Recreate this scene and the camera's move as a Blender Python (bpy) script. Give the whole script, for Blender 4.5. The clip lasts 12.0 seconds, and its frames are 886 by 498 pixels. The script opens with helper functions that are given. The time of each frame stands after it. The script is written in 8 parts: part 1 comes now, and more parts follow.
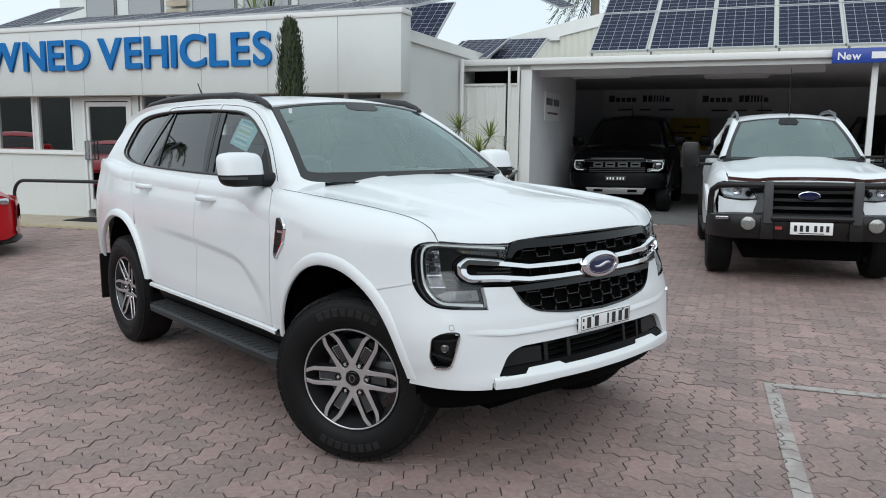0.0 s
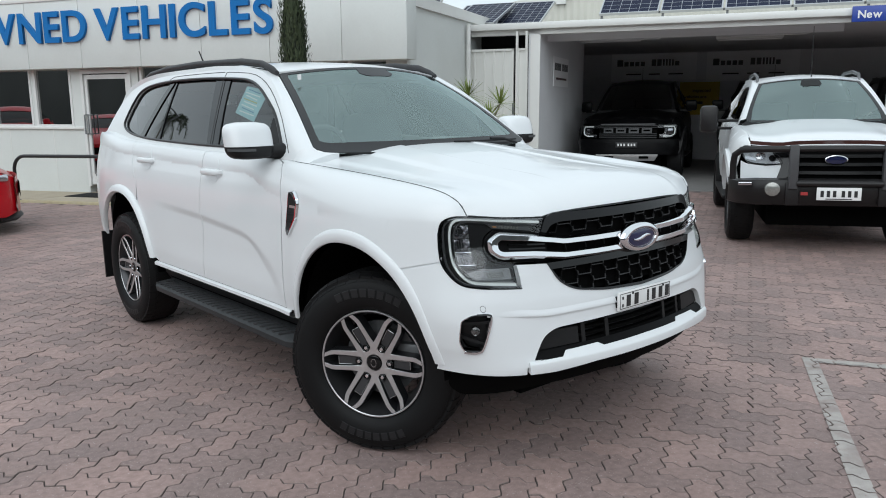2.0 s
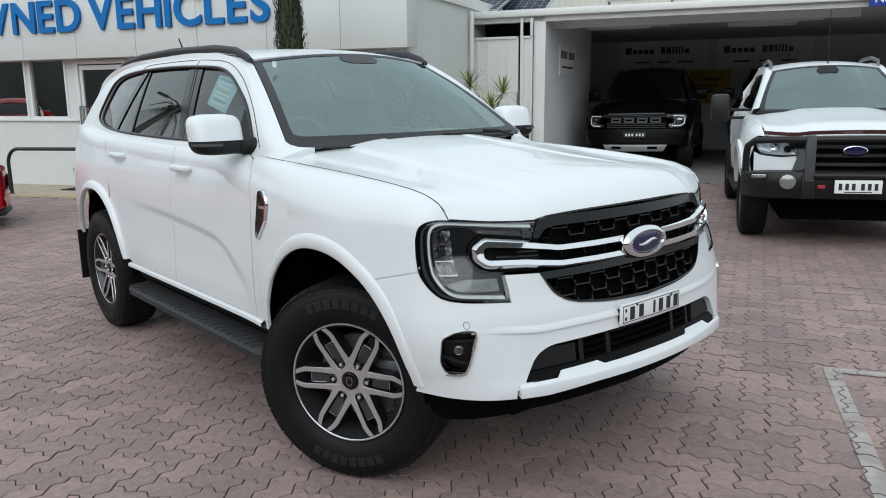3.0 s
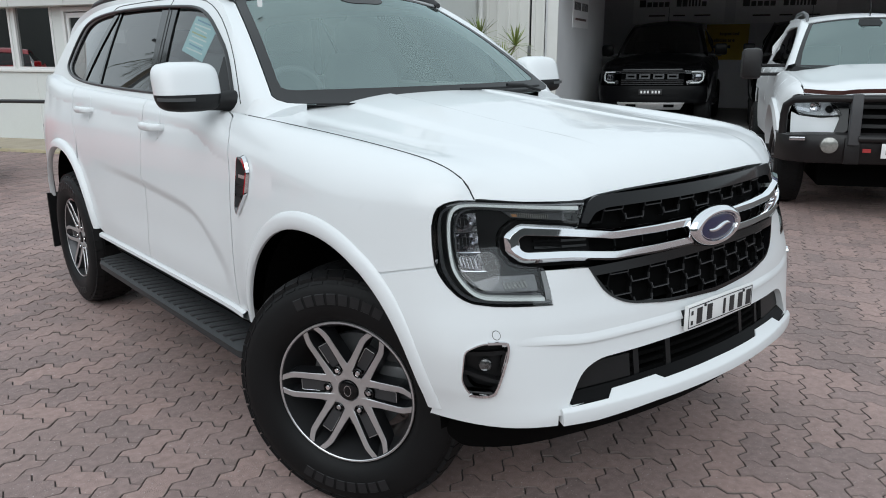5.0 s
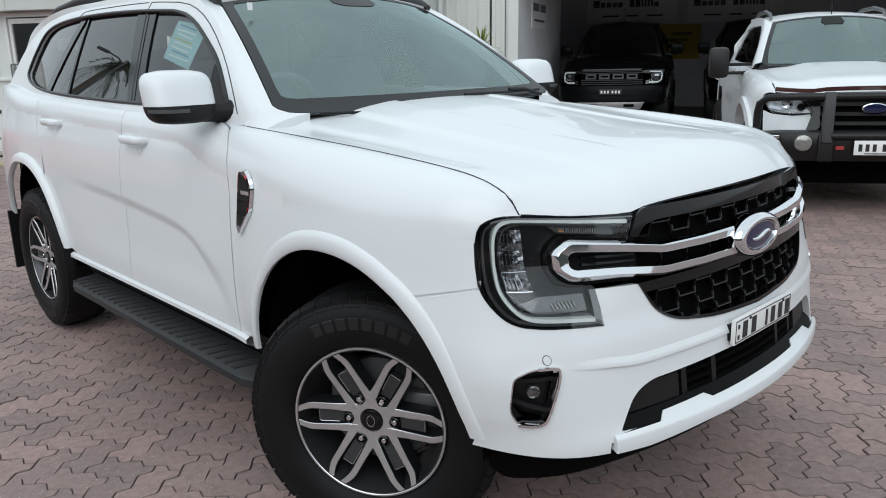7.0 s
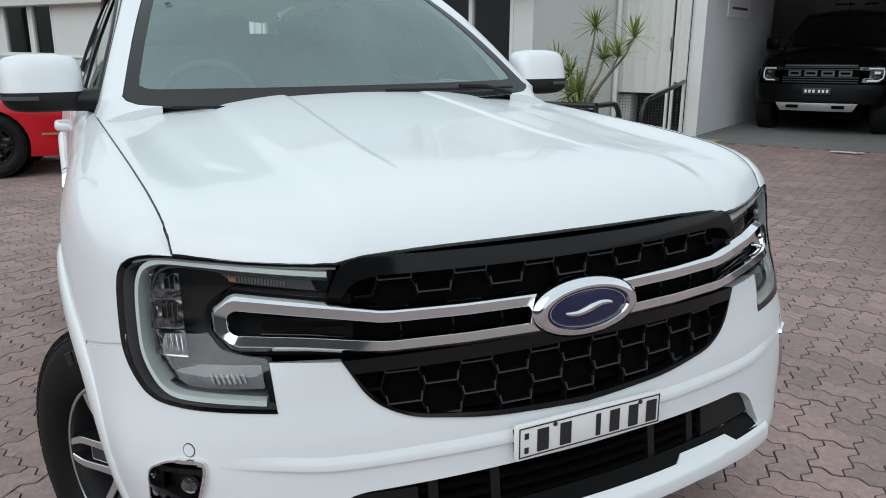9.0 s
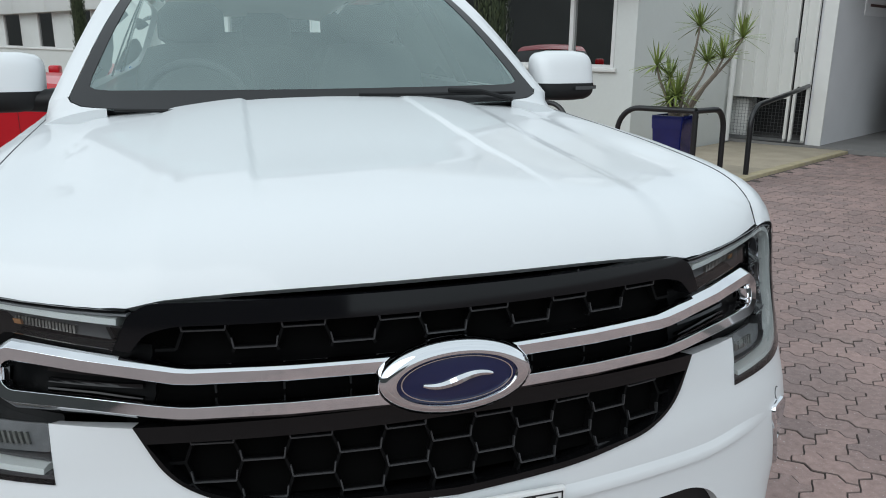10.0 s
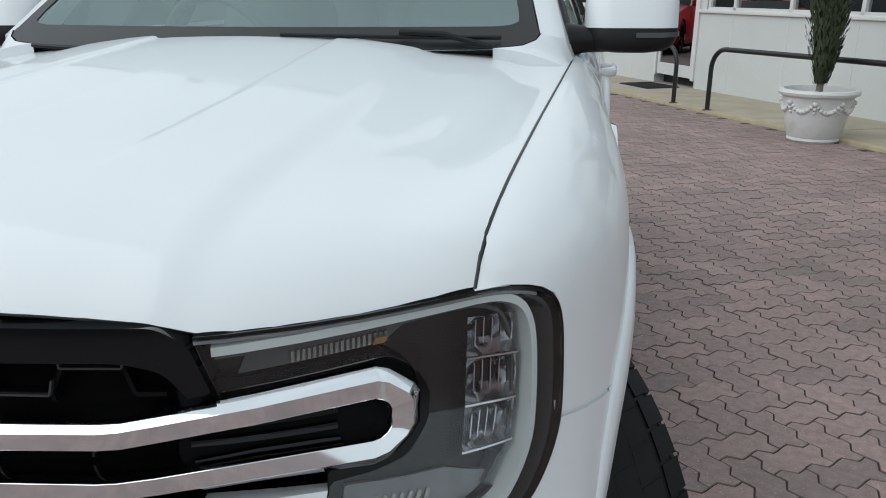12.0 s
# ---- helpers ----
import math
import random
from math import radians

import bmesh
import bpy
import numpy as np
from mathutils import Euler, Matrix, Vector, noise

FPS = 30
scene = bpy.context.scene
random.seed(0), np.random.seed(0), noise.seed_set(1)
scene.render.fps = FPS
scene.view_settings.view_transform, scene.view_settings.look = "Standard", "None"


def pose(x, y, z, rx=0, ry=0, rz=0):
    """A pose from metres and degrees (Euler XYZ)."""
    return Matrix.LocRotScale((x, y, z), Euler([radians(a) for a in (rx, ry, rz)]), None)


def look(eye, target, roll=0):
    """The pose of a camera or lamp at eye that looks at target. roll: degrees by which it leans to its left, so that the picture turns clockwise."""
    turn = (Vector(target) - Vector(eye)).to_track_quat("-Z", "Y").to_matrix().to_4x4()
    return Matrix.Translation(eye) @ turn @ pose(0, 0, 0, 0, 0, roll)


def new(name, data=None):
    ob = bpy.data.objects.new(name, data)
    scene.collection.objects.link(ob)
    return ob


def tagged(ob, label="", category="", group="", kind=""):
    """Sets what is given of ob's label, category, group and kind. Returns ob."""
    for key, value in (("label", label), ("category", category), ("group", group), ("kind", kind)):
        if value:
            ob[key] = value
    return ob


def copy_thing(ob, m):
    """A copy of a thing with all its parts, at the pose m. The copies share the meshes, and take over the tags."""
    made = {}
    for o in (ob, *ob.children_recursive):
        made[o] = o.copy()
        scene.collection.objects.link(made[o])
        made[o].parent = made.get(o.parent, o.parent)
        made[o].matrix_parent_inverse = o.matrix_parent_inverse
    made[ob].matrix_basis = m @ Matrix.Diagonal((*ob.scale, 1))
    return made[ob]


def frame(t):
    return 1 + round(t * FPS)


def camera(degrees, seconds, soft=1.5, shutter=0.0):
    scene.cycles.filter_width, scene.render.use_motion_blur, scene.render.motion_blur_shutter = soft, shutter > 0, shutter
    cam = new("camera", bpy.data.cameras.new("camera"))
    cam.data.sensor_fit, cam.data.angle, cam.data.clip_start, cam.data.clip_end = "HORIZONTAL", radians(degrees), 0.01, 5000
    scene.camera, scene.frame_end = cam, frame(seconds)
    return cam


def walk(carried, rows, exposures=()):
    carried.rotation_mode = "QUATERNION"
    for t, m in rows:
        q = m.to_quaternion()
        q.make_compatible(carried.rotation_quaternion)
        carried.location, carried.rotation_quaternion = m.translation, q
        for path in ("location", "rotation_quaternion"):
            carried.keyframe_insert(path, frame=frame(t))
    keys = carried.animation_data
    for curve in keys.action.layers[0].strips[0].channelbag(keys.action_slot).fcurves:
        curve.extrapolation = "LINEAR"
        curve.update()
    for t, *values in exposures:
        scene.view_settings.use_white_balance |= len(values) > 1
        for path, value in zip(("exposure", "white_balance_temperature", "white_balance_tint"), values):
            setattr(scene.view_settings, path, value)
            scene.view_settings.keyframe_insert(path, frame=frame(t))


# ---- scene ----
import functools

from mathutils import geometry

cam = camera(60.1, 12.0, 1.0)
METRES = 4.76
BASE = pose(-2.708, -2.816, 1.455, 1.455, 0.32, -40.788)
ROWS = [
    (0.0, 0.0, 0.0, 0.0, 0.03, -9.41, -0.19),
    (0.5, 0.0011, -0.0039, 0.0006, 0.23, -9.69, 0.12),
    (1.0, 0.0002, 0.0035, -0.0008, 0.43, -10.38, 0.24),
    (1.5, -0.0071, 0.0244, -0.0022, 0.3, -11.09, 0.41),
    (2.0, -0.02, 0.0512, -0.0043, 0.14, -11.67, 0.69),
    (2.5, -0.0177, 0.0803, -0.0072, 0.24, -12.04, 0.91),
    (3.0, 0.0005, 0.1216, -0.0064, 0.74, -12.39, 0.95),
    (5.0, -0.0132, 0.2377, -0.0147, 0.99, -15.62, 0.47),
    (5.5, -0.0172, 0.2531, -0.018, -0.09, -15.94, 0.63),
    (6.0, -0.0533, 0.2604, -0.0142, -1.62, -15.8, 0.97),
    (6.5, -0.0737, 0.2608, -0.0132, -2.71, -15.55, 1.13),
    (7.0, -0.0584, 0.2707, -0.0134, -2.8, -15.52, 1.07),
    (9.0, 0.1637, 0.397, -0.0185, 14.36, -16.1, 0.46),
    (9.5, 0.2002, 0.4267, -0.018, 19.05, -15.97, 0.52),
    (10.0, 0.235, 0.4893, -0.0206, 23.82, -16.05, 0.4),
    (10.5, 0.278, 0.558, -0.0294, 29.42, -16.29, 0.58),
    (11.0, 0.3077, 0.6138, -0.0325, 36.36, -16.95, 0.5),
    (11.5, 0.3268, 0.6826, -0.0348, 44.35, -17.86, 0.75),
    (12.0, 0.3524, 0.7355, -0.0382, 52.2, -18.97, 1.04),
]
walk(cam, [(t, BASE @ pose(METRES * x, METRES * y, METRES * z, 90 + pitch, roll, yaw)) for t, x, y, z, yaw, pitch, roll in ROWS], [(0.0, 0.03), (3.0, 0.03), (7.0, 0.0), (9.0, -0.06), (10.5, -0.08), (12.0, -0.14)])

# ---- light: a bright overcast day ----
world = bpy.data.worlds.new("sky")
scene.world = world
world.use_nodes = True
wn, wl = world.node_tree.nodes, world.node_tree.links
wn.clear()
w_out = wn.new("ShaderNodeOutputWorld")
w_bg = wn.new("ShaderNodeBackground")
w_sky = wn.new("ShaderNodeTexSky")
w_sky.sky_type, w_sky.sun_disc = "NISHITA", False
w_sky.sun_elevation, w_sky.sun_rotation = radians(40), radians(239)
w_sky.air_density, w_sky.dust_density = 1.0, 3.0
w_co = wn.new("ShaderNodeTexCoord")
w_map = wn.new("ShaderNodeMapping")
w_map.inputs["Scale"].default_value = (1.0, 1.0, 2.6)
w_noise = wn.new("ShaderNodeTexNoise")
w_noise.inputs["Scale"].default_value, w_noise.inputs["Detail"].default_value = 2.2, 6
w_ramp = wn.new("ShaderNodeValToRGB")
w_ramp.color_ramp.elements[0].position, w_ramp.color_ramp.elements[0].color = 0.3, (0.78, 0.78, 0.78, 1)
w_ramp.color_ramp.elements[1].position, w_ramp.color_ramp.elements[1].color = 0.62, (0.97, 0.97, 0.97, 1)
w_mix = wn.new("ShaderNodeMix")
w_mix.data_type = "RGBA"
w_mix.inputs["B"].default_value = (7.1, 8.05, 8.6, 1)
wl.new(w_co.outputs["Generated"], w_map.inputs["Vector"])
wl.new(w_map.outputs["Vector"], w_noise.inputs["Vector"])
wl.new(w_noise.outputs["Fac"], w_ramp.inputs["Fac"])
wl.new(w_ramp.outputs["Color"], w_mix.inputs["Factor"])
wl.new(w_sky.outputs["Color"], w_mix.inputs["A"])
wl.new(w_mix.outputs["Result"], w_bg.inputs["Color"])
w_bg.inputs["Strength"].default_value = 0.124
wl.new(w_bg.outputs["Background"], w_out.inputs["Surface"])
sun = new("sun", bpy.data.lights.new("sun", "SUN"))
sun.data.energy, sun.data.angle, sun.data.color = 1.65, radians(70), (0.93, 0.985, 1.02)
sun.matrix_world = look((-15, -9, 12.5), (0, 0, 0))

# ---- materials ----
def mat(name, base, rough=0.5, metal=0.0, vary=0.1, scale=6.0, bump=0.0, bump_scale=60.0, coat=0.0, spec=0.5, per_object=0.0, fine=0.0, grime=None, speck=None):
    """A principled material: base colour varied at two scales, with relief; per_object varies alike pieces."""
    m = bpy.data.materials.new(name)
    m.use_nodes = True
    n, l = m.node_tree.nodes, m.node_tree.links
    p = n["Principled BSDF"]
    p.inputs["Roughness"].default_value, p.inputs["Metallic"].default_value = rough, metal
    p.inputs["Coat Weight"].default_value, p.inputs["Coat Roughness"].default_value = coat, 0.04
    p.inputs["Specular IOR Level"].default_value = spec
    co = n.new("ShaderNodeTexCoord")
    geo = n.new("ShaderNodeNewGeometry")
    big = n.new("ShaderNodeTexNoise")
    big.inputs["Scale"].default_value, big.inputs["Detail"].default_value = scale, 5
    l.new(geo.outputs["Position"], big.inputs["Vector"])
    mix = n.new("ShaderNodeMix")
    mix.data_type = "RGBA"
    dark = tuple(c * (1 - 1.6 * vary) for c in base)
    light = tuple(min(1, c * (1 + 0.9 * vary)) for c in base)
    mix.inputs["A"].default_value, mix.inputs["B"].default_value = (*dark, 1), (*light, 1)
    l.new(big.outputs["Fac"], mix.inputs["Factor"])
    last = mix.outputs["Result"]
    if fine:
        f = n.new("ShaderNodeTexNoise")
        f.inputs["Scale"].default_value, f.inputs["Detail"].default_value = scale * 30, 3
        l.new(geo.outputs["Position"], f.inputs["Vector"])
        hs = n.new("ShaderNodeMapRange")
        hs.inputs["To Min"].default_value, hs.inputs["To Max"].default_value = 1 - fine, 1 + fine
        l.new(f.outputs["Fac"], hs.inputs["Value"])
        mul = n.new("ShaderNodeMix")
        mul.data_type, mul.blend_type = "RGBA", "MULTIPLY"
        mul.inputs["Factor"].default_value = 1
        l.new(last, mul.inputs["A"])
        l.new(hs.outputs["Result"], mul.inputs["B"])
        last = mul.outputs["Result"]
    if per_object:
        info = n.new("ShaderNodeObjectInfo")
        add = n.new("ShaderNodeMath")
        l.new(info.outputs["Random"], add.inputs[0])
        l.new(geo.outputs["Random Per Island"], add.inputs[1])
        fr = n.new("ShaderNodeMath")
        fr.operation = "FRACT"
        l.new(add.outputs[0], fr.inputs[0])
        ramp = n.new("ShaderNodeValToRGB")
        e = ramp.color_ramp.elements
        e[0].position, e[0].color = 0.0, (1 - per_object, 1 - per_object, 1 - per_object * 0.9, 1)
        e[1].position, e[1].color = 1.0, (1 + per_object * 0.6, 1 + per_object * 0.3, 1 + per_object * 0.25, 1)
        l.new(fr.outputs[0], ramp.inputs["Fac"])
        mul = n.new("ShaderNodeMix")
        mul.data_type, mul.blend_type = "RGBA", "MULTIPLY"
        mul.inputs["Factor"].default_value = 1
        l.new(last, mul.inputs["A"])
        l.new(ramp.outputs["Color"], mul.inputs["B"])
        last = mul.outputs["Result"]
    if grime:
        g = n.new("ShaderNodeTexNoise")
        g.inputs["Scale"].default_value, g.inputs["Detail"].default_value = grime[1], 7
        l.new(geo.outputs["Position"], g.inputs["Vector"])
        r = n.new("ShaderNodeMapRange")
        r.inputs["From Min"].default_value, r.inputs["From Max"].default_value = 0.5, 0.75
        r.inputs["To Max"].default_value = grime[2]
        l.new(g.outputs["Fac"], r.inputs["Value"])
        mg = n.new("ShaderNodeMix")
        mg.data_type = "RGBA"
        mg.inputs["B"].default_value = (*grime[0], 1)
        l.new(r.outputs["Result"], mg.inputs["Factor"])
        l.new(last, mg.inputs["A"])
        last = mg.outputs["Result"]
    if speck:
        g = n.new("ShaderNodeTexNoise")
        g.inputs["Scale"].default_value, g.inputs["Detail"].default_value = speck[1], 2
        l.new(geo.outputs["Position"], g.inputs["Vector"])
        r = n.new("ShaderNodeMapRange")
        r.inputs["From Min"].default_value, r.inputs["From Max"].default_value = 0.66, 0.74
        r.inputs["To Max"].default_value = speck[2]
        l.new(g.outputs["Fac"], r.inputs["Value"])
        mg = n.new("ShaderNodeMix")
        mg.data_type = "RGBA"
        mg.inputs["B"].default_value = (*speck[0], 1)
        l.new(r.outputs["Result"], mg.inputs["Factor"])
        l.new(last, mg.inputs["A"])
        last = mg.outputs["Result"]
    l.new(last, p.inputs["Base Color"])
    if bump:
        b = n.new("ShaderNodeTexNoise")
        b.inputs["Scale"].default_value, b.inputs["Detail"].default_value = bump_scale, 4
        l.new(geo.outputs["Position"], b.inputs["Vector"])
        bp = n.new("ShaderNodeBump")
        bp.inputs["Strength"].default_value, bp.inputs["Distance"].default_value = bump, 0.01
        l.new(b.outputs["Fac"], bp.inputs["Height"])
        l.new(bp.outputs["Normal"], p.inputs["Normal"])
    return m


def glass(name, tint, alpha_dark, rough=0.0, ior=1.6, gloss=(1, 1, 1)):
    """Thin glass: a clear tinted sheet with a mirror-like surface by Fresnel."""
    m = bpy.data.materials.new(name)
    m.use_nodes = True
    n, l = m.node_tree.nodes, m.node_tree.links
    n.remove(n["Principled BSDF"])
    tr, gl, mx, fr = n.new("ShaderNodeBsdfTransparent"), n.new("ShaderNodeBsdfGlossy"), n.new("ShaderNodeMixShader"), n.new("ShaderNodeFresnel")
    tr.inputs["Color"].default_value = (*(c * alpha_dark for c in tint), 1)
    gl.inputs["Roughness"].default_value = rough
    gl.inputs["Color"].default_value = (*gloss, 1)
    fr.inputs["IOR"].default_value = ior
    l.new(fr.outputs["Fac"], mx.inputs["Fac"])
    l.new(tr.outputs["BSDF"], mx.inputs[1])
    l.new(gl.outputs["BSDF"], mx.inputs[2])
    l.new(mx.outputs["Shader"], n["Material Output"].inputs["Surface"])
    return m


PAINT = mat("white_car_paint", (0.71, 0.73, 0.74), 0.4, vary=0.012, scale=2, coat=0.52, spec=0.25)
BLACKPL = mat("black_plastic", (0.006, 0.006, 0.0065), 0.5, vary=0.2, scale=20, bump=0.05, bump_scale=400, spec=0.3)
GLOSSBLK = mat("gloss_black", (0.004, 0.004, 0.0045), 0.1, vary=0.05, spec=0.35)
MESHBLK = mat("grille_mesh_black", (0.004, 0.004, 0.0042), 0.5, vary=0.1, spec=0.08)
DARKGREY = mat("dark_grey_plastic", (0.03, 0.03, 0.032), 0.5, vary=0.15, scale=15, bump=0.1, bump_scale=500, spec=0.35)
STEPGREY = mat("step_grey", (0.028, 0.03, 0.032), 0.55, vary=0.15, scale=9, bump=0.1, bump_scale=300, spec=0.3)
CHROME = mat("chrome", (0.78, 0.79, 0.81), 0.05, metal=1.0, vary=0.02)
SATIN = mat("machined_alloy", (0.60, 0.60, 0.605), 0.28, metal=0.85, vary=0.08, scale=30)
ALLOYDK = mat("dark_alloy_paint", (0.014, 0.0145, 0.016), 0.3, metal=0.2, vary=0.1, coat=0.2)
RUBBER = mat("tyre_rubber", (0.005, 0.005, 0.0054), 0.6, vary=0.3, scale=8, bump=0.08, bump_scale=250, fine=0.25, spec=0.22)
RUBBERLT = mat("tyre_lettering", (0.012, 0.012, 0.013), 0.5, vary=0.1, spec=0.35)
UNDER = mat("underbody_black", (0.002, 0.002, 0.002), 0.9, vary=0.2, spec=0.06)
SEALBLK = mat("window_rubber", (0.012, 0.012, 0.013), 0.4, vary=0.1)
PLATEW = mat("plate_white", (0.78, 0.78, 0.77), 0.4, vary=0.03)
INKBLK = mat("ink_black", (0.015, 0.015, 0.016), 0.5, vary=0.05)
BADGEBLUE = mat("badge_blue", (0.006, 0.012, 0.06), 0.15, vary=0.08, coat=0.4)
LAMPDARK = mat("lamp_dark_bezel", (0.006, 0.006, 0.0065), 0.3, vary=0.15, spec=0.25)
LAMPGREY = mat("lamp_grey_bezel", (0.07, 0.073, 0.076), 0.35, vary=0.15)
LAMPBRIGHT = mat("lamp_bright_bezel", (0.36, 0.37, 0.38), 0.28, metal=0.6, vary=0.4, scale=30)
LAMPSILVER = mat("lamp_reflector", (0.55, 0.55, 0.57), 0.14, metal=1.0, vary=0.05)
LIGHTBAR = mat("lamp_light_guide", (0.82, 0.87, 0.85), 0.2, vary=0.04, coat=0.6)
AMBER = mat("amber_lens", (0.36, 0.18, 0.08), 0.25, vary=0.1)
LENS = glass("clear_lens", (0.97, 0.98, 0.99), 0.97, ior=1.55)
WINDSCREEN = glass("windscreen_glass", (0.84, 0.97, 0.94), 0.92, ior=2.95, gloss=(0.82, 1.0, 0.975))
SIDEGLASS = glass("side_glass", (0.8, 0.93, 0.9), 0.7)
PRIVACY = glass("privacy_glass", (0.9, 0.95, 1.0), 0.09)
TRIMGREY = mat("cabin_grey", (0.42, 0.43, 0.435), 0.7, vary=0.15, bump=0.1, bump_scale=300)
TRIMDARK = mat("cabin_dark", (0.17, 0.175, 0.18), 0.7, vary=0.15, bump=0.1, bump_scale=300)
HEADLINE = mat("headliner", (0.6, 0.6, 0.58), 0.9, vary=0.05)
REDPAINT = mat("red_car_paint", (0.48, 0.004, 0.012), 0.3, vary=0.03, coat=0.35, spec=0.3)
BLACKPAINT = mat("black_car_paint", (0.002, 0.002, 0.0024), 0.3, vary=0.05, coat=0.02, spec=0.08)
BULLBAR = mat("bullbar_black_powdercoat", (0.010, 0.0088, 0.0092), 0.42, vary=0.15, bump=0.08, bump_scale=500, spec=0.35)
MAROON = mat("tinted_bonnet_guard", (0.15, 0.07, 0.062), 0.2, vary=0.1, coat=0.4)

WALLWHITE = mat("cream_wall_panel", (0.60, 0.62, 0.60), 0.55, vary=0.05, scale=0.8, fine=0.03, bump=0.03, bump_scale=90, grime=((0.45, 0.45, 0.42), 1.2, 0.18))
TRIMWHITE = mat("white_gloss_trim", (0.68, 0.68, 0.66), 0.35, vary=0.05, scale=3)
INNERWHITE = mat("garage_wall_paint", (0.72, 0.725, 0.74), 0.8, vary=0.08, scale=1.2, bump=0.05, spec=0.2)
FENCEWHITE = mat("white_steel_sheet", (0.66, 0.66, 0.63), 0.45, vary=0.05, scale=2)
SIGNBLUE = mat("sign_letter_blue", (0.006, 0.14, 0.40), 0.5, vary=0.06, scale=4, spec=0.2)
SIGNNAVY = mat("sign_navy_blue", (0.015, 0.05, 0.30), 0.35, vary=0.04)
SIGNWHITE = mat("sign_white", (0.75, 0.75, 0.76), 0.4, vary=0.03)
SIGNYELLOW = mat("sign_yellow", (0.55, 0.40, 0.02), 0.5, vary=0.04)
SIGNGREY = mat("banner_grey_white", (0.84, 0.84, 0.85), 0.6, vary=0.03)
BUILDGLASS = glass("shop_window_glass", (0.7, 0.75, 0.78), 0.15, ior=4.2)
ALUWHITE = mat("white_aluminium_frame", (0.66, 0.66, 0.65), 0.4, vary=0.04)
SOLAR = mat("solar_cell", (0.014, 0.019, 0.042), 0.45, vary=0.15, scale=14, spec=0.08)
SOLARFRAME = mat("solar_frame_aluminium", (0.55, 0.56, 0.58), 0.35, metal=0.8, vary=0.05)
CORRUG = mat("cream_corrugated_steel", (0.56, 0.55, 0.49), 0.5, vary=0.05, scale=1.5)
CONCRETE = mat("footpath_concrete", (0.42, 0.36, 0.275), 0.85, vary=0.2, scale=3, bump=0.3, bump_scale=120, fine=0.14, grime=((0.30, 0.26, 0.20), 2.0, 0.4))
YELLOWEDGE = mat("worn_yellow_kerb_paint", (0.46, 0.39, 0.25), 0.85, vary=0.25, scale=12, grime=((0.4, 0.35, 0.27), 5, 0.95))
GARAGEFLOOR = mat("garage_concrete", (0.2, 0.195, 0.19), 0.75, vary=0.2, scale=2, bump=0.2, bump_scale=150)
RAILBLK = mat("black_painted_rail", (0.014, 0.014, 0.015), 0.35, vary=0.2, scale=12)
POTBLUE = mat("cobalt_glazed_pot", (0.006, 0.011, 0.10), 0.2, vary=0.3, scale=4, coat=0.4)
POTWHITE = mat("white_cast_pot", (0.66, 0.66, 0.64), 0.5, vary=0.06, scale=8, grime=((0.4, 0.38, 0.33), 10, 0.3))
SOIL = mat("potting_soil", (0.05, 0.032, 0.02), 0.95, vary=0.4, scale=40, bump=0.6, bump_scale=120)
BARK = mat("plant_bark", (0.22, 0.19, 0.15), 0.85, vary=0.25, scale=20, bump=0.4, bump_scale=90)
CYPRESS = mat("cypress_foliage", (0.045, 0.068, 0.028), 0.7, vary=0.3, scale=5, per_object=0.35)
YUCCA = mat("yucca_leaf", (0.20, 0.28, 0.065), 0.5, vary=0.3, scale=6, per_object=0.4)
PALMLEAF = mat("palm_leaf", (0.06, 0.09, 0.035), 0.6, vary=0.3, scale=3, per_object=0.3)
MATBLK = mat("door_mat_rubber", (0.015, 0.015, 0.015), 0.9, vary=0.3, scale=40, bump=0.6, bump_scale=200)
LINEWHITE = mat("worn_line_paint", (0.41, 0.375, 0.35), 0.8, vary=0.25, scale=14, fine=0.3, grime=((0.26, 0.20, 0.185), 6, 1.0), speck=((0.26, 0.20, 0.185), 90, 0.9))
PAVER = mat("brick_paver", (0.338, 0.246, 0.224), 0.66, vary=0.26, scale=1.1, bump=0.5, bump_scale=200, fine=0.42, per_object=0.22, grime=((0.20, 0.158, 0.147), 1.6, 0.4), speck=((0.62, 0.58, 0.54), 150, 0.8))
PAVEREDGE = mat("paver_edge", (0.235, 0.18, 0.166), 0.85, vary=0.3, scale=6, bump=0.4, bump_scale=200, fine=0.3)
JOINT = mat("joint_sand", (0.095, 0.080, 0.073), 0.95, vary=0.3, scale=15, bump=0.4, bump_scale=200)
MESHGREY = mat("galvanised_steel", (0.16, 0.165, 0.17), 0.45, metal=0.6, vary=0.2, scale=10)
UNLITSHADE = mat("unlit_shade", (0.03, 0.03, 0.032), 0.8, vary=0.2)
INSERTGREY = mat("matt_grey_insert", (0.028, 0.028, 0.03), 0.5, vary=0.1)
REFLECTWALL = mat("reflected_wall_dark", (0.10, 0.105, 0.10), 0.85, vary=0.3, scale=0.25, bump=0.2, bump_scale=8)
BARRELGREY = mat("grey_rim_barrel", (0.055, 0.055, 0.058), 0.28, metal=0.6, vary=0.15)
FOGLENS = mat("fog_lens_glass", (0.13, 0.13, 0.13), 0.15, metal=0.6, vary=0.6, scale=130, coat=0.8)
LOWLENS = mat("lamp_lower_reflector", (0.20, 0.205, 0.21), 0.3, metal=0.1, vary=0.3, scale=40)
DRIVELENS = mat("driving_light_lens", (0.30, 0.30, 0.28), 0.2, metal=0.5, vary=0.25, scale=60, coat=0.6)
LENSSHEEN = mat("lens_sky_sheen", (0.26, 0.27, 0.28), 0.25, vary=0.1, coat=0.5)
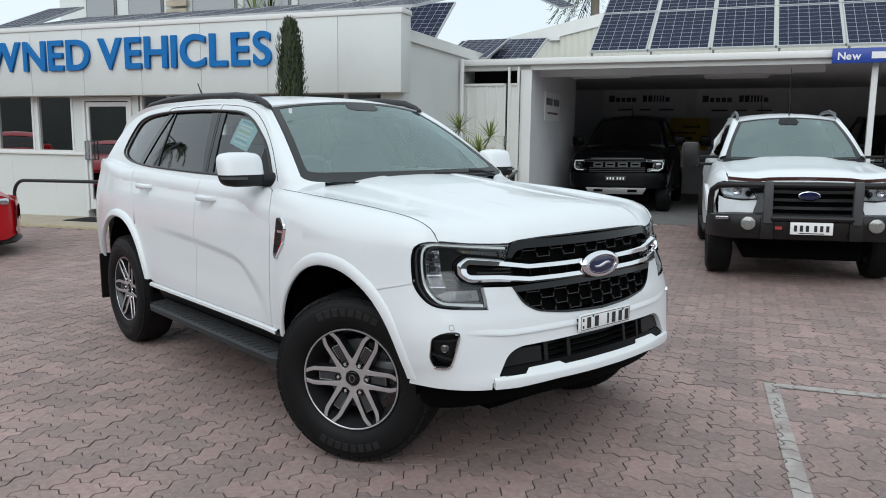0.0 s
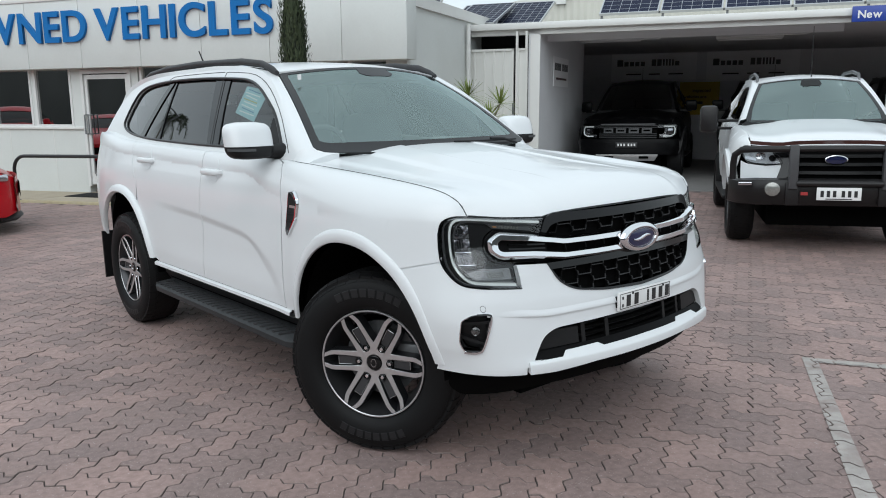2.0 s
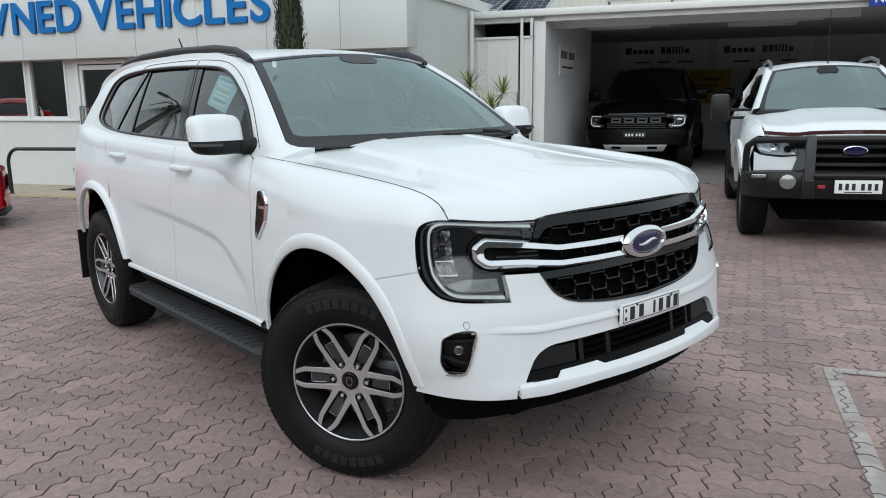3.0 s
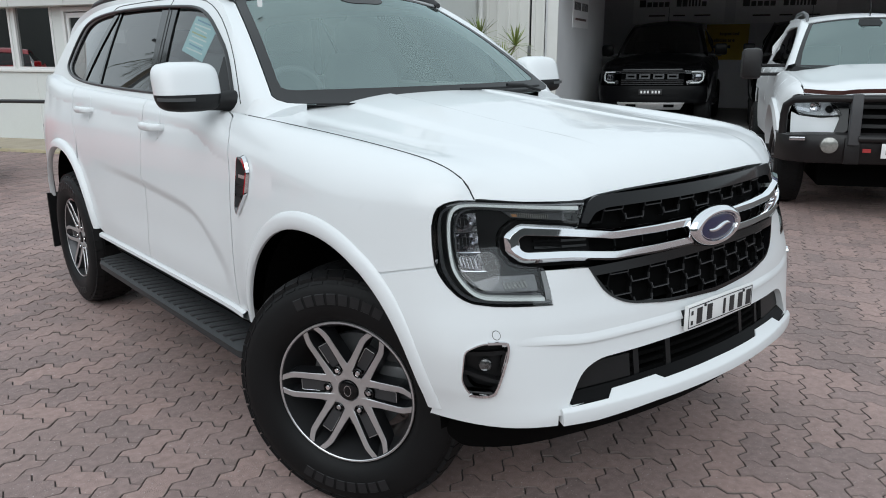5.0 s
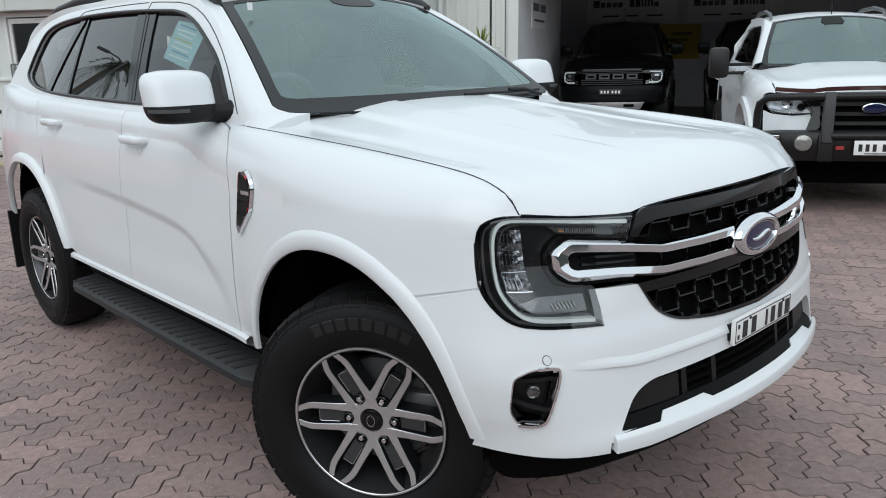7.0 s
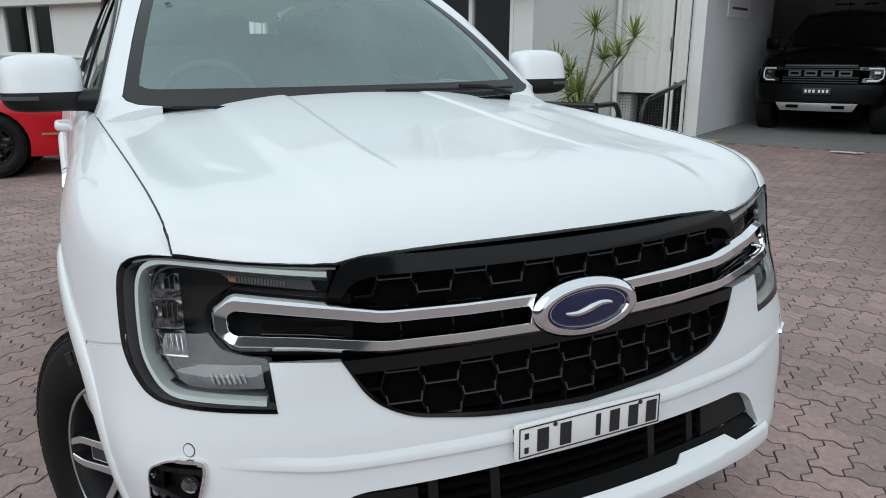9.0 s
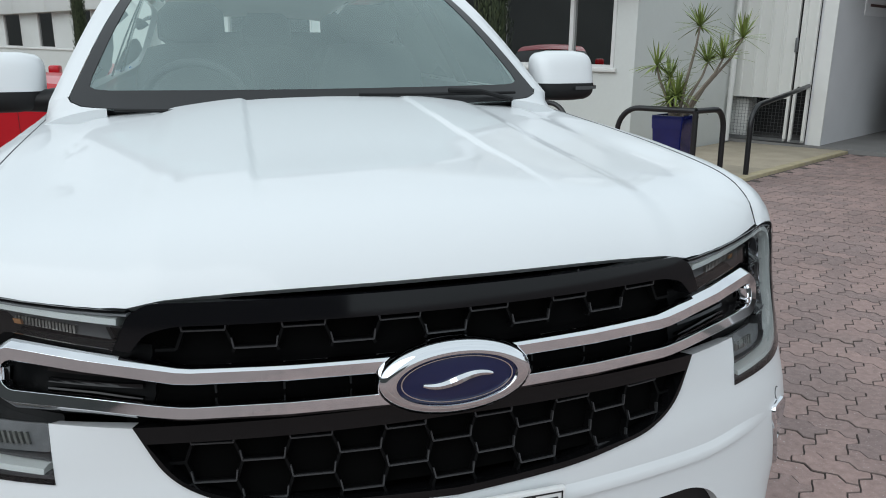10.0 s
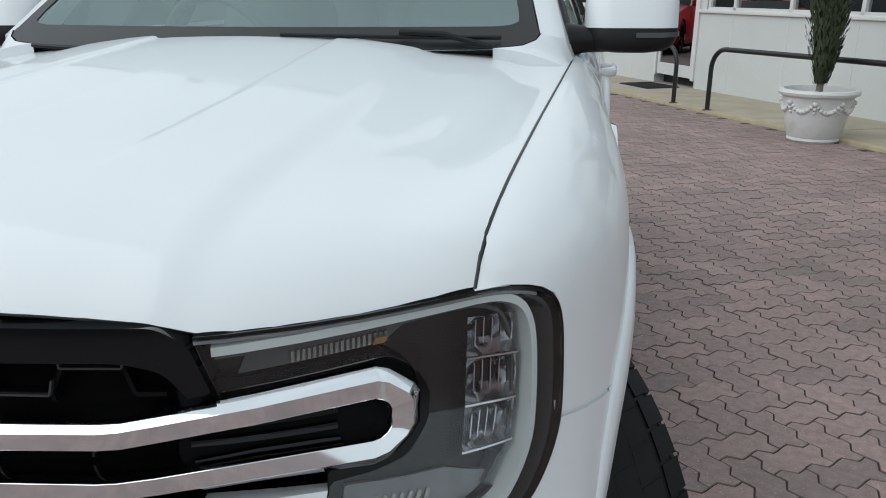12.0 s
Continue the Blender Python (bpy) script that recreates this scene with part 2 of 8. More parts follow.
LENSBEVEL = mat("lens_bevel_grey", (0.05, 0.052, 0.056), 0.12, vary=0.1, coat=0.8)
TOPTRIM = mat("piano_black_trim", (0.005, 0.005, 0.006), 0.08, vary=0.05, spec=0.28)
FARPAVE = mat("distant_paving", (0.25, 0.19, 0.177), 0.8, vary=0.25, scale=1.2, bump=0.2, bump_scale=40, fine=0.2)

# ---- mesh tools ----
def link(name, me, parent=None, label="", m=None):
    ob = new(name, me)
    if m is not None:
        me.materials.append(m)
    if parent is not None:
        ob.parent = parent
    if label:
        ob["label"] = label
    return ob


def part(name, bm, material, parent=None, label="", smooth=0):
    """One mesh object from a bmesh; smooth: degrees under which edges are shaded smooth."""
    bmesh.ops.recalc_face_normals(bm, faces=bm.faces)
    for f in bm.faces:
        f.smooth = smooth > 0
    if smooth:
        for e in bm.edges:
            e.smooth = len(e.link_faces) != 2 or e.calc_face_angle(0) < radians(smooth)
    me = bpy.data.meshes.new(name)
    bm.to_mesh(me)
    bm.free()
    return link(name, me, parent, label, material)


def box(bm, x0, x1, y0, y1, z0, z1, bev=0.0):
    r = bmesh.ops.create_cube(bm, size=1, matrix=Matrix.Translation(((x0 + x1) / 2, (y0 + y1) / 2, (z0 + z1) / 2)) @ Matrix.Diagonal((abs(x1 - x0), abs(y1 - y0), abs(z1 - z0), 1)))
    if bev:
        bmesh.ops.bevel(bm, geom=list({e for v in r["verts"] for e in v.link_edges}), offset=bev, segments=2, profile=0.5, affect="EDGES")
    return r["verts"]


def boxpart(name, dims, material, parent=None, label="", bev=0.0):
    bm = bmesh.new()
    box(bm, *dims, bev)
    return part(name, bm, material, parent, label, 40 if bev else 0)


def tube(bm, pts, r, seg=8, caps=True):
    """A round bar along points; r may be a list of radii."""
    pts = [Vector(p) for p in pts]
    rs = r if isinstance(r, (list, tuple)) else [r] * len(pts)
    rings, up = [], None
    for i, p in enumerate(pts):
        d = (pts[min(i + 1, len(pts) - 1)] - pts[max(i - 1, 0)]).normalized()
        if up is None:
            up = d.orthogonal().normalized()
        up = (up - d * up.dot(d)).normalized()
        s = d.cross(up)
        rings.append([bm.verts.new(p + (up * math.cos(a) + s * math.sin(a)) * rs[i]) for a in (2 * math.pi * k / seg for k in range(seg))])
    for a, b in zip(rings, rings[1:]):
        for k in range(seg):
            bm.faces.new((a[k], a[(k + 1) % seg], b[(k + 1) % seg], b[k]))
    if caps:
        bm.faces.new(rings[0][::-1])
        bm.faces.new(rings[-1])


def revolve(bm, prof, axis="z", seg=48, at=(0, 0, 0), close=False):
    """A turned form: prof is (radius, height) pairs."""
    at = Vector(at)
    rings = []
    for r, h in prof:
        ring = []
        for k in range(seg):
            a = 2 * math.pi * k / seg
            c, s = r * math.cos(a), r * math.sin(a)
            ring.append(bm.verts.new(at + (Vector((c, s, h)) if axis == "z" else Vector((h, c, s)))))
        rings.append(ring)
    pairs = list(zip(rings, rings[1:])) + ([(rings[-1], rings[0])] if close else [])
    for a, b in pairs:
        for k in range(seg):
            bm.faces.new((a[k], a[(k + 1) % seg], b[(k + 1) % seg], b[k]))
    return rings


def rpoly(corners, seg=6):
    """A polygon with rounded corners, from (u, v, radius) triples."""
    out, n = [], len(corners)
    for i in range(n):
        p, r = Vector(corners[i][:2]), (corners[i][2] if len(corners[i]) > 2 else 0)
        a, b = Vector(corners[i - 1][:2]) - p, Vector(corners[(i + 1) % n][:2]) - p
        if r <= 0:
            out.append(tuple(p))
            continue
        t = min(r, a.length * 0.48, b.length * 0.48)
        p0, p1 = p + a.normalized() * t, p + b.normalized() * t
        for k in range(seg + 1):
            s = k / seg
            out.append(tuple(p0 * (1 - s) ** 2 + p * 2 * s * (1 - s) + p1 * s * s))
    return out


def flat(outline, holes=(), step=0.05):
    """A flat triangulated sheet of an outline with holes, cut on a grid so that it can be bent. Gives points and faces."""
    bm = bmesh.new()
    for loop in (outline, *holes):
        vs = [bm.verts.new((p[0], p[1], 0)) for p in loop]
        for a, b in zip(vs, vs[1:] + vs[:1]):
            bm.edges.new((a, b))
    bmesh.ops.triangle_fill(bm, use_beauty=True, use_dissolve=False, edges=bm.edges, normal=(0, 0, 1))
    us, vs = [p[0] for p in outline], [p[1] for p in outline]
    su, sv = step if isinstance(step, tuple) else (step, step)
    for lo, hi, st, no in ((min(us), max(us), su, (1, 0, 0)), (min(vs), max(vs), sv, (0, 1, 0))):
        n = int((hi - lo) / st)
        for k in range(1, n + 1):
            c = lo + (hi - lo) * k / (n + 1)
            bmesh.ops.bisect_plane(bm, geom=bm.verts[:] + bm.edges[:] + bm.faces[:], dist=1e-5, plane_co=(c * no[0], c * no[1], 0), plane_no=no)
    bmesh.ops.recalc_face_normals(bm, faces=bm.faces)
    bm.verts.index_update()
    pts = [(v.co.x, v.co.y) for v in bm.verts]
    faces = []
    for f in bm.faces:
        ids = [v.index for v in f.verts]
        faces.append(ids if f.normal.z > 0 else ids[::-1])
    rims = []
    for e in bm.edges:
        if len(e.link_faces) == 1:
            lp = e.link_loops[0]
            a, b = lp.vert.index, lp.link_loop_next.vert.index
            rims.append((a, b) if e.link_faces[0].normal.z > 0 else (b, a))
    bm.free()
    return pts, faces, rims


def shell(name, outline, fn, material, parent=None, holes=(), thick=0.012, lift=0.0, step=0.05, flip=False, label="", back=True):
    """A curved panel: the flat outline bent by fn(u, v) -> Vector, with true normals, a rim and a back face. lift raises it off the surface."""
    pts, faces, rims = flat(outline, holes, step)
    e, sg = 1e-4, -1 if flip else 1
    pos, nor = [], []
    for u, v in pts:
        p = fn(u, v)
        n = (fn(u + e, v) - fn(u - e, v)).cross(fn(u, v + e) - fn(u, v - e))
        n = n.normalized() * sg if n.length > 0 else Vector((0, 0, 1))
        pos.append(p + n * (lift(u, v) if callable(lift) else lift))
        nor.append(n)
    k = len(pos)
    verts = list(pos) + [p - n * thick for p, n in zip(pos, nor)]
    fs = [f if sg > 0 else f[::-1] for f in faces]
    ns = [nor[i] for f in fs for i in f]
    allf = list(fs)
    if back:
        for f in fs:
            g = [i + k for i in f[::-1]]
            allf.append(g)
            ns += [-nor[i - k] for i in g]
    for a, b in rims:
        q = [b, a, a + k, b + k] if sg > 0 else [a, b, b + k, a + k]
        pn = (verts[q[1]] - verts[q[0]]).cross(verts[q[2]] - verts[q[1]])
        pn = pn.normalized() if pn.length > 0 else Vector((0, 0, 1))
        allf.append(q)
        ns += [pn] * 4
    me = bpy.data.meshes.new(name)
    me.from_pydata(verts, [], allf)
    me.polygons.foreach_set("use_smooth", [True] * len(me.polygons))
    me.normals_split_custom_set([tuple(n) for n in ns])
    return link(name, me, parent, label, material)


def spline(*pts):
    """A smooth monotone curve through (x, y) pairs, as a function."""
    xs, ys = [p[0] for p in pts], [p[1] for p in pts]
    d = [(ys[i + 1] - ys[i]) / (xs[i + 1] - xs[i]) for i in range(len(xs) - 1)]
    m = [d[0]] + [0 if a * b <= 0 else 2 * a * b / (a + b) for a, b in zip(d, d[1:])] + [d[-1]]

    def f(x):
        if x <= xs[0]:
            return ys[0] + m[0] * (x - xs[0])
        if x >= xs[-1]:
            return ys[-1] + m[-1] * (x - xs[-1])
        i = max(k for k in range(len(xs) - 1) if xs[k] <= x)
        h = xs[i + 1] - xs[i]
        t = (x - xs[i]) / h
        return (ys[i] * (1 + 2 * t) * (1 - t) ** 2 + h * m[i] * t * (1 - t) ** 2 + ys[i + 1] * t * t * (3 - 2 * t) + h * m[i + 1] * t * t * (t - 1))
    return f


def smooth01(a, b, x):
    t = min(1, max(0, (x - a) / (b - a)))
    return t * t * (3 - 2 * t)


def loft(name, rows, material, parent=None, closed=False, smooth=35, label="", caps=False):
    """A skin over rows of points."""
    bm = bmesh.new()
    vs = [[bm.verts.new(p) for p in row] for row in rows]
    for a, b in zip(vs, vs[1:]):
        n = len(a)
        for k in range(n if closed else n - 1):
            q = [a[k], a[(k + 1) % n], b[(k + 1) % n], b[k]]
            if len({v.co.to_tuple(6) for v in q}) > 2:
                bm.faces.new(q)
    if caps:
        bm.faces.new(vs[0][::-1])
        bm.faces.new(vs[-1])
    return part(name, bm, material, parent, label, smooth)


def thing(name, label, category, m=None, group="", kind=""):
    ob = new(name)
    if m is not None:
        ob.matrix_world = m
    return tagged(ob, label, category, group, kind)


def letters(text, size, depth, material, parent, m, name="letter", gap=1.0):
    """Raised letters, each a mesh of its own, set out along x in the plane of m."""
    x = 0.0
    for ch in text:
        if ch == " ":
            x += size * 0.32 * gap
            continue
        cu = bpy.data.curves.new("glyph", "FONT")
        cu.body, cu.size, cu.extrude, cu.offset = ch, size, depth / 2, size * 0.02
        tmp = new("glyph", cu)
        me = bpy.data.meshes.new_from_object(tmp.evaluated_get(bpy.context.evaluated_depsgraph_get()))
        bpy.data.objects.remove(tmp)
        me.name = name
        w = max((v.co.x for v in me.vertices), default=0)
        lo = min((v.co.x for v in me.vertices), default=0)
        me.materials.clear()
        ob = link(name, me, parent, m=material)
        ob.matrix_local = m @ Matrix.Translation((x - lo, 0, 0))
        x += (w - lo) + size * 0.10 * gap
    return x


def rounded(path, times=2):
    """A path with its corners cut round, its two ends kept."""
    for _ in range(times):
        out = [path[0]]
        for p, q in zip(path, path[1:]):
            out += [tuple(a * 0.75 + b * 0.25 for a, b in zip(p, q)), tuple(a * 0.25 + b * 0.75 for a, b in zip(p, q))]
        path = out + [path[-1]]
    return path

# ---- ground, footpath and paint lines ----
BLD = pose(0, 0, 0, 0, 0, -62.1) @ pose(0, 0, 0, 0, 0.86, 0)   # the buildings' axes: x along the front, y into the buildings
GRD = pose(0, 0, 0, 0, 0, -62.1)                                 # the same axes, lying on the ground

bm = bmesh.new()
bmesh.ops.create_grid(bm, x_segments=2, y_segments=2, size=400)
ground = part("ground", bm, FARPAVE)
ground.location.z = -0.012
tagged(ground, "sand-jointed bed under weathered red brick paving", "ground", kind="structure")

foot = thing("footpath", "pale concrete footpath with a worn yellow edge along the building", "footpath", GRD, kind="structure")
bm = bmesh.new()
for u0, u1 in ((-46, -10.62), (-10.6, -8.42), (-8.4, -5.22), (-5.2, -2.3)):
    box(bm, u0, u1, 6.33, 8.0, -0.3, 0.03, 0.006)
box(bm, -3.9, -2.3, 8.0, 10.45, -0.3, 0.03, 0.006)
part("slab", bm, CONCRETE, foot, smooth=40)
bm = bmesh.new()
box(bm, -46, -2.27, 6.2, 6.33, -0.3, 0.032, 0.01)
box(bm, -2.3, -2.17, 6.2, 10.45, -0.3, 0.032, 0.01)
part("kerb", bm, YELLOWEDGE, foot, "worn yellow painted edge", smooth=40)

# ---- showroom front ----
def bpart(name, dims, material, parent, label="", bev=0.0):
    return boxpart(name, dims, material, parent, label, bev)


FV, WV = 7.33, 7.6          # fascia and wall planes
hall = thing("showroom_wall", "cream panelled showroom front with a deep flat fascia", "wall", BLD, kind="structure")
SILL, HEAD = 1.11, 2.20
WINS = [(-40.0, -38.2), (-36.5, -34.6), (-32.8, -30.9), (-29.0, -27.2), (-25.6, -24.2), (-22.0, -21.2), (-18.2, -17.0), (-16.9, -16.0), (-13.9, -12.98), (-12.9, -11.866), (-11.796, -10.844)]
RIGHTW = (-9.2, -4.25)
bpart("wall_panel", (-46, -10.59, WV, WV + 0.2, -0.4, SILL), WALLWHITE, hall)
bpart("wall_panel", (-9.4, -3.95, WV, WV + 0.2, -0.4, SILL), WALLWHITE, hall)
bpart("wall_panel", (-4.25, -3.95, WV, WV + 0.2, SILL, 3.0), WALLWHITE, hall)
piers = [-46.0]
for a, b in WINS:
    piers += [a, b]
piers.append(-10.59)
for a, b in zip(piers[::2], piers[1::2]):
    bpart("wall_panel", (a, b, WV, WV + 0.2, SILL, 3.0), WALLWHITE, hall)
bpart("wall_panel", (-9.4, -9.25, WV, WV + 0.2, SILL, 3.0), WALLWHITE, hall)
bpart("wall_panel", (-10.59, -9.4, WV, WV + 0.2, 2.15, 3.0), WALLWHITE, hall)
bpart("side_wall", (-4.15, -3.95, WV + 0.2, 11.2, -0.4, 3.0), WALLWHITE, hall)
bpart("parapet_cap", (-4.2, -3.9, WV, 11.2, 3.0, 3.06), TRIMWHITE, hall)
# floor and back wall coloured near black: the unlit room's shade is painted in
bpart("floor_slab", (-46, -4.15, WV + 0.2, 16, -0.3, 0.05), UNLITSHADE, hall)
bpart("back_wall", (-46, -4.15, 12.0, 12.2, 0, 3.0), UNLITSHADE, hall)
bpart("roof_slab", (-46, -3.95, WV, 16, 3.06, 3.2), TRIMWHITE, hall)
seams = [-46, -42, -38, -34, -30, -27, -24, -19.6, -16.6, -14.4, -13.0, -11.55, -10.25, -8.9, -7.6, -6.25, -4.93, -3.82]
for a, b in zip(seams, seams[1:]):
    bpart("fascia_panel", (a + 0.004, b - 0.004, FV, WV + 0.1, 2.17, 3.36), WALLWHITE, hall, bev=0.004)
bpart("fascia_cap", (-46, -3.8, FV - 0.02, WV + 0.1, 3.36, 3.44), TRIMWHITE, hall, bev=0.008)
bpart("window_ledge", (-46, -10.59, WV - 0.04, WV, SILL - 0.05, SILL), TRIMWHITE, hall, bev=0.005)
bpart("window_ledge", (-9.4, -4.2, WV - 0.04, WV, SILL - 0.05, SILL), TRIMWHITE, hall, bev=0.005)
for k, u in enumerate([-12.55, -11.4, -8.6, -7.4, -6.2, -5.1]):
    bpart("seam_strip", (u, u + 0.012, WV - 0.004, WV, -0.2, SILL - 0.05), TRIMWHITE, hall)


def window(n, u0, u1, lights):
    w = thing("window_%d" % n, "dark shop window in a white aluminium frame", "window", BLD, kind="structure")
    for a, b in ((u0, u0 + 0.05), (u1 - 0.05, u1)):
        bpart("jamb", (a, b, WV - 0.012, WV + 0.08, SILL, HEAD), ALUWHITE, w)
    cuts = [u0] + ([-8.56, -7.38, -6.16, -4.94] if lights > 1 else []) + [u1]
    for c in cuts[1:-1]:
        bpart("mullion", (c - 0.03, c + 0.03, WV - 0.012, WV + 0.08, SILL, HEAD), ALUWHITE, w)
    bpart("sill", (u0 + 0.05, u1 - 0.05, WV - 0.012, WV + 0.08, SILL, SILL + 0.04), ALUWHITE, w)
    for a, b in zip(cuts, cuts[1:]):
        bpart("pane", (a + 0.03, b - 0.03, WV + 0.03, WV + 0.036, SILL + 0.04, HEAD), BUILDGLASS, w)


for k, (a, b) in enumerate(WINS):
    window(k + 1, a, b, 1)
window(len(WINS) + 1, *RIGHTW, 4)

door = thing("door_1", "white framed glass entrance door with a steel pull handle, closed", "door", BLD, kind="structure")
for d in ((-10.59, -10.53, WV - 0.03, WV + 0.1, 0, 2.15), (-9.47, -9.4, WV - 0.03, WV + 0.1, 0, 2.15), (-10.53, -9.47, WV - 0.03, WV + 0.1, 2.08, 2.15)):
    bpart("door_frame", d, ALUWHITE, door)
for d in ((-10.52, -10.46, WV, WV + 0.05, 0.03, 2.06), (-9.55, -9.49, WV, WV + 0.05, 0.03, 2.06), (-10.46, -9.55, WV, WV + 0.05, 1.98, 2.06), (-10.46, -9.55, WV, WV + 0.05, 0.03, 0.22)):
    bpart("leaf_frame", d, ALUWHITE, door)
bpart("pane", (-10.46, -9.55, WV + 0.02, WV + 0.028, 0.22, 1.98), BUILDGLASS, door)
for du in (0, 0.09):
    bm = bmesh.new()
    tube(bm, [(-10.49 + du, WV, 0.98), (-10.49 + du, WV - 0.09, 0.98), (-10.49 + du, WV - 0.09, 1.33), (-10.49 + du, WV, 1.33)], 0.014)
    part("door_handle", bm, MESHGREY, door, "brushed steel pull handle", 50)

sign = thing("sign_lettering", "large blue raised capital letters on the showroom fascia", "sign", BLD)
S = 0.76
face = pose(0, 0, 0, 90, 0, 0)
for word, u0, u1 in (("OWNED", -13.40, -10.05), ("VEHICLES", -9.84, -6.15)):
    done = set(sign.children)
    wide = letters(word, S, 0.05, SIGNBLUE, sign, Matrix.Identity(4))
    bpy.context.view_layer.update()
    fresh = [ob for ob in sign.children if ob not in done]
    end = max(ob.matrix_local.translation.x + max(v.co.x for v in ob.data.vertices) for ob in fresh)
    k = (u1 - u0) / end
    for ob in fresh:
        ob.matrix_local = Matrix.Translation((u0 + ob.matrix_local.translation.x * k, FV - 0.03, 2.64)) @ face @ Matrix.Diagonal((k, 1, 1, 1))

# ---- garage ----
GV, GB = 10.5, 18.5
gar = thing("garage", "open-fronted garage with white painted walls and a flat white fascia beam", "garage", BLD, kind="structure")
bpart("floor_slab", (-4.4, 9, GV - 0.1, GB, -0.3, 0.02), GARAGEFLOOR, gar)
bpart("side_wall", (-2.8, -2.6, GV, 14.6, -0.4, 2.86), INNERWHITE, gar)
bpart("return_wall", (-4.4, -2.8, 14.4, 14.6, -0.4, 2.86), INNERWHITE, gar)
bpart("side_wall", (-4.6, -4.4, 14.6, GB, -0.4, 2.86), INNERWHITE, gar)
bpart("end_post", (-2.76, -2.58, GV - 0.02, GV, -0.4, 2.74), TRIMWHITE, gar)
bpart("back_wall", (-4.6, 9, GB, GB + 0.2, -0.4, 3.2), INNERWHITE, gar)
bpart("side_wall", (8.8, 9, GV, GB, -0.4, 2.8), INNERWHITE, gar)
bpart("ceiling_sheet", (-5.5, 9, GV + 0.12, GB, 2.86, 2.9), INNERWHITE, gar)
bpart("fascia_beam", (-4.6, 9, GV, GV + 0.12, 2.74, 2.92), TRIMWHITE, gar, bev=0.01)
bpart("gutter", (-4.62, 9, GV - 0.11, GV, 2.83, 2.95), TRIMWHITE, gar, bev=0.02)
bpart("soffit_beam", (-2.6, 2.4, GV + 0.6, GV + 0.75, 2.66, 2.86), INNERWHITE, gar)
bpart("post", (3.03, 3.12, GV + 0.02, GV + 0.11, -0.3, 2.74), TRIMWHITE, gar)

# an unseen dark wall, added to close the place and darken reflections in chrome
street = thing("wall_street", "added dark wall, out of view, for chrome and paint to reflect", "wall", GRD, kind="structure")
bpart("wall_panel", (-60, 45, -24.4, -24, -0.3, 7.5), REFLECTWALL, street)
bpart("wall_panel", (-60.4, -60, -24.4, 14, -0.3, 6.5), REFLECTWALL, street)

# ---- the white SUV: nose towards -y, its right side at -x, front axle at y = 0 ----
suv = thing("suv", "white seven-seat SUV with chrome-barred black grille, front wheels turned", "car")
y0 = spline((0.28, -0.70), (0.42, -0.772), (0.48, -0.785), (0.54, -0.775), (0.62, -0.765), (0.72, -0.752), (0.80, -0.732), (0.92, -0.71), (1.05, -0.69), (1.15, -0.66))
NX = [0.93 * k / 240 for k in range(241)]
NC = [0.26 * x * x + 0.55 * x ** 8 for x in NX]


def sweep(x):
    """How much further back the headlamps sit than the grille's curve."""
    return 0.032 * smooth01(0.46, 0.72, abs(x)) * smooth01(0.835, 0.735, abs(x))


NSW = np.array([sweep(x) for x in NX])
NC2, NC12 = np.array([0.26 * x * x for x in NX]), np.array([x ** 12 for x in NX])
# how hard the corner of the plan curve turns at each height
corner = spline((0.30, 2.0), (0.46, 1.8), (0.58, 0.9), (0.68, 0.60), (0.80, 0.75), (0.90, 0.86), (1.06, 0.9), (1.16, 1.0))


@functools.lru_cache(maxsize=4096)
def plan(z):
    return NC2 + corner(min(1.16, max(0.3, z))) * NC12 + NSW * smooth01(0.82, 0.95, z)


NA = [0.0]
for i in range(240):
    NA.append(NA[-1] + math.hypot(NX[i + 1] - NX[i], NC[i + 1] - NC[i]))


def A(x):
    """Length along the nose's plan curve at half-width x."""
    return math.copysign(float(np.interp(abs(x), NX, NA)), x)


def smin(a, b, k=0.03):
    h = max(k - abs(a - b), 0) / k
    return min(a, b) - h * h * k * 0.25


base_w = spline((-0.6, 0.845), (-0.45, 0.870), (-0.3, 0.891), (-0.15, 0.903), (0.0, 0.908), (0.5, 0.895), (0.8, 0.882), (1.5, 0.878), (2.4, 0.878), (2.9, 0.88), (3.3, 0.855), (3.6, 0.81), (4.05, 0.70))
prof_w = spline((0.36, -0.05), (0.48, -0.025), (0.62, -0.006), (0.78, 0.0), (0.95, -0.004), (1.07, -0.016), (1.16, -0.036), (1.26, -0.06))


# the crease that sweeps up from behind the front wheel along both doors
door_crease = spline((0.60, 0.53), (0.66, 0.60), (0.727, 0.70), (0.841, 0.775), (0.961, 0.829), (1.094, 0.858), (1.341, 0.879), (1.677, 0.901), (1.932, 0.911), (2.40, 0.93))


def side_w(y, z):
    h = door_crease(y) - z
    scoop = 0.0
    if h > -0.004 and 0.62 < y < 2.45:
        soft = 0.05 + 0.10 * smooth01(1.05, 0.68, y)
        scoop = -0.015 * smooth01(-0.004, soft, h) * smooth01(0.63, 0.80, y) * smooth01(2.42, 1.75, y) * smooth01(0.50, 0.74, z)
    r = (abs((y - 0.048) / 0.496) ** 2.15 + abs(max(0.0, z - 0.42) / 0.544) ** 2.15) ** 0.465
    flare = 0.011 * smooth01(1.42, 1.02, r) * smooth01(-0.40, -0.22, y) * smooth01(0.66, 0.5, y)
    return base_w(y) + prof_w(z) + scoop + flare


def body_w(y, z):
    """Half-width of the body at y and height z."""
    c = y - y0(z)
    pc = plan(z)
    xf = float(np.interp(c, pc, NX)) if c < pc[-1] else 0.93 + 0.08 * (c - pc[-1])
    return smin(xf, side_w(y, z))


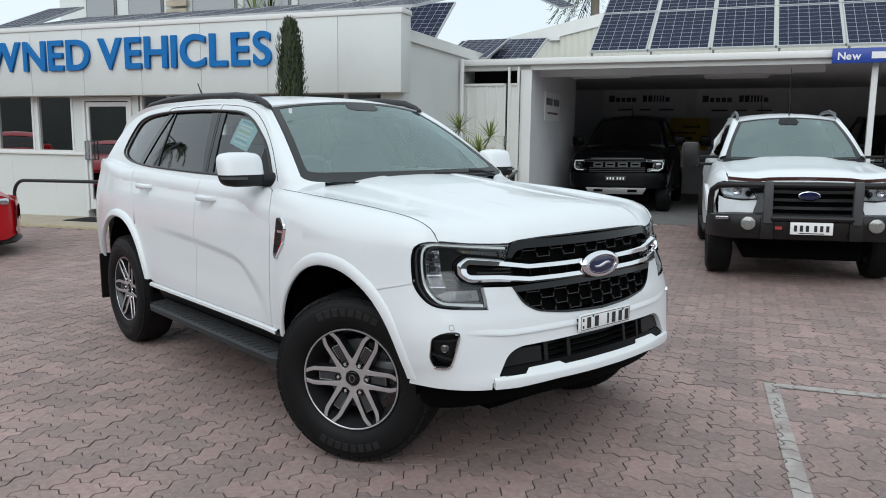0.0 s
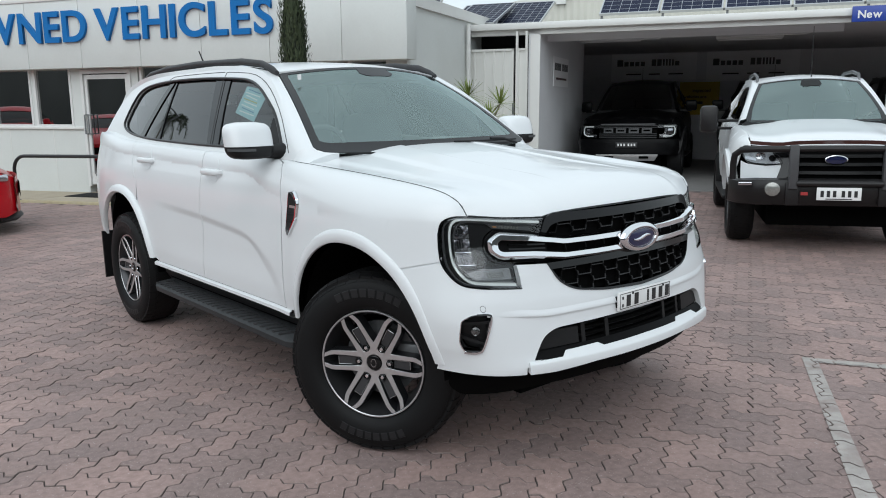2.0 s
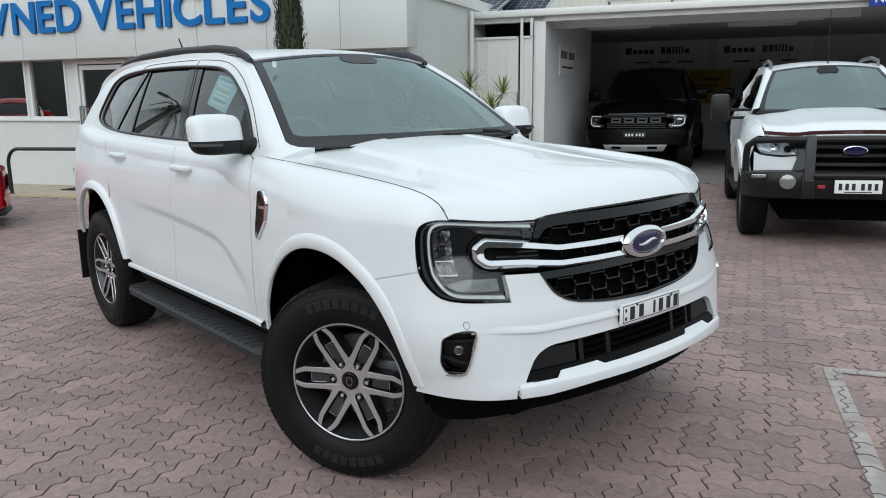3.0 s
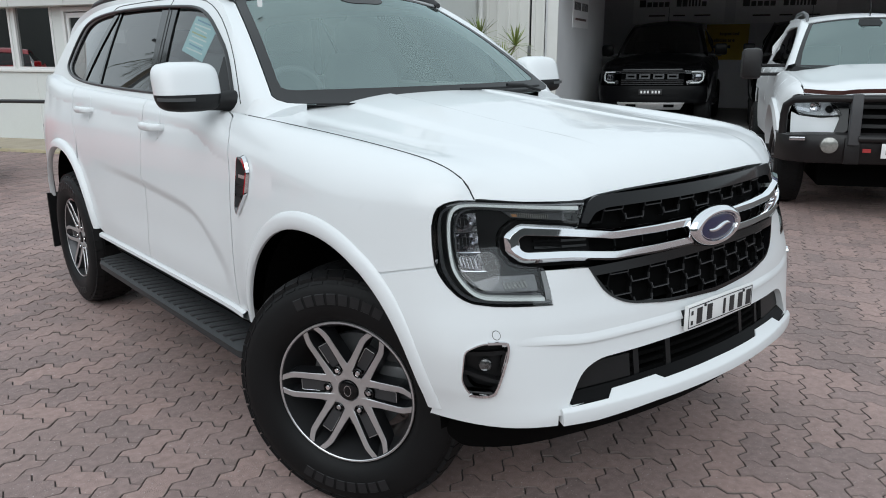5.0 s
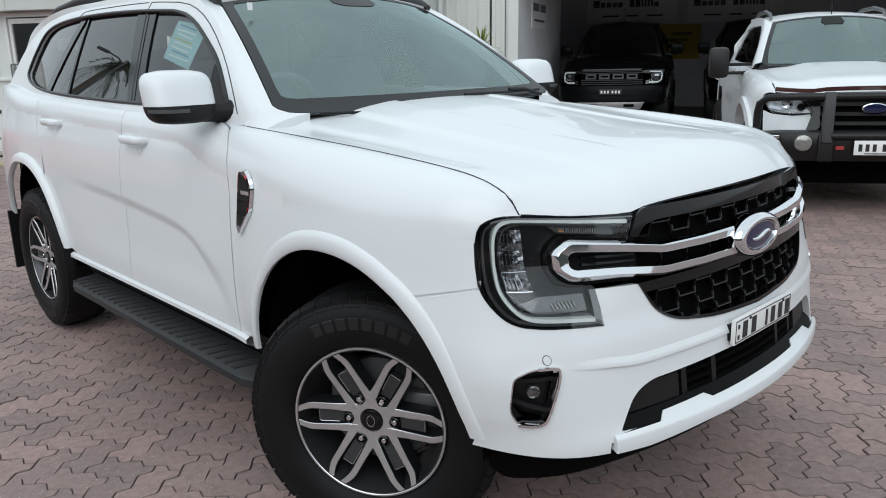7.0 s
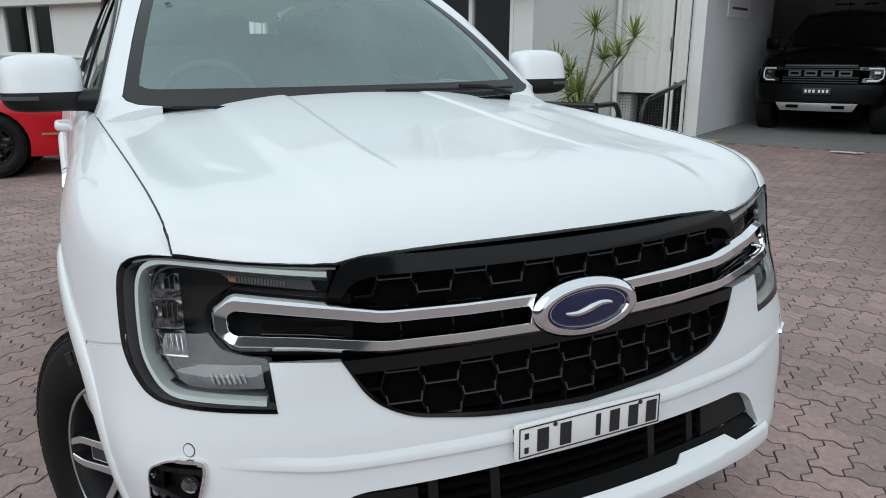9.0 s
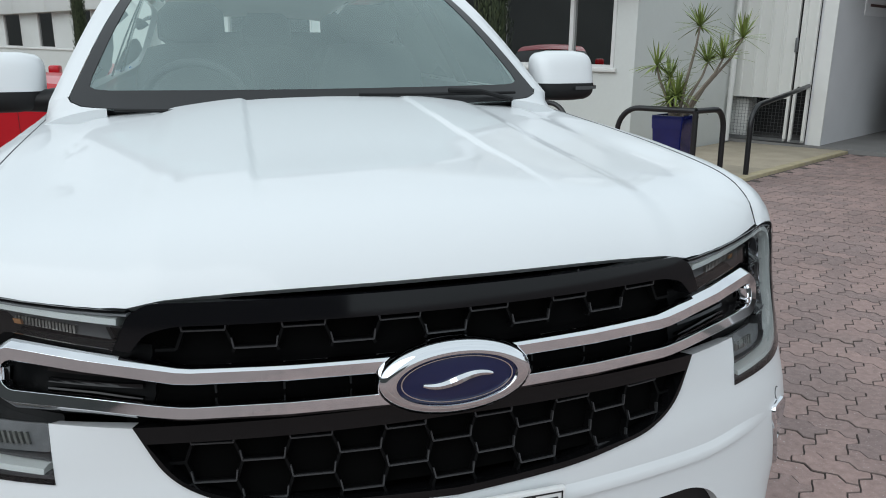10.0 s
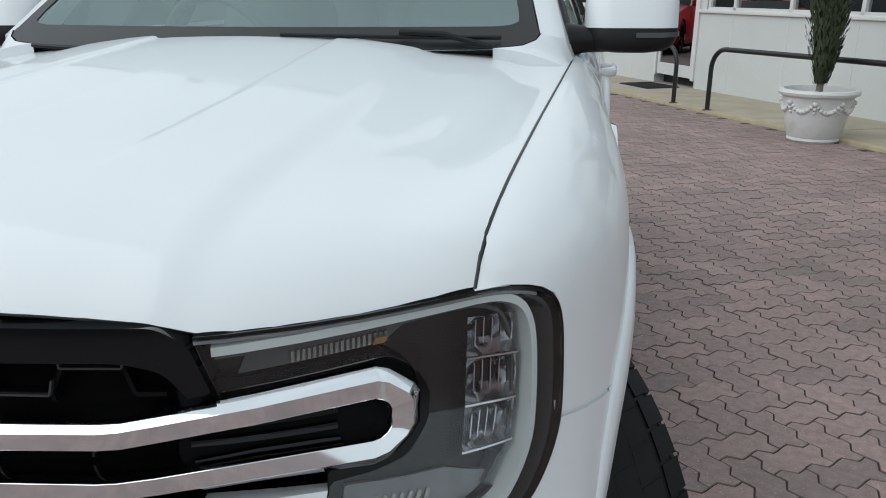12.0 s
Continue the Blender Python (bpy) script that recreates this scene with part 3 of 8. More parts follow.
def nose(a, z):
    s, a = (1, a) if a >= 0 else (-1, -a)
    x = float(np.interp(a, NA, NX))
    y = y0(z) + float(np.interp(x, NX, plan(z))) + max(0, a - NA[-1])
    if x > 0.8:
        x = smin(x, side_w(y, z))
    return Vector((s * x, y, z))


top_z = spline((-0.50, 1.044), (-0.49, 1.058), (-0.465, 1.094), (-0.44, 1.112), (-0.38, 1.135), (-0.3, 1.15), (0.0, 1.178), (0.4, 1.203), (0.75, 1.222), (1.0, 1.236), (1.6, 1.245), (3.0, 1.285), (3.5, 1.32), (4.0, 1.33))
top_x = spline((-0.49, 0.731), (-0.36, 0.745), (0.0, 0.760), (0.35, 0.771), (0.6, 0.778), (0.75, 0.782), (0.95, 0.79), (1.15, 0.80), (2.4, 0.80), (3.0, 0.775), (3.6, 0.715), (4.05, 0.63))
top_h = spline((-0.49, 0.10), (0.0, 0.17), (0.7, 0.16), (1.1, 0.09), (4.05, 0.09))


def side(sg):
    def fn(y, v):
        zt, h = top_z(y), top_h(y)
        z1 = zt - h
        if v <= z1:
            return Vector((sg * body_w(y, v), y, v))
        th = min(1.08, (v - z1) / h) * math.pi / 2
        w, xt = body_w(y, z1), top_x(y)
        return Vector((sg * (xt + (w - xt) * math.cos(th)), y, z1 + (zt - z1) * math.sin(th)))
    return fn


def arch(cy, cz, hw, hh, z_from, z_to, n=26, ex=2.15):
    """Wheel arch from its rear foot over the top to its front foot."""
    a0, a1 = math.asin(min(1, max(-1, (z_from - cz) / hh))), math.pi - math.asin(min(1, max(-1, (z_to - cz) / hh)))
    pts = []
    for k in range(n + 1):
        a = a0 + (a1 - a0) * k / n
        c, s = math.cos(a), math.sin(a)
        pts.append((cy + hw * math.copysign(abs(c) ** (2 / ex), c), cz + hh * math.copysign(abs(s) ** (2 / ex), s)))
    return pts


G = 0.0025
# outer edge of the headlamp, shared by lamp and fender
LEDGE = [(0.731, 1.0560), (0.760, 1.0570), (0.783, 1.0545), (0.800, 1.0485), (0.813, 1.038), (0.820, 1.022), (0.824, 0.996), (0.8255, 0.965), (0.8265, 0.94)]


LLOW = [(0.8265, 0.94), (0.827, 0.893), (0.8235, 0.869), (0.816, 0.845), (0.804, 0.822), (0.792, 0.810), (0.776, 0.802), (0.735, 0.795), (0.67, 0.790), (0.595, 0.785)]


def on_side(x, z):
    """The side panel's own coordinates of a point of the nose."""
    y = nose(A(x), z).y
    zt, h = top_z(y), top_h(y)
    z1 = zt - h
    return (y + 0.003, z if z <= z1 else z1 + h * math.asin(min(1, (z - z1) / (zt - z1))) * 2 / math.pi)


FARCH = dict(cy=0.048, cz=0.42, hw=0.496, hh=0.544)
RARCH = dict(cy=2.92, cz=0.42, hw=0.53, hh=0.555)
belt = lambda a, b, n=14: [(a + (b - a) * k / n, top_z(a + (b - a) * k / n)) for k in range(n + 1)]
for sg in (-1, 1):
    fn, fl = side(sg), sg < 0
    out = [(on_side(0.827, 0.893)[0], 0.8925), *arch(**FARCH, z_from=0.52, z_to=0.8435)[::-1], (0.66 - G, 0.51), (0.635 - G, 0.80), (0.632 - G, 1.0), (0.66, 1.12), (0.72, 1.19), (0.80, top_z(0.80)), *belt(0.76, -0.48, 40)]
    shell("front_fender", out + [on_side(x, z + 0.002) for x, z in LEDGE], fn, PAINT, suv, step=(0.035, 0.025), flip=fl)
    rows = []
    for x, z in LEDGE[:7]:
        p, q = fn(*on_side(x, z + 0.002)), nose(sg * A(x), z + 0.003)
        rows.append([p, p * 0.5 + q * 0.5 + Vector((0, -0.001, 0.001)), q, q + Vector((0, 0.02, -0.004))])
    loft("lamp_return", rows, PAINT, suv, smooth=60)
    out = [(0.66 + G, 0.52), (1.62 - G, 0.52), (1.59 - G, 0.8), (1.585 - G, 1.0), *belt(1.58, 0.82, 8), (0.72 + 2 * G, 1.185), (0.665 + G, 1.12), (0.635 + G, 1.0), (0.64 + G, 0.80)]
    shell("front_door", out, fn, PAINT, suv, step=(0.022, 0.0085), flip=fl)
    out = [(1.62 + G, 0.52), (2.32, 0.52), (2.385, 0.54), *arch(**RARCH, z_from=0.52, z_to=0.56)[::-1][:7], (2.60, 1.0), (2.64, 1.06), (2.70, 1.14), *belt(2.72, 1.58 + 2 * G, 8), (1.585 + G, 1.0), (1.59 + G, 0.8)]
    shell("rear_door", out, fn, PAINT, suv, step=(0.022, 0.0085), flip=fl)
    out = [(3.47, 0.52), (3.87, 0.55), (3.95, 0.7), (3.95, 1.0), *belt(3.84, 2.72 + 2 * G, 8), (2.70 + 2 * G, 1.14), (2.64 + 2 * G, 1.06), (2.60 + 2 * G, 1.0), *arch(**RARCH, z_from=0.52, z_to=0.56)[::-1][7:]]
    shell("rear_quarter", out, fn, PAINT, suv, step=(0.022, 0.0085), flip=fl)
    # sill under the doors
    rows = []
    for k in range(19):
        y = 0.60 + 1.78 * k / 18
        w = body_w(y, 0.52)
        rows.append([Vector((sg * a, y, z)) for a, z in ((w - 0.005, 0.516), (w + 0.012, 0.508), (w + 0.012, 0.492), (w - 0.01, 0.48), (w - 0.05, 0.475))])
    loft("sill_trim", rows, PAINT, suv, smooth=50)
    rows = [[Vector((sg * a, y, z)) for a, z in ((0.80, 0.49), (0.795, 0.43), (0.75, 0.36), (0.6, 0.33))] for y in (0.55, 1.0, 1.6, 2.4)]
    loft("sill_cladding", rows, BLACKPL, suv, smooth=50)

# bonnet
edge_x = lambda y: top_x(y) - 0.0012
front_y = lambda x: -0.675 + 0.26 * x * x + 1.15 * abs(x) ** 12 - 0.012 * smooth01(0.33, 0.5, abs(x)) + sweep(x)
front_z = spline((0, 1.064), (0.2, 1.062), (0.42, 1.053), (0.48, 1.043), (0.6, 1.0475), (0.74, 1.0565))
rise_mid = lambda d: 0.10 * (1 - math.exp(-max(d, -0.02) / 0.07)) + 0.087 * d
rise_edge = lambda d: 0.071 * (1 - math.exp(-max(d, -0.02) / 0.045)) + 0.066 * d


def bonnet(x, y):
    """The bonnet's skin, drawn to the fender's edge along its sides."""
    ys = max(y, -0.488)
    z, e = bonnet_z(abs(x), y), top_x(ys)
    if y < 0.72 and abs(x) > e - 0.12:
        z += (top_z(ys) + 0.0006 - bonnet_z(e, ys)) * smooth01(e - 0.12, e - 0.002, abs(x))
    return Vector((x, y, z))


def bonnet_z(x, y):
    ax = abs(x)
    d = y - front_y(x)
    k = (ax / 0.757) ** 2.2
    z = front_z(ax) + rise_mid(d) * (1 - k) + rise_edge(d) * k
    xc = 0.245 + 0.035 * (0.2 - y)
    z -= 0.0065 * smooth01(xc + 0.010, xc - 0.010, ax) * smooth01(-0.60, -0.10, y)
    xo = 0.640 - 0.085 * (0.48 - y) - 0.05 * smooth01(-0.1, -0.3, y)
    z -= 0.0022 * smooth01(xo - 0.020, xo + 0.030, ax) * smooth01(0.75, 0.66, ax) * smooth01(-0.34, -0.12, y)
    return z + 0.016 * smooth01(0.755, 0.62, ax) * smooth01(-0.25, 0.55, y)


rear_y = lambda x: 0.517 + 0.10 * (x / 0.68) ** 2
right_e = [(edge_x(y), y) for y in (-0.488 + 1.168 * k / 40 for k in range(41))]
out = [(x, front_y(x)) for x in (0.7295 * (-1 + 2 * k / 40) for k in range(41))] + right_e + [(0.69, 0.615)]
out += [(x, rear_y(x)) for x in (0.66 - 1.32 * k / 20 for k in range(21))] + [(-0.69, 0.615)] + [(-x, y) for x, y in right_e[::-1]]
shell("bonnet", out, bonnet, PAINT, suv, step=(0.008, 0.014), thick=0.02)

# shut lines between bonnet and fenders
for sg in (-1, 1):
    bm = bmesh.new()
    pts = []
    for k in range(51):
        y = -0.492 + 1.152 * k / 50
        pts.append((sg * (top_x(y) - 0.0006), y, top_z(y) - 0.0004))
    tube(bm, pts, 0.0024, 6)
    part("shut_line", bm, SEALBLK, suv, smooth=60)

# rear lip of the bonnet towards the glass
for sg in (-1, 1):
    rows = []
    for k in range(13):
        x = 0.36 + 0.325 * k / 12
        b = bonnet(sg * x, rear_y(x) + 0.003)
        rows.append([b - Vector((0, 0, 0.004)), b + Vector((0, 0.012, 0.006)), Vector((b.x, 0.487 + 0.17 * x * x, 1.243 + 0.02 * x * x))])
    loft("bonnet_lip", rows, PAINT, suv, smooth=60)

# front bumper with its openings
FOG = rpoly([(A(0.720), 0.702, 0.008), (A(0.777), 0.702, 0.02), (A(0.811), 0.680, 0.018), (A(0.812), 0.600, 0.025), (A(0.795), 0.561, 0.018), (A(0.752), 0.558, 0.014)])
INTAKE = rpoly([(-A(0.578), 0.512, 0.006), (A(0.578), 0.512, 0.006), (A(0.530), 0.598, 0.05), (A(0.475), 0.624, 0.03), (A(0.15), 0.634, 0.1), (-A(0.15), 0.634, 0.1), (-A(0.475), 0.624, 0.03), (-A(0.530), 0.598, 0.05)])
GRL = rpoly([(0.0, 0.724, 0), (A(0.22), 0.734, 0.05), (A(0.37), 0.755, 0.05), (A(0.435), 0.79, 0.05), (A(0.478), 0.868, 0)])[:-1]
half = GRL + [(A(0.478), 0.866), (A(0.599), 0.872), (A(0.596), 0.80)] + [(A(x), z - 0.002) for x, z in LLOW[1:][::-1]]
seam_a = [p for p in arch(**FARCH, z_from=0.845, z_to=0.48)[::-1] if p[0] < 0 and p[1] < 0.84]
# along the arch the nose length follows from y
arc_of = lambda y, z: float(np.interp(y - y0(z), plan(z), NA))
ye = arch(**FARCH, z_from=0.52, z_to=0.845)[-1][0]
lamp_y = nose(A(0.827), 0.893).y
seam_l = [(ye + (lamp_y - ye) * k / 6, 0.842 + 0.045 * k / 6) for k in range(7)]
side_pts = [(arc_of(y + 0.018, z), z) for y, z in seam_a] + [(arc_of(y, z), z) for y, z in seam_l]
low = [(A(0.83), 0.474), (A(0.78), 0.47), (A(0.608), 0.462), (A(0.608), 0.49), (A(0.3), 0.49), (0.0, 0.49)]
hr = half + side_pts[::-1] + low
outline = hr + [(-a, z) for a, z in hr[::-1][1:-1]]
MIR = lambda loop: [(-a, z) for a, z in loop[::-1]]
shell("front_bumper", outline, nose, PAINT, suv, holes=[FOG, MIR(FOG), INTAKE], step=0.03, thick=0.03)

for sg in (-1, 1):
    fn = side(sg)
    rows = []
    for k in range(9):
        y = ye - 0.01 + (lamp_y + 0.008 - ye) * k / 8
        z = 0.8435 + 0.045 * k / 8
        rows.append([fn(y, z - 0.02) - Vector((sg * 0.0045, -0.003, 0)), fn(y, z) - Vector((sg * 0.0045, -0.003, 0)), fn(y, z + 0.02) - Vector((sg * 0.0045, -0.003, 0))])
    loft("seam_flange", rows, PAINT, suv)
    front = [p for p in arch(**FARCH, z_from=0.845, z_to=0.482, n=60) if p[0] < 0 and p[1] < 0.72]
    loft("arch_flange", [[fn(y + d, z) - Vector((sg * 0.004, -0.003, 0)) for d in (-0.035, -0.02, -0.005, 0.015)] for y, z in front], PAINT, suv)

# lower valance
val = rpoly([(-A(0.80), 0.395, 0.03), (-A(0.765), 0.358, 0.02), (-A(0.52), 0.378, 0.02), (-A(0.2), 0.385, 0.02), (A(0.2), 0.385, 0.02), (A(0.52), 0.378, 0.02), (A(0.765), 0.358, 0.02), (A(0.80), 0.395, 0.03), (A(0.81), 0.50, 0), (-A(0.81), 0.50, 0)])
shell("valance", val, lambda a, z: nose(a, z) + Vector((-0.03 * nose(a, z).x, 0.025 + 0.30 * (0.48 - z), 0)), UNDER, suv, step=0.05, thick=0.02, label="black plastic air dam")
shell("intake_back", INTAKE, nose, BLACKPL, suv, lift=-0.07, step=0.06)
for sg in (-1, 1):
    shell("fog_housing", FOG if sg > 0 else MIR(FOG), nose, BLACKPL, suv, lift=-0.05, step=0.05)
shell("grille_back", rpoly([(-A(0.46), 0.75, 0.03), (A(0.46), 0.75, 0.03), (A(0.50), 0.87, 0), (A(0.47), 1.04, 0.02), (-A(0.47), 1.04, 0.02), (-A(0.50), 0.87, 0)]), nose, UNDER, suv, lift=-0.034, step=0.05)

# cabin
WSB, WST = 0.712, 0.535
ws_zb, ws_zt, ws_yb, ws_yt = 1.245, 1.695, 0.49, 1.13


def windscreen(x, s):
    y = ws_yb + 0.17 * x * x + (ws_yt - ws_yb) * s + 0.13 * x * x * s
    z = ws_zb + (ws_zt - ws_zb) * s + 0.035 * math.sin(math.pi * min(1, max(0, s))) - 0.15 * x * x * s + 0.02 * x * x * (1 - s)
    return Vector((x, y, z))


ws_half = lambda s: WSB + (WST - WSB) * s
edge = [(ws_half(k / 12), k / 12) for k in range(13)]
edge = [(0.60, 0.0), (0.665, 0.008), (0.695, 0.03), (0.704, 0.06)] + edge[1:]
WSOUT = [(-x, s) for x, s in edge[::-1]] + edge
shell("windscreen", WSOUT, windscreen, WINDSCREEN, suv, step=0.08, thick=0.004, back=False).visible_shadow = False
rim_in = [(x - 0.036, min(0.965, max(0.095, s + 0.06 * smooth01(0.2, 0.0, s)))) for k, (x, s) in enumerate(edge) if k > 2]
rim_in = [(0.60, 0.092), (0.635, 0.098), (0.652, 0.115)] + [p for p in rim_in if p[1] > 0.15]
shell("windscreen_border", WSOUT, windscreen, SEALBLK, suv, holes=[[(-x, s) for x, s in rim_in[::-1]] + rim_in], step=0.08, thick=0.003, lift=0.002)


def upper(sg):
    def fn(y, z):
        h = z - 1.24
        return Vector((sg * (0.80 - 0.36 * h - 0.20 * h * h - 0.12 * smooth01(2.4, 4.2, y) - 0.025 * smooth01(1.6, 0.8, y)), y, z))
    return fn


roof_top = spline((1.13, 1.695), (1.4, 1.735), (2.0, 1.765), (2.8, 1.765), (3.2, 1.742), (3.5, 1.69), (4.0, 1.60))


def roof(x, y):
    return Vector((x, y, roof_top(y) - 0.14 * x * x - 0.06 * x ** 4))


RX = 0.545
out = [(x, 1.13 + 0.30 * x * x) for x in (-RX + 2 * RX * k / 16 for k in range(17))] + [(RX, 1.6), (RX, 2.5), (RX - 0.025, 3.3), (RX - 0.05, 3.48), (-RX + 0.05, 3.48), (-RX + 0.025, 3.3), (-RX, 2.5), (-RX, 1.6)]
shell("roof", out, roof, PAINT, suv, step=0.06, thick=0.02)
rail_line = spline((0.66, 1.212), (0.70, 1.234), (0.76, 1.278), (0.9, 1.398), (1.1, 1.548), (1.3, 1.640), (1.5, 1.682), (2.0, 1.706), (2.6, 1.706), (3.05, 1.69), (3.36, 1.65), (3.5, 1.605), (3.62, 1.52))
DLO = [(0.80, 1.272), (0.955, 1.430), (1.10, 1.515), (1.24, 1.588), (1.38, 1.630), (1.6, 1.645), (2.0, 1.663), (2.5, 1.667), (2.9, 1.655), (3.10, 1.630), (3.20, 1.585), (3.29, 1.42), (3.27, 1.375), (3.1, 1.335), (2.8, 1.308), (2.4, 1.29), (1.6, 1.272)]
DLR = rounded(DLO + DLO[:1], 2)[:-1]
for sg in (-1, 1):
    fn, fl = upper(sg), sg < 0
    ys = [0.68 + 2.92 * k / 40 for k in range(41)]
    out = [(y, rail_line(y)) for y in ys] + [(3.66, 1.477), (3.75, 1.365), (3.79, 1.315)] + [(y, top_z(y) - 0.004) for y in (3.72, 3.4, 3.0, 2.4, 1.8, 1.2, 0.95, 0.82, 0.74)]
    shell("side_frame", out, fn, PAINT, suv, holes=[DLR], step=0.06, thick=0.03, flip=fl)
    rows = []
    for k in range(41):
        y = ys[k]
        p = fn(y, rail_line(y))
        s = (y - 0.68) / (1.22 - 0.68)
        s = max(s, 0.06)
        q = windscreen(sg * (ws_half(s) + 0.004), s) if s < 1 else roof(sg * (RX - 0.03 * smooth01(2.6, 4, y)), max(min(y + 0.02, 3.47), 1.13 + 0.30 * RX * RX))
        c = (p + q) / 2 + Vector((sg * 0.018, -0.004, 0.018))
        rows.append([p, p * 0.56 + c * 0.5 - (p + c) * 0.03 + Vector((0, 0, 0)), c, q * 0.5 + c * 0.5, q])
    loft("roof_pillar", rows, PAINT, suv, smooth=60)
    foot = [[Vector((sg * (top_x(y) - 0.002), y, top_z(y) - 0.002)), windscreen(sg * x, v) + Vector((sg * 0.003, -0.003, 0.001))] for y, x, v in ((0.56, 0.60, 0.0), (0.59, 0.64, 0.003), (0.62, 0.668, 0.008), (0.64, 0.696, 0.03), (0.66, 0.706, 0.06))]
    foot = [[p, p * 0.74 + q * 0.26 + Vector((sg * 0.004, -0.004, 0.006)), p * 0.5 + q * 0.5 + Vector((sg * 0.005, -0.005, 0.008)), p * 0.25 + q * 0.75 + Vector((sg * 0.003, -0.004, 0.006)), q] for p, q in foot]
    foot = [[v - Vector((0, -0.004, 0.05)) for v in foot[0]]] + foot
    loft("pillar_foot", foot + [rows[0]], PAINT, suv, smooth=60)
    PAN = [([*DLO[:6], (1.635, 1.648), (1.52, 1.274)], SIDEGLASS), ([(1.60, 1.272), (1.78, 1.655), *DLO[6:8], (2.52, 1.667), (2.77, 1.306), DLO[15]], PRIVACY), ([(2.74, 1.304), (2.49, 1.667), *DLO[8:14], (2.8, 1.308)], PRIVACY)]
    for loop, g in PAN:
        shell("side_window", loop, fn, g, suv, step=0.12, thick=0.004, lift=-0.012, flip=fl, back=False).visible_shadow = False
    for loop in ([(1.50, 1.274), (1.625, 1.645), (1.825, 1.655), (1.645, 1.274)], [(2.38, 1.29), (2.42, 1.667), (2.44, 1.667), (2.405, 1.291)], [(2.70, 1.301), (2.46, 1.667), (2.53, 1.667), (2.79, 1.307)]):
        shell("pillar_trim", loop, fn, GLOSSBLK, suv, step=0.1, thick=0.01, lift=-0.006, flip=fl)
    loft("frame_corner", [[fn(y, rail_line(y) - 0.002), Vector((sg * (top_x(y) - 0.001), y, top_z(y) - 0.012))] for y in (0.66, 0.70, 0.74, 0.78, 0.82)], PAINT, suv)
    loft("belt_filler", [[fn(y, top_z(y) + 0.006), Vector((sg * (top_x(y) - 0.002), y, top_z(y) - 0.004))] for y in (0.80 + 2.98 * k / 30 for k in range(31))], PAINT, suv)
    # shut lines of the door frames
    for line in ([(0.735, 1.255), (0.80, 1.325), (0.92, 1.440), (1.08, 1.552), (1.22, 1.622), (1.36, 1.662), (1.6, 1.680), (1.73, 1.686), (1.66, 1.52), (1.585, 1.27)], [(1.73, 1.686), (2.0, 1.692), (2.40, 1.694), (2.52, 1.690), (2.56, 1.672)]):
        bm = bmesh.new()
        tube(bm, [fn(y, z) + Vector((sg * 0.0002, 0, 0)) for y, z in rounded(line, 1)], 0.0022, 6)
        part("shut_line", bm, SEALBLK, suv, smooth=60)
    # wheel arch mouldings
    for ar, zr, zf, nm in ((FARCH, 0.49, 0.485, "f"), (RARCH, 0.49, 0.52, "r")):
        inner = arch(ar["cy"], ar["cz"], ar["hw"] - 0.030, ar["hh"] - 0.050, zr, zf, 40)
        outer = arch(ar["cy"], ar["cz"], ar["hw"] + 0.008, ar["hh"] + 0.006, zr, zf, 40)
        rows = []
        sf = side(sg)
        for (ya, za), (yb, zb) in zip(inner, outer):
            a, b = sf(ya, min(za, 1.0)), sf(yb, zb)
            o = Vector((sg * (0.02 if nm == "r" else 0.010 - 0.006 * smooth01(-0.15, -0.40, ya)), 0, 0))
            pts = [a - Vector((sg * 0.004, 0, 0)), a + o * 0.55, a * 0.82 + b * 0.18 + o * 1.25, a * 0.35 + b * 0.65 + o * 1.1, a * 0.08 + b * 0.92 + o * 0.7, b + o * 0.1, b - o * 0.6]
            if nm == "f" and ya < -0.2:
                pts = [p + Vector((0, -0.004, 0)) for p in pts]
            rows.append(pts)
        loft("arch_moulding", rows, PAINT, suv, smooth=50, caps=True)
    # inner wheel housing
    for cy in (0.04, 2.92):
        bm = bmesh.new()
        rows = []
        for k in range(25):
            a = math.pi * k / 24
            rows.append((cy + 0.47 * math.cos(a), 0.42 + 0.51 * math.sin(a)))
        for (ya, za), (yb, zb) in zip(rows, rows[1:]):
            bm.faces.new([bm.verts.new((sg * x, y, z)) for x, y, z in ((min(0.86, body_w(ya, max(za, 0.5)) - 0.03), ya, za), (min(0.86, body_w(yb, max(zb, 0.5)) - 0.03), yb, zb), (0.42, yb, zb), (0.42, ya, za))])
        bm.faces.new([bm.verts.new((sg * 0.42, y, z)) for y, z in rows])
        part("wheel_housing", bm, UNDER, suv)
# inner body behind the panel gaps, floor and tail
for nm, dims in (("floor_pan", (-0.78, 0.78, 0.66, 2.36, 0.40, 1.0)), ("tail_box", (-0.62, 0.62, 3.48, 3.84, 0.45, 1.15)), ("engine_bay", (-0.42, 0.42, -0.45, 0.62, 0.36, 1.0)), ("rear_floor", (-0.42, 0.42, 2.36, 3.48, 0.40, 1.0)), ("chassis", (-0.60, 0.60, 0.62, 2.45, 0.24, 0.40)), ("sump_guard", (-0.40, 0.40, -0.45, 0.55, 0.27, 0.36))):
    boxpart(nm, dims, UNDER, suv)
loft("tailgate", [[Vector((x * (0.66 - 0.34 * smooth01(1.15, 1.7, z)), 3.91 - 0.05 * x * x - 0.45 * smooth01(1.12, 1.7, z), z)) for x in (-1, -0.5, 0, 0.5, 1)] for z in (0.5, 0.8, 1.1, 1.2, 1.3, 1.4)], PAINT, suv)


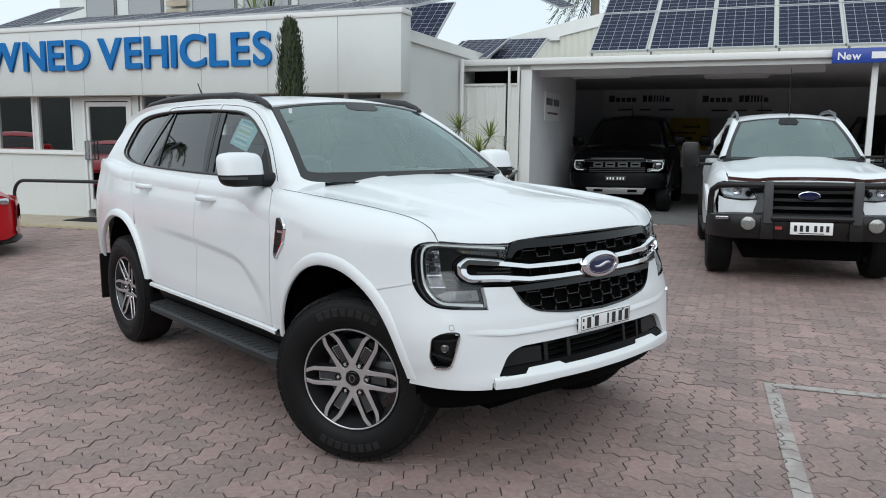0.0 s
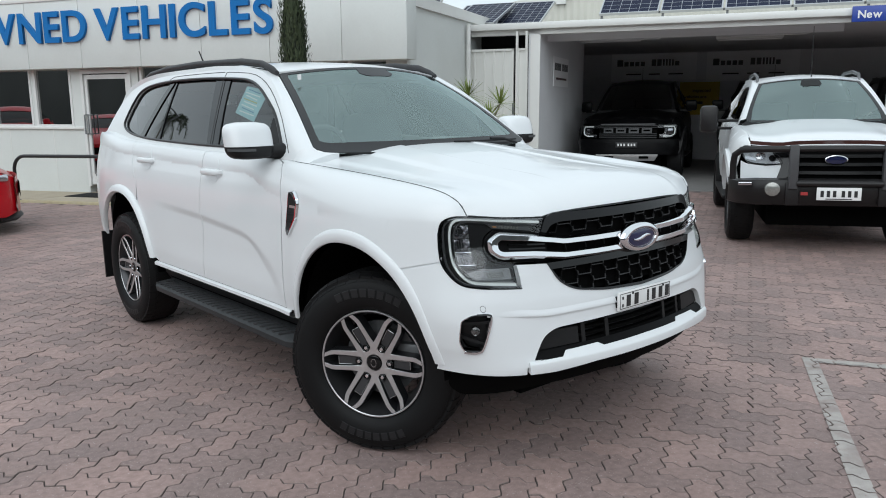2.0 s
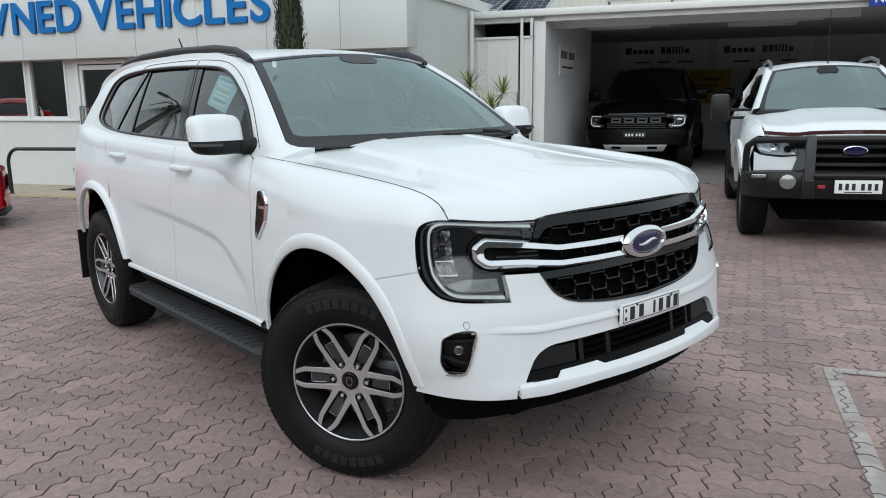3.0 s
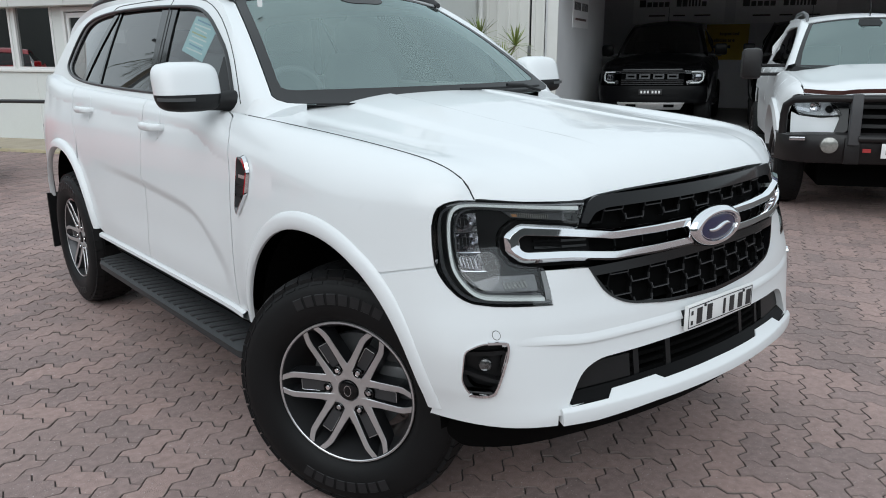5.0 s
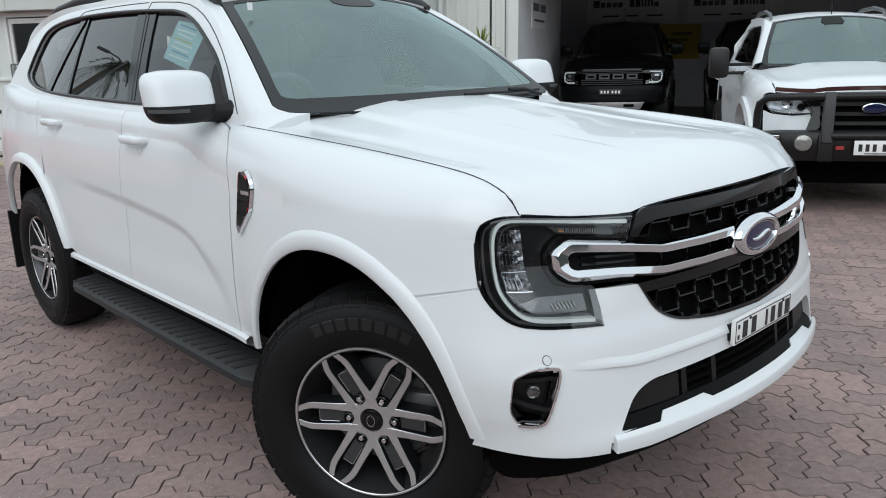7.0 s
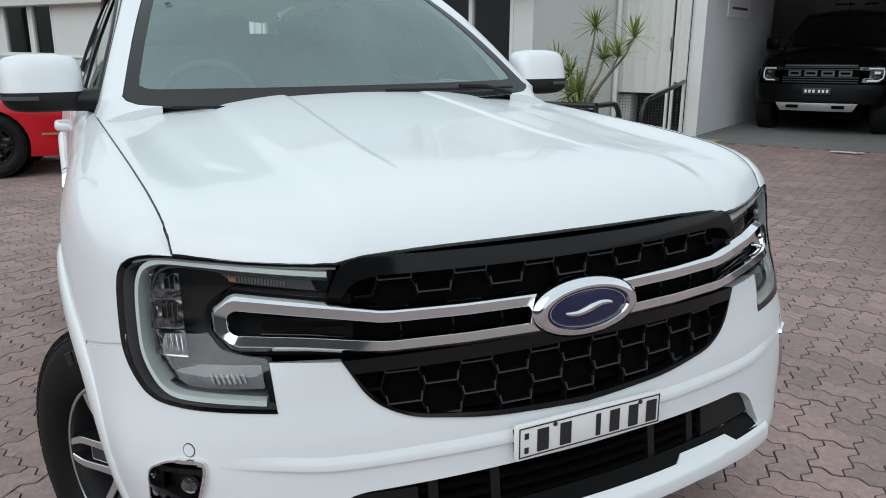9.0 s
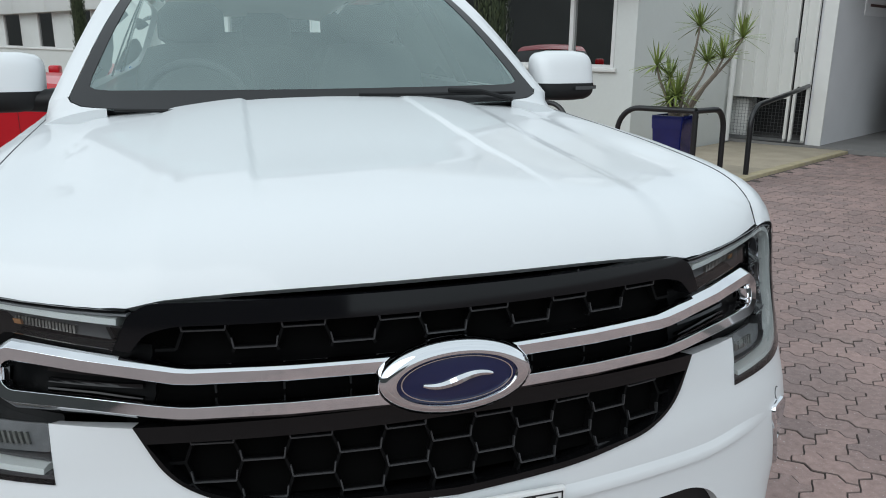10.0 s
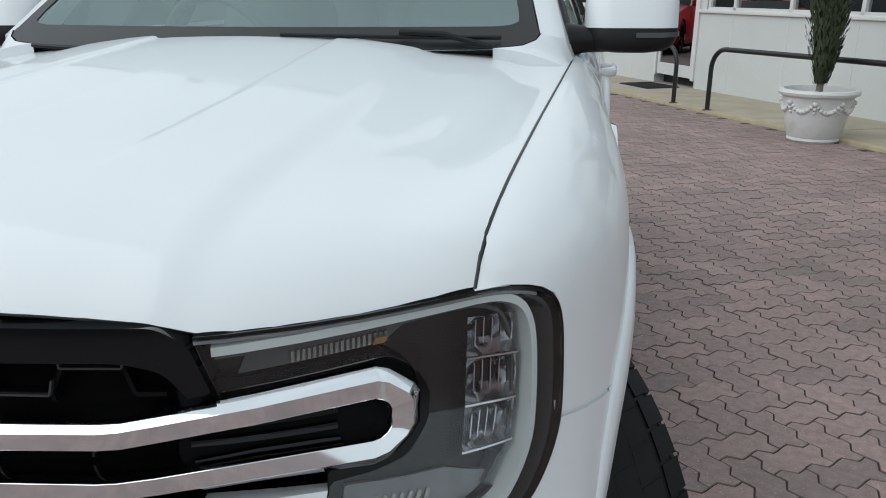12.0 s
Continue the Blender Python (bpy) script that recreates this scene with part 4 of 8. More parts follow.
# wheels
def wheel(steer, at, outward, owner=None, face=None):
    """A wheel with its tyre, rim, spokes and cap, its outer face towards local +x."""
    R, hw = 0.392, 0.125
    hub = new("wheel")
    hub.parent = owner or suv
    face = face or SATIN
    hub.matrix_local = Matrix.Translation(at) @ pose(0, 0, 0, 0, 0, steer + (0 if outward > 0 else 180))
    bm = bmesh.new()
    prof = [(0.232, 0.085), (0.238, 0.10), (0.262, 0.122), (0.30, 0.128), (0.335, 0.1255), (0.350, 0.1195), (0.360, 0.1135), (0.374, 0.1035), (0.3825, 0.093), (R - 0.004, 0.08), (R, 0.04), (R, -0.04), (R - 0.003, -0.08), (0.375, -0.105), (0.33, -0.126), (0.26, -0.12), (0.232, -0.085)]
    revolve(bm, prof, "x", 72)
    tyre = part("tyre", bm, RUBBER, hub, "black all-terrain tyre", 60)
    bm = bmesh.new()
    n = 44
    for k in range(n):
        for row, (h0, h1) in enumerate(((-0.108, -0.07), (-0.062, -0.024), (-0.018, 0.018), (0.024, 0.062), (0.07, 0.108))):
            a0 = 2 * math.pi * (k + (0.5 if row % 2 else 0)) / n
            vs = []
            for (h, da) in ((h0, 0.0), (h1, 0.03 if row < 2 else -0.03), (h1, 0.126 + (0.03 if row < 2 else -0.03)), (h0, 0.126)):
                rr = R + 0.0008 - (0.012 if abs(h) > 0.1 else 0)
                for r in (rr - 0.012, rr):
                    vs.append(bm.verts.new((h, r * math.cos(a0 + da), r * math.sin(a0 + da))))
            top = [vs[1], vs[3], vs[5], vs[7]]
            bm.faces.new(top)
            for i in range(4):
                j = (i + 1) % 4
                bm.faces.new((vs[2 * i], vs[2 * j], vs[2 * j + 1], vs[2 * i + 1]))
    for k in range(n):
        a0 = 2 * math.pi * k / n
        vs = [bm.verts.new((x, r * math.cos(a0 + d), r * math.sin(a0 + d))) for x, r, d in ((0.1155, 0.3605, 0.012), (0.1155, 0.3605, 0.118), (0.0950, 0.3838, 0.125), (0.0950, 0.3838, 0.0), (0.110, 0.356, 0.012), (0.110, 0.356, 0.118), (0.090, 0.379, 0.125), (0.090, 0.379, 0.0))]
        for q in ((0, 1, 2, 3), (0, 1, 5, 4), (1, 2, 6, 5), (2, 3, 7, 6), (3, 0, 4, 7)):
            bm.faces.new([vs[i] for i in q])
    part("tread", bm, RUBBER, tyre)
    # raised band of lettering on the sidewall, as plain bars
    for centre, count in ((math.pi / 2, 8), (-math.pi / 2, 8)):
        for k in range(count):
            bm = bmesh.new()
            a0 = centre + (k - count / 2 + 0.12) * 0.125
            a1 = a0 + 0.095
            ring = []
            for a in (a0, (a0 + a1) / 2, a1):
                ring.append([bm.verts.new((x, r * math.cos(a), r * math.sin(a))) for x, r in ((0.1265, 0.296), (0.1295, 0.298), (0.1290, 0.330), (0.125, 0.333))])
            for p, q in zip(ring, ring[1:]):
                for i in range(3):
                    bm.faces.new((p[i], p[i + 1], q[i + 1], q[i]))
            part("sidewall_bar", bm, RUBBERLT, tyre)
    rim = bmesh.new()
    revolve(rim, [(0.236, 0.100), (0.232, 0.106), (0.226, 0.104), (0.222, 0.09), (0.205, 0.05), (0.20, -0.08), (0.236, -0.09)], "x", 72)
    rim_ob = part("rim", rim, BARRELGREY, hub, "dark painted alloy rim", 40)
    # six twin spokes that close into loops at the rim: dark painted webs with machined faces
    rows = ((0.040, 0.0325, 0.0810, 0.0150), (0.075, 0.0325, 0.0830, 0.0132), (0.11, 0.0330, 0.0865, 0.0108), (0.15, 0.0338, 0.0915, 0.0100), (0.182, 0.0342, 0.0960, 0.0100), (0.196, 0.0325, 0.0980, 0.0100), (0.212, 0.0270, 0.1010, 0.0096), (0.2300, 0.0195, 0.1040, 0.0094))
    for k in range(6):
        am = 2 * math.pi * k / 6
        ca, sa = math.cos(am), math.sin(am)
        for s in (-1, 1):
            web, skin = bmesh.new(), bmesh.new()
            pts, tops = [], []
            for r, off, x, wd in rows:
                for d in (-1, 1):
                    o = s * off + d * wd
                    low_o = s * off + d * (wd + 0.004)
                    pts.append((web.verts.new((x - 0.0015, r * ca - o * sa, r * sa + o * ca)), web.verts.new((x - 0.05, r * ca - low_o * sa, r * sa + low_o * ca))))
                ring = []
                for d, lift in ((-1, -0.0010), (-0.86, 0.0008), (0.86, 0.0008), (1, -0.0010)):
                    o = s * off + d * wd
                    ring.append(skin.verts.new((x + lift, r * ca - o * sa, r * sa + o * ca)))
                tops.append(ring)
            for i in range(0, len(pts) - 2, 2):
                a, b, c, d = pts[i], pts[i + 1], pts[i + 3], pts[i + 2]
                web.faces.new((a[0], b[0], c[0], d[0]))
                web.faces.new((a[0], d[0], d[1], a[1]))
                web.faces.new((b[0], c[0], c[1], b[1]))
            for p, q in zip(tops, tops[1:]):
                for i in range(3):
                    skin.faces.new((p[i], p[i + 1], q[i + 1], q[i]))
            part("spoke", web, ALLOYDK, rim_ob)
            part("spoke_face", skin, face, rim_ob, "machined silver spoke face" if face is SATIN else "", 20)
        # dark insert between the two spokes of a pair
        bm = bmesh.new()
        vs = []
        for r, off, x in ((0.088, 0.0165, 0.074), (0.160, 0.0185, 0.083), (0.166, 0.0175, 0.0835)):
            for d in (-1, 1):
                y, z = r * ca - d * off * sa, r * sa + d * off * ca
                vs.append((bm.verts.new((x, y, z)), bm.verts.new((x - 0.03, y, z))))
        for i in (0, 2):
            a, b, c, d = vs[i], vs[i + 1], vs[i + 3], vs[i + 2]
            bm.faces.new((a[0], b[0], c[0], d[0]))
            bm.faces.new((a[0], d[0], d[1], a[1]))
            bm.faces.new((b[0], c[0], c[1], b[1]))
        bm.faces.new((vs[4][0], vs[5][0], vs[5][1], vs[4][1]))
        part("spoke_insert", bm, INSERTGREY, rim_ob)
        bm = bmesh.new()
        tube(bm, [(0.0835 + dx, r * ca - o * sa, r * sa + o * ca) for r, o, dx in ((0.105, 0.0175, -0.006), (0.161, 0.0185, 0.0), (0.166, 0.0165, 0.0005), (0.166, -0.0165, 0.0005))], 0.0011, 5)
        part("insert_edge", bm, face, rim_ob)
        bm = bmesh.new()
        revolve(bm, [(0.0165, 0.0835), (0.0150, 0.0845), (0.0128, 0.0835), (0.0120, 0.07)], "x", 18, at=(0, 0.072 * ca, 0.072 * sa))
        part("nut_well", bm, GLOSSBLK, rim_ob, smooth=40)
        bm = bmesh.new()
        revolve(bm, [(0.0005, 0.0865), (0.007, 0.0865), (0.0092, 0.084), (0.0105, 0.06)], "x", 10, at=(0, 0.072 * ca, 0.072 * sa))
        part("wheel_nut", bm, CHROME, rim_ob, smooth=40)
    # machined outer lip, broken by the dark pockets behind it
    bm = bmesh.new()
    revolve(bm, [(0.2362, 0.0995), (0.2350, 0.1062), (0.2305, 0.1070), (0.2275, 0.1040), (0.2270, 0.098)], "x", 96)
    part("machined_lip", bm, face, rim_ob, "machined silver rim edge" if face is SATIN else "", 30)
    bm = bmesh.new()
    revolve(bm, [(0.0005, 0.0885), (0.026, 0.0880), (0.0315, 0.0855), (0.0335, 0.078)], "x", 32)
    part("centre_cap", bm, GLOSSBLK, hub, "gloss black wheel cap", 40)
    bm = bmesh.new()
    loft_r = [(0.0120 * math.cos(a), 0.0175 * math.sin(a)) for a in (2 * math.pi * q / 28 for q in range(29))]
    tube(bm, [(0.0886, y, z) for y, z in loft_r], 0.0010, 5, caps=False)
    part("cap_emblem", bm, CHROME, hub, "thin chrome oval on the cap", 40)
    bm = bmesh.new()
    revolve(bm, [(0.064, 0.055), (0.0615, 0.0800), (0.0595, 0.0818), (0.037, 0.0818), (0.0345, 0.079), (0.0345, 0.05)], "x", 36)
    part("hub_plate", bm, face, rim_ob, smooth=30)
    bm = bmesh.new()
    revolve(bm, [(0.06, 0.0), (0.165, 0.0), (0.165, -0.025), (0.06, -0.025)], "x", 40, close=True)
    part("brake_disc", bm, MESHGREY, hub, "bare steel brake disc", 40)
    bm = bmesh.new()
    box(bm, -0.03, 0.03, 0.08, 0.19, -0.08, 0.08, 0.015)
    part("brake_caliper", bm, MESHGREY, hub, smooth=40)
    return hub


STEER = 30
for sg in (-1, 1):
    wheel(STEER, (-0.752, 0.045, 0.392) if sg < 0 else (0.775, 0.07, 0.392), sg)
    wheel(0, (sg * 0.755, 2.9, 0.392), sg)

# ---- SUV details ----
def nose_at(a, z, h):
    """A point h off the nose's skin."""
    e = 1e-3
    p = nose(a, z)
    n = (nose(a + e, z) - nose(a - e, z)).cross(nose(a, z + e) - nose(a, z - e)).normalized()
    return p + n * h


def nose_bar(bm, p, q, w, h0, h1, n=1):
    """A bar on the nose from p to q, w wide, between two depths."""
    d = Vector((q[0] - p[0], q[1] - p[1]))
    s = Vector((-d.y, d.x)).normalized() * w / 2
    rows = []
    for k in range(n + 1):
        c = Vector(p) + d * k / n
        rows.append([bm.verts.new(nose_at(*(c + s), h0)), bm.verts.new(nose_at(*(c + s), h1)), bm.verts.new(nose_at(*(c - s), h1)), bm.verts.new(nose_at(*(c - s), h0))])
    for a, b in zip(rows, rows[1:]):
        for k in range(4):
            bm.faces.new((a[k], a[(k + 1) % 4], b[(k + 1) % 4], b[k]))
    bm.faces.new(rows[0])
    bm.faces.new(rows[-1][::-1])


def inside(p, loop):
    hit = False
    for (x0, y0_), (x1, y1_) in zip(loop, loop[1:] + loop[:1]):
        if (y0_ > p[1]) != (y1_ > p[1]) and p[0] < (x1 - x0) * (p[1] - y0_) / (y1_ - y0_) + x0:
            hit = not hit
    return hit


sym = lambda loop: [(-a, z) for a, z in loop[::-1]]


def ribbon(name, path, w, h0, h1, material, parent, label="", bevel=0.3, flat_=0.55, tilt=0.0):
    """A moulded strip along a path on the nose, with a crowned face."""
    rows = []
    for i, p in enumerate(path):
        a, b = Vector(path[max(i - 1, 0)]), Vector(path[min(i + 1, len(path) - 1)])
        s = (b - a).normalized()
        s = Vector((-s.y, s.x)) * w / 2
        c = Vector(p)
        tl = lambda k: tilt * (1 + k * s.y / (w / 2)) / 2
        rows.append([nose_at(*(c + s), h0), nose_at(*(c + s), h1 - (h1 - h0) * bevel - tl(1)), nose_at(*(c + s * flat_), h1 - tl(flat_)), nose_at(*(c - s * flat_), h1 - tl(-flat_)), nose_at(*(c - s), h1 - (h1 - h0) * bevel - tl(-1)), nose_at(*(c - s), h0)])
    return loft(name, rows, material, parent, smooth=25, label=label, caps=True)


LIPGREY = mat("grille_lip_grey", (0.034, 0.034, 0.036), 0.4, vary=0.1)
# grille: dark frame, honeycomb, chrome bars and oval badge
GUP = rpoly([(0, 0.968, 0), (A(0.42), 0.972, 0), (A(0.470), 0.985, 0), (A(0.452), 1.022, 0.012), (A(0.44), 1.036, 0.015), (0, 1.040, 0)])
GTOP = GUP + sym(GUP)[1:-1]
GLOW = [*GRL, (A(0.478), 0.868), (0, 0.876)]
GBOT = GLOW + sym(GLOW)[1:-1]
grille = part("grille", bmesh.new(), BLACKPL, suv, "gloss black honeycomb grille with chrome bars")
shell("top_trim", rpoly([(-A(0.470), 1.036, 0.012), (-A(0.492), 0.986, 0.006), (-A(0.470), 0.982, 0.0), (-A(0.448), 1.008, 0.012), (-A(0.41), 1.018, 0.02), (A(0.41), 1.018, 0.02), (A(0.448), 1.008, 0.012), (A(0.470), 0.982, 0), (A(0.492), 0.986, 0.006), (A(0.470), 1.036, 0.012), (A(0.44), 1.052, 0.012), (-A(0.44), 1.052, 0.012)]), nose, TOPTRIM, grille, step=0.05, thick=0.04, lift=0.008)


def inset(loop, d):
    c = Vector((sum(p[0] for p in loop) / len(loop), sum(p[1] for p in loop) / len(loop)))
    return [tuple(c + Vector(((p[0] - c.x) * (1 - d / 0.5), (p[1] - c.y) * (1 - d / 0.075)))) for p in loop]


shell("lower_frame", GBOT, nose, GLOSSBLK, grille, holes=[inset(GBOT, 0.019)], step=0.05, thick=0.05, lift=0.004)
shell("mid_panel", rpoly([(-A(0.60), 0.905, 0.01), (A(0.60), 0.905, 0.01), (A(0.615), 0.95, 0.01), (A(0.42), 0.955, 0), (-A(0.42), 0.955, 0), (-A(0.615), 0.95, 0.01)]), nose, BLACKPL, grille, step=0.05, thick=0.02, lift=-0.035)
for k in (-7, -5, -3, 3, 5, 7):
    bm = bmesh.new()
    nose_bar(bm, (k * 0.052, 0.908), (k * 0.052, 0.946), 0.003, -0.035, -0.027)
    part("mid_rib", bm, BLACKPL, grille)
for z in (0.924, 0.939):
    for sg in (-1, 1):
        bm = bmesh.new()
        nose_bar(bm, (sg * 0.47, z), (sg * 0.62, z + 0.006), 0.006, -0.035, -0.018, 4)
        part("mid_vane", bm, GLOSSBLK, grille)
cw, ch, tb, ms = 0.0745, 0.0285, 0.0315, 0.043
edges = set()
for i in range(-8, 9):
    for j in range(-1, 9):
        cx, cz = i * cw, 0.722 + j * ch * 2 + (ch if i % 2 else 0)
        vs = [(cx - tb, cz - ch), (cx + tb, cz - ch), (cx + ms, cz), (cx + tb, cz + ch), (cx - tb, cz + ch), (cx - ms, cz)]
        for a, b in zip(vs, vs[1:] + vs[:1]):
            a, b = (round(a[0], 4), round(a[1], 4)), (round(b[0], 4), round(b[1], 4))
            edges.add((min(a, b), max(a, b)))
for loop in (GTOP, GBOT):
    bm = bmesh.new()
    for a, b in sorted(edges):
        n = 4
        for k in range(n):
            p = tuple(a[m] + (b[m] - a[m]) * k / n for m in (0, 1))
            q = tuple(a[m] + (b[m] - a[m]) * (k + 1) / n for m in (0, 1))
            if inside(p, loop) and inside(q, loop):
                nose_bar(bm, p, q, 0.0045, -0.032, -0.016)
    comb = part("honeycomb", bm, MESHBLK, grille, "black honeycomb mesh")
    for i in range(-8, 9):
        for j in range(-1, 9):
            cx, cz = i * cw, 0.722 + j * ch * 2 + (ch if i % 2 else 0)
            us = [(cx - ms * 0.80, cz - ch * 0.45), (cx - tb, cz - ch), (cx + tb, cz - ch), (cx + ms * 0.80, cz - ch * 0.45)]
            if all(inside(p, loop) for p in us):
                bm = bmesh.new()
                for a, b in zip(us, us[1:]):
                    nose_bar(bm, a, b, 0.0024, -0.017, -0.011)
                part("honeycomb_lip", bm, LIPGREY, comb)


def chrome_bar(pairs):
    """A hooked chrome bar with a flat face, a broad bevel along its outer edge and a small one inside."""
    rows = []
    for o, q in pairs:
        o, q = Vector(o), Vector(q)
        row = [nose_at(*o, -0.03)]
        for k, h in ((1, 0.005), (0.42, 0.0205), (0.38, 0.021), (-0.76, 0.021), (-0.80, 0.0205), (-1, 0.011)):
            row.append(nose_at(*((o + q) / 2 + (o - q) * k / 2), h))
        rows.append(row + [nose_at(*q, -0.03)])
    loft("chrome_bar", rows, CHROME, grille, smooth=26, label="chrome grille bar with hooked end", caps=True)


HOOK = [((0.080, 0.9585), (0.080, 0.9295)), ((0.25, 0.959), (0.25, 0.930)), ((0.385, 0.9605), (0.387, 0.9315)), ((0.405, 0.962), (0.410, 0.933)), ((0.44, 0.968), (0.445, 0.9395)), ((0.53, 0.9815), (0.532, 0.9525)), ((0.638, 0.994), (0.634, 0.9625)), ((0.650, 0.990), (0.640, 0.9605)), ((0.674, 0.971), (0.6445, 0.957)), ((0.680, 0.961), (0.647, 0.951)), ((0.681, 0.928), (0.647, 0.932)), ((0.675, 0.915), (0.6445, 0.926)), ((0.656, 0.897), (0.640, 0.9225)), ((0.640, 0.892), (0.634, 0.921)), ((0.53, 0.8905), (0.53, 0.919)), ((0.445, 0.880), (0.44, 0.9085)), ((0.41, 0.8755), (0.405, 0.904)), ((0.387, 0.8745), (0.385, 0.903)), ((0.25, 0.8735), (0.25, 0.9025)), ((0.080, 0.8735), (0.080, 0.9025))]
for sg in (-1, 1):
    chrome_bar([((sg * A(a), b), (sg * A(c), d)) for (a, b), (c, d) in HOOK])
    shell("bar_surround", [(sg * A(x), z) for x, z in ((0.45, 0.985), (0.65, 1.000), (0.676, 0.980), (0.687, 0.958), (0.687, 0.925), (0.672, 0.899), (0.645, 0.888), (0.56, 0.882), (0.45, 0.872))][::sg], nose, MESHBLK, grille, step=0.05, thick=0.02, lift=-0.028)


def oval(rx, rz, h, cx=0.0, cz=0.921, n=48):
    return [Vector((cx + rx * math.cos(2 * math.pi * k / n), -h, cz + rz * math.sin(2 * math.pi * k / n))) for k in range(n)]


badge = part("badge", bmesh.new(), CHROME, grille, "chrome oval badge with blue centre")
loft("badge_ring", [oval(0.110, 0.050, 0.69), oval(0.127, 0.0615, 0.725), oval(0.123, 0.0585, 0.745), oval(0.112, 0.0505, 0.752), oval(0.098, 0.042, 0.752), oval(0.095, 0.040, 0.744)], CHROME, badge, closed=True, smooth=50)
loft("badge_field", [oval(0.096, 0.041, 0.745), oval(0.06, 0.025, 0.749), oval(0.002, 0.001, 0.750)], BADGEBLUE, badge, closed=True, smooth=60, label="dark blue enamel field")
loft("badge_line", [oval(0.091, 0.0375, 0.7455), oval(0.0905, 0.0372, 0.7485), oval(0.0885, 0.036, 0.7485), oval(0.088, 0.0357, 0.7455)], CHROME, badge, closed=True, smooth=30)
bm = bmesh.new()
tube(bm, [(0.056 * u, -0.7505, 0.921 + 0.007 * math.sin(2.6 * u)) for u in (-1 + k / 10 for k in range(21))], [0.002 + 0.0055 * (1 - abs(-1 + k / 10)) ** 0.6 for k in range(21)], 6)
part("badge_squiggle", bm, CHROME, badge, smooth=50)
# number plate with plain bars for its characters
plate = part("number_plate", bmesh.new(), PLATEW, suv, "white number plate with black bars")
PX0, PX1, PZ0, PZ1, PY = -0.178, 0.178, 0.644, 0.719, -0.776
bm = bmesh.new()
box(bm, PX0, PX1, PY, PY + 0.012, PZ0, PZ1, 0.004)
part("plate_base", bm, PLATEW, plate, smooth=40)
bm = bmesh.new()
for a, b, c, d in ((PX0 + 0.006, PX1 - 0.006, PZ0 + 0.006, PZ0 + 0.0085), (PX0 + 0.006, PX1 - 0.006, PZ1 - 0.0085, PZ1 - 0.006), (PX0 + 0.006, PX0 + 0.0085, PZ0 + 0.006, PZ1 - 0.006), (PX1 - 0.0085, PX1 - 0.006, PZ0 + 0.006, PZ1 - 0.006)):
    box(bm, a, b, PY - 0.001, PY, c, d)
part("plate_border", bm, INKBLK, plate)
for x, w in ((-0.118, 0.026), (-0.065, 0.026), (0.014, 0.011), (0.055, 0.024), (0.103, 0.024), (0.150, 0.026)):
    boxpart("plate_bar", (x - w / 2, x + w / 2, PY - 0.002, PY - 0.0005, PZ0 + 0.013, PZ1 - 0.015), INKBLK, plate)
for z in (PZ0 + 0.015, PZ0 + 0.045):
    boxpart("plate_bar", (-0.160, -0.151, PY - 0.002, PY - 0.0005, z, z + 0.012), INKBLK, plate)
for x in (-0.09, 0.12):
    bm = bmesh.new()
    revolve(bm, [(0.0003, 0.0), (0.004, 0.001), (0.005, 0.004)], "z", 12)
    bmesh.ops.transform(bm, matrix=Matrix.Translation((x, PY - 0.004, PZ1 - 0.013)) @ pose(0, 0, 0, -90), verts=bm.verts)
    part("plate_screw", bm, INKBLK, plate, smooth=40)
boxpart("plate_mount", (-0.17, 0.17, PY + 0.012, PY + 0.09, PZ0 + 0.01, PZ1 - 0.02), BLACKPL, plate)

# lower intake, skid bar and parking sensors
intake = part("lower_intake", bmesh.new(), BLACKPL, suv, "black plastic lower air intake")
for z in (0.548, 0.572, 0.597):
    bm = bmesh.new()
    nose_bar(bm, (-A(0.56), z), (A(0.56), z), 0.01, -0.065, -0.03, 24)
    part("intake_slat", bm, UNDER, intake)
for x in (-0.33, -0.20, 0.20, 0.33):
    bm = bmesh.new()
    nose_bar(bm, (x, 0.537), (x, 0.618), 0.02, -0.065, -0.028)
    part("intake_rib", bm, BLACKPL, intake)
for sg in (-1, 1):
    shell("intake_blank", [(sg * A(x), z) for x, z in ((0.36, 0.548), (0.575, 0.545), (0.55, 0.59), (0.48, 0.612), (0.36, 0.612))][::sg], nose, BLACKPL, intake, step=0.06, lift=-0.02)
skid_top = [(A(0.602), 0.510), (A(0.46), 0.511), (A(0.435), 0.531), (A(0.275), 0.535), (A(0.25), 0.521), (0, 0.523)]
skid_low = [(0, 0.474), (A(0.3), 0.473), (A(0.5), 0.464), (A(0.60), 0.467)]
sk = skid_top[::-1] + [(A(0.602), 0.532)][:0] + skid_low[::-1]
sk_full = sk + sym(sk)[1:-1]
shell("skid_bar", sk_full, lambda a, z: nose_at(a, z, 0.014 - 0.7 * max(0, z - 0.500)), PAINT, suv, step=(0.02, 0.008), thick=0.05, label="white lower bumper bar")
lip = [(A(0.572), 0.500), (A(0.558), 0.541), (A(0.3), 0.545), (0, 0.547)]
lip = lip + [(-p[0], p[1]) for p in lip[-2::-1]]
shell("intake_lip", lip, lambda a, z: nose_at(a, z, 0.004 - 0.8 * max(0, z - 0.51)), MESHBLK, intake, step=0.03, thick=0.03)
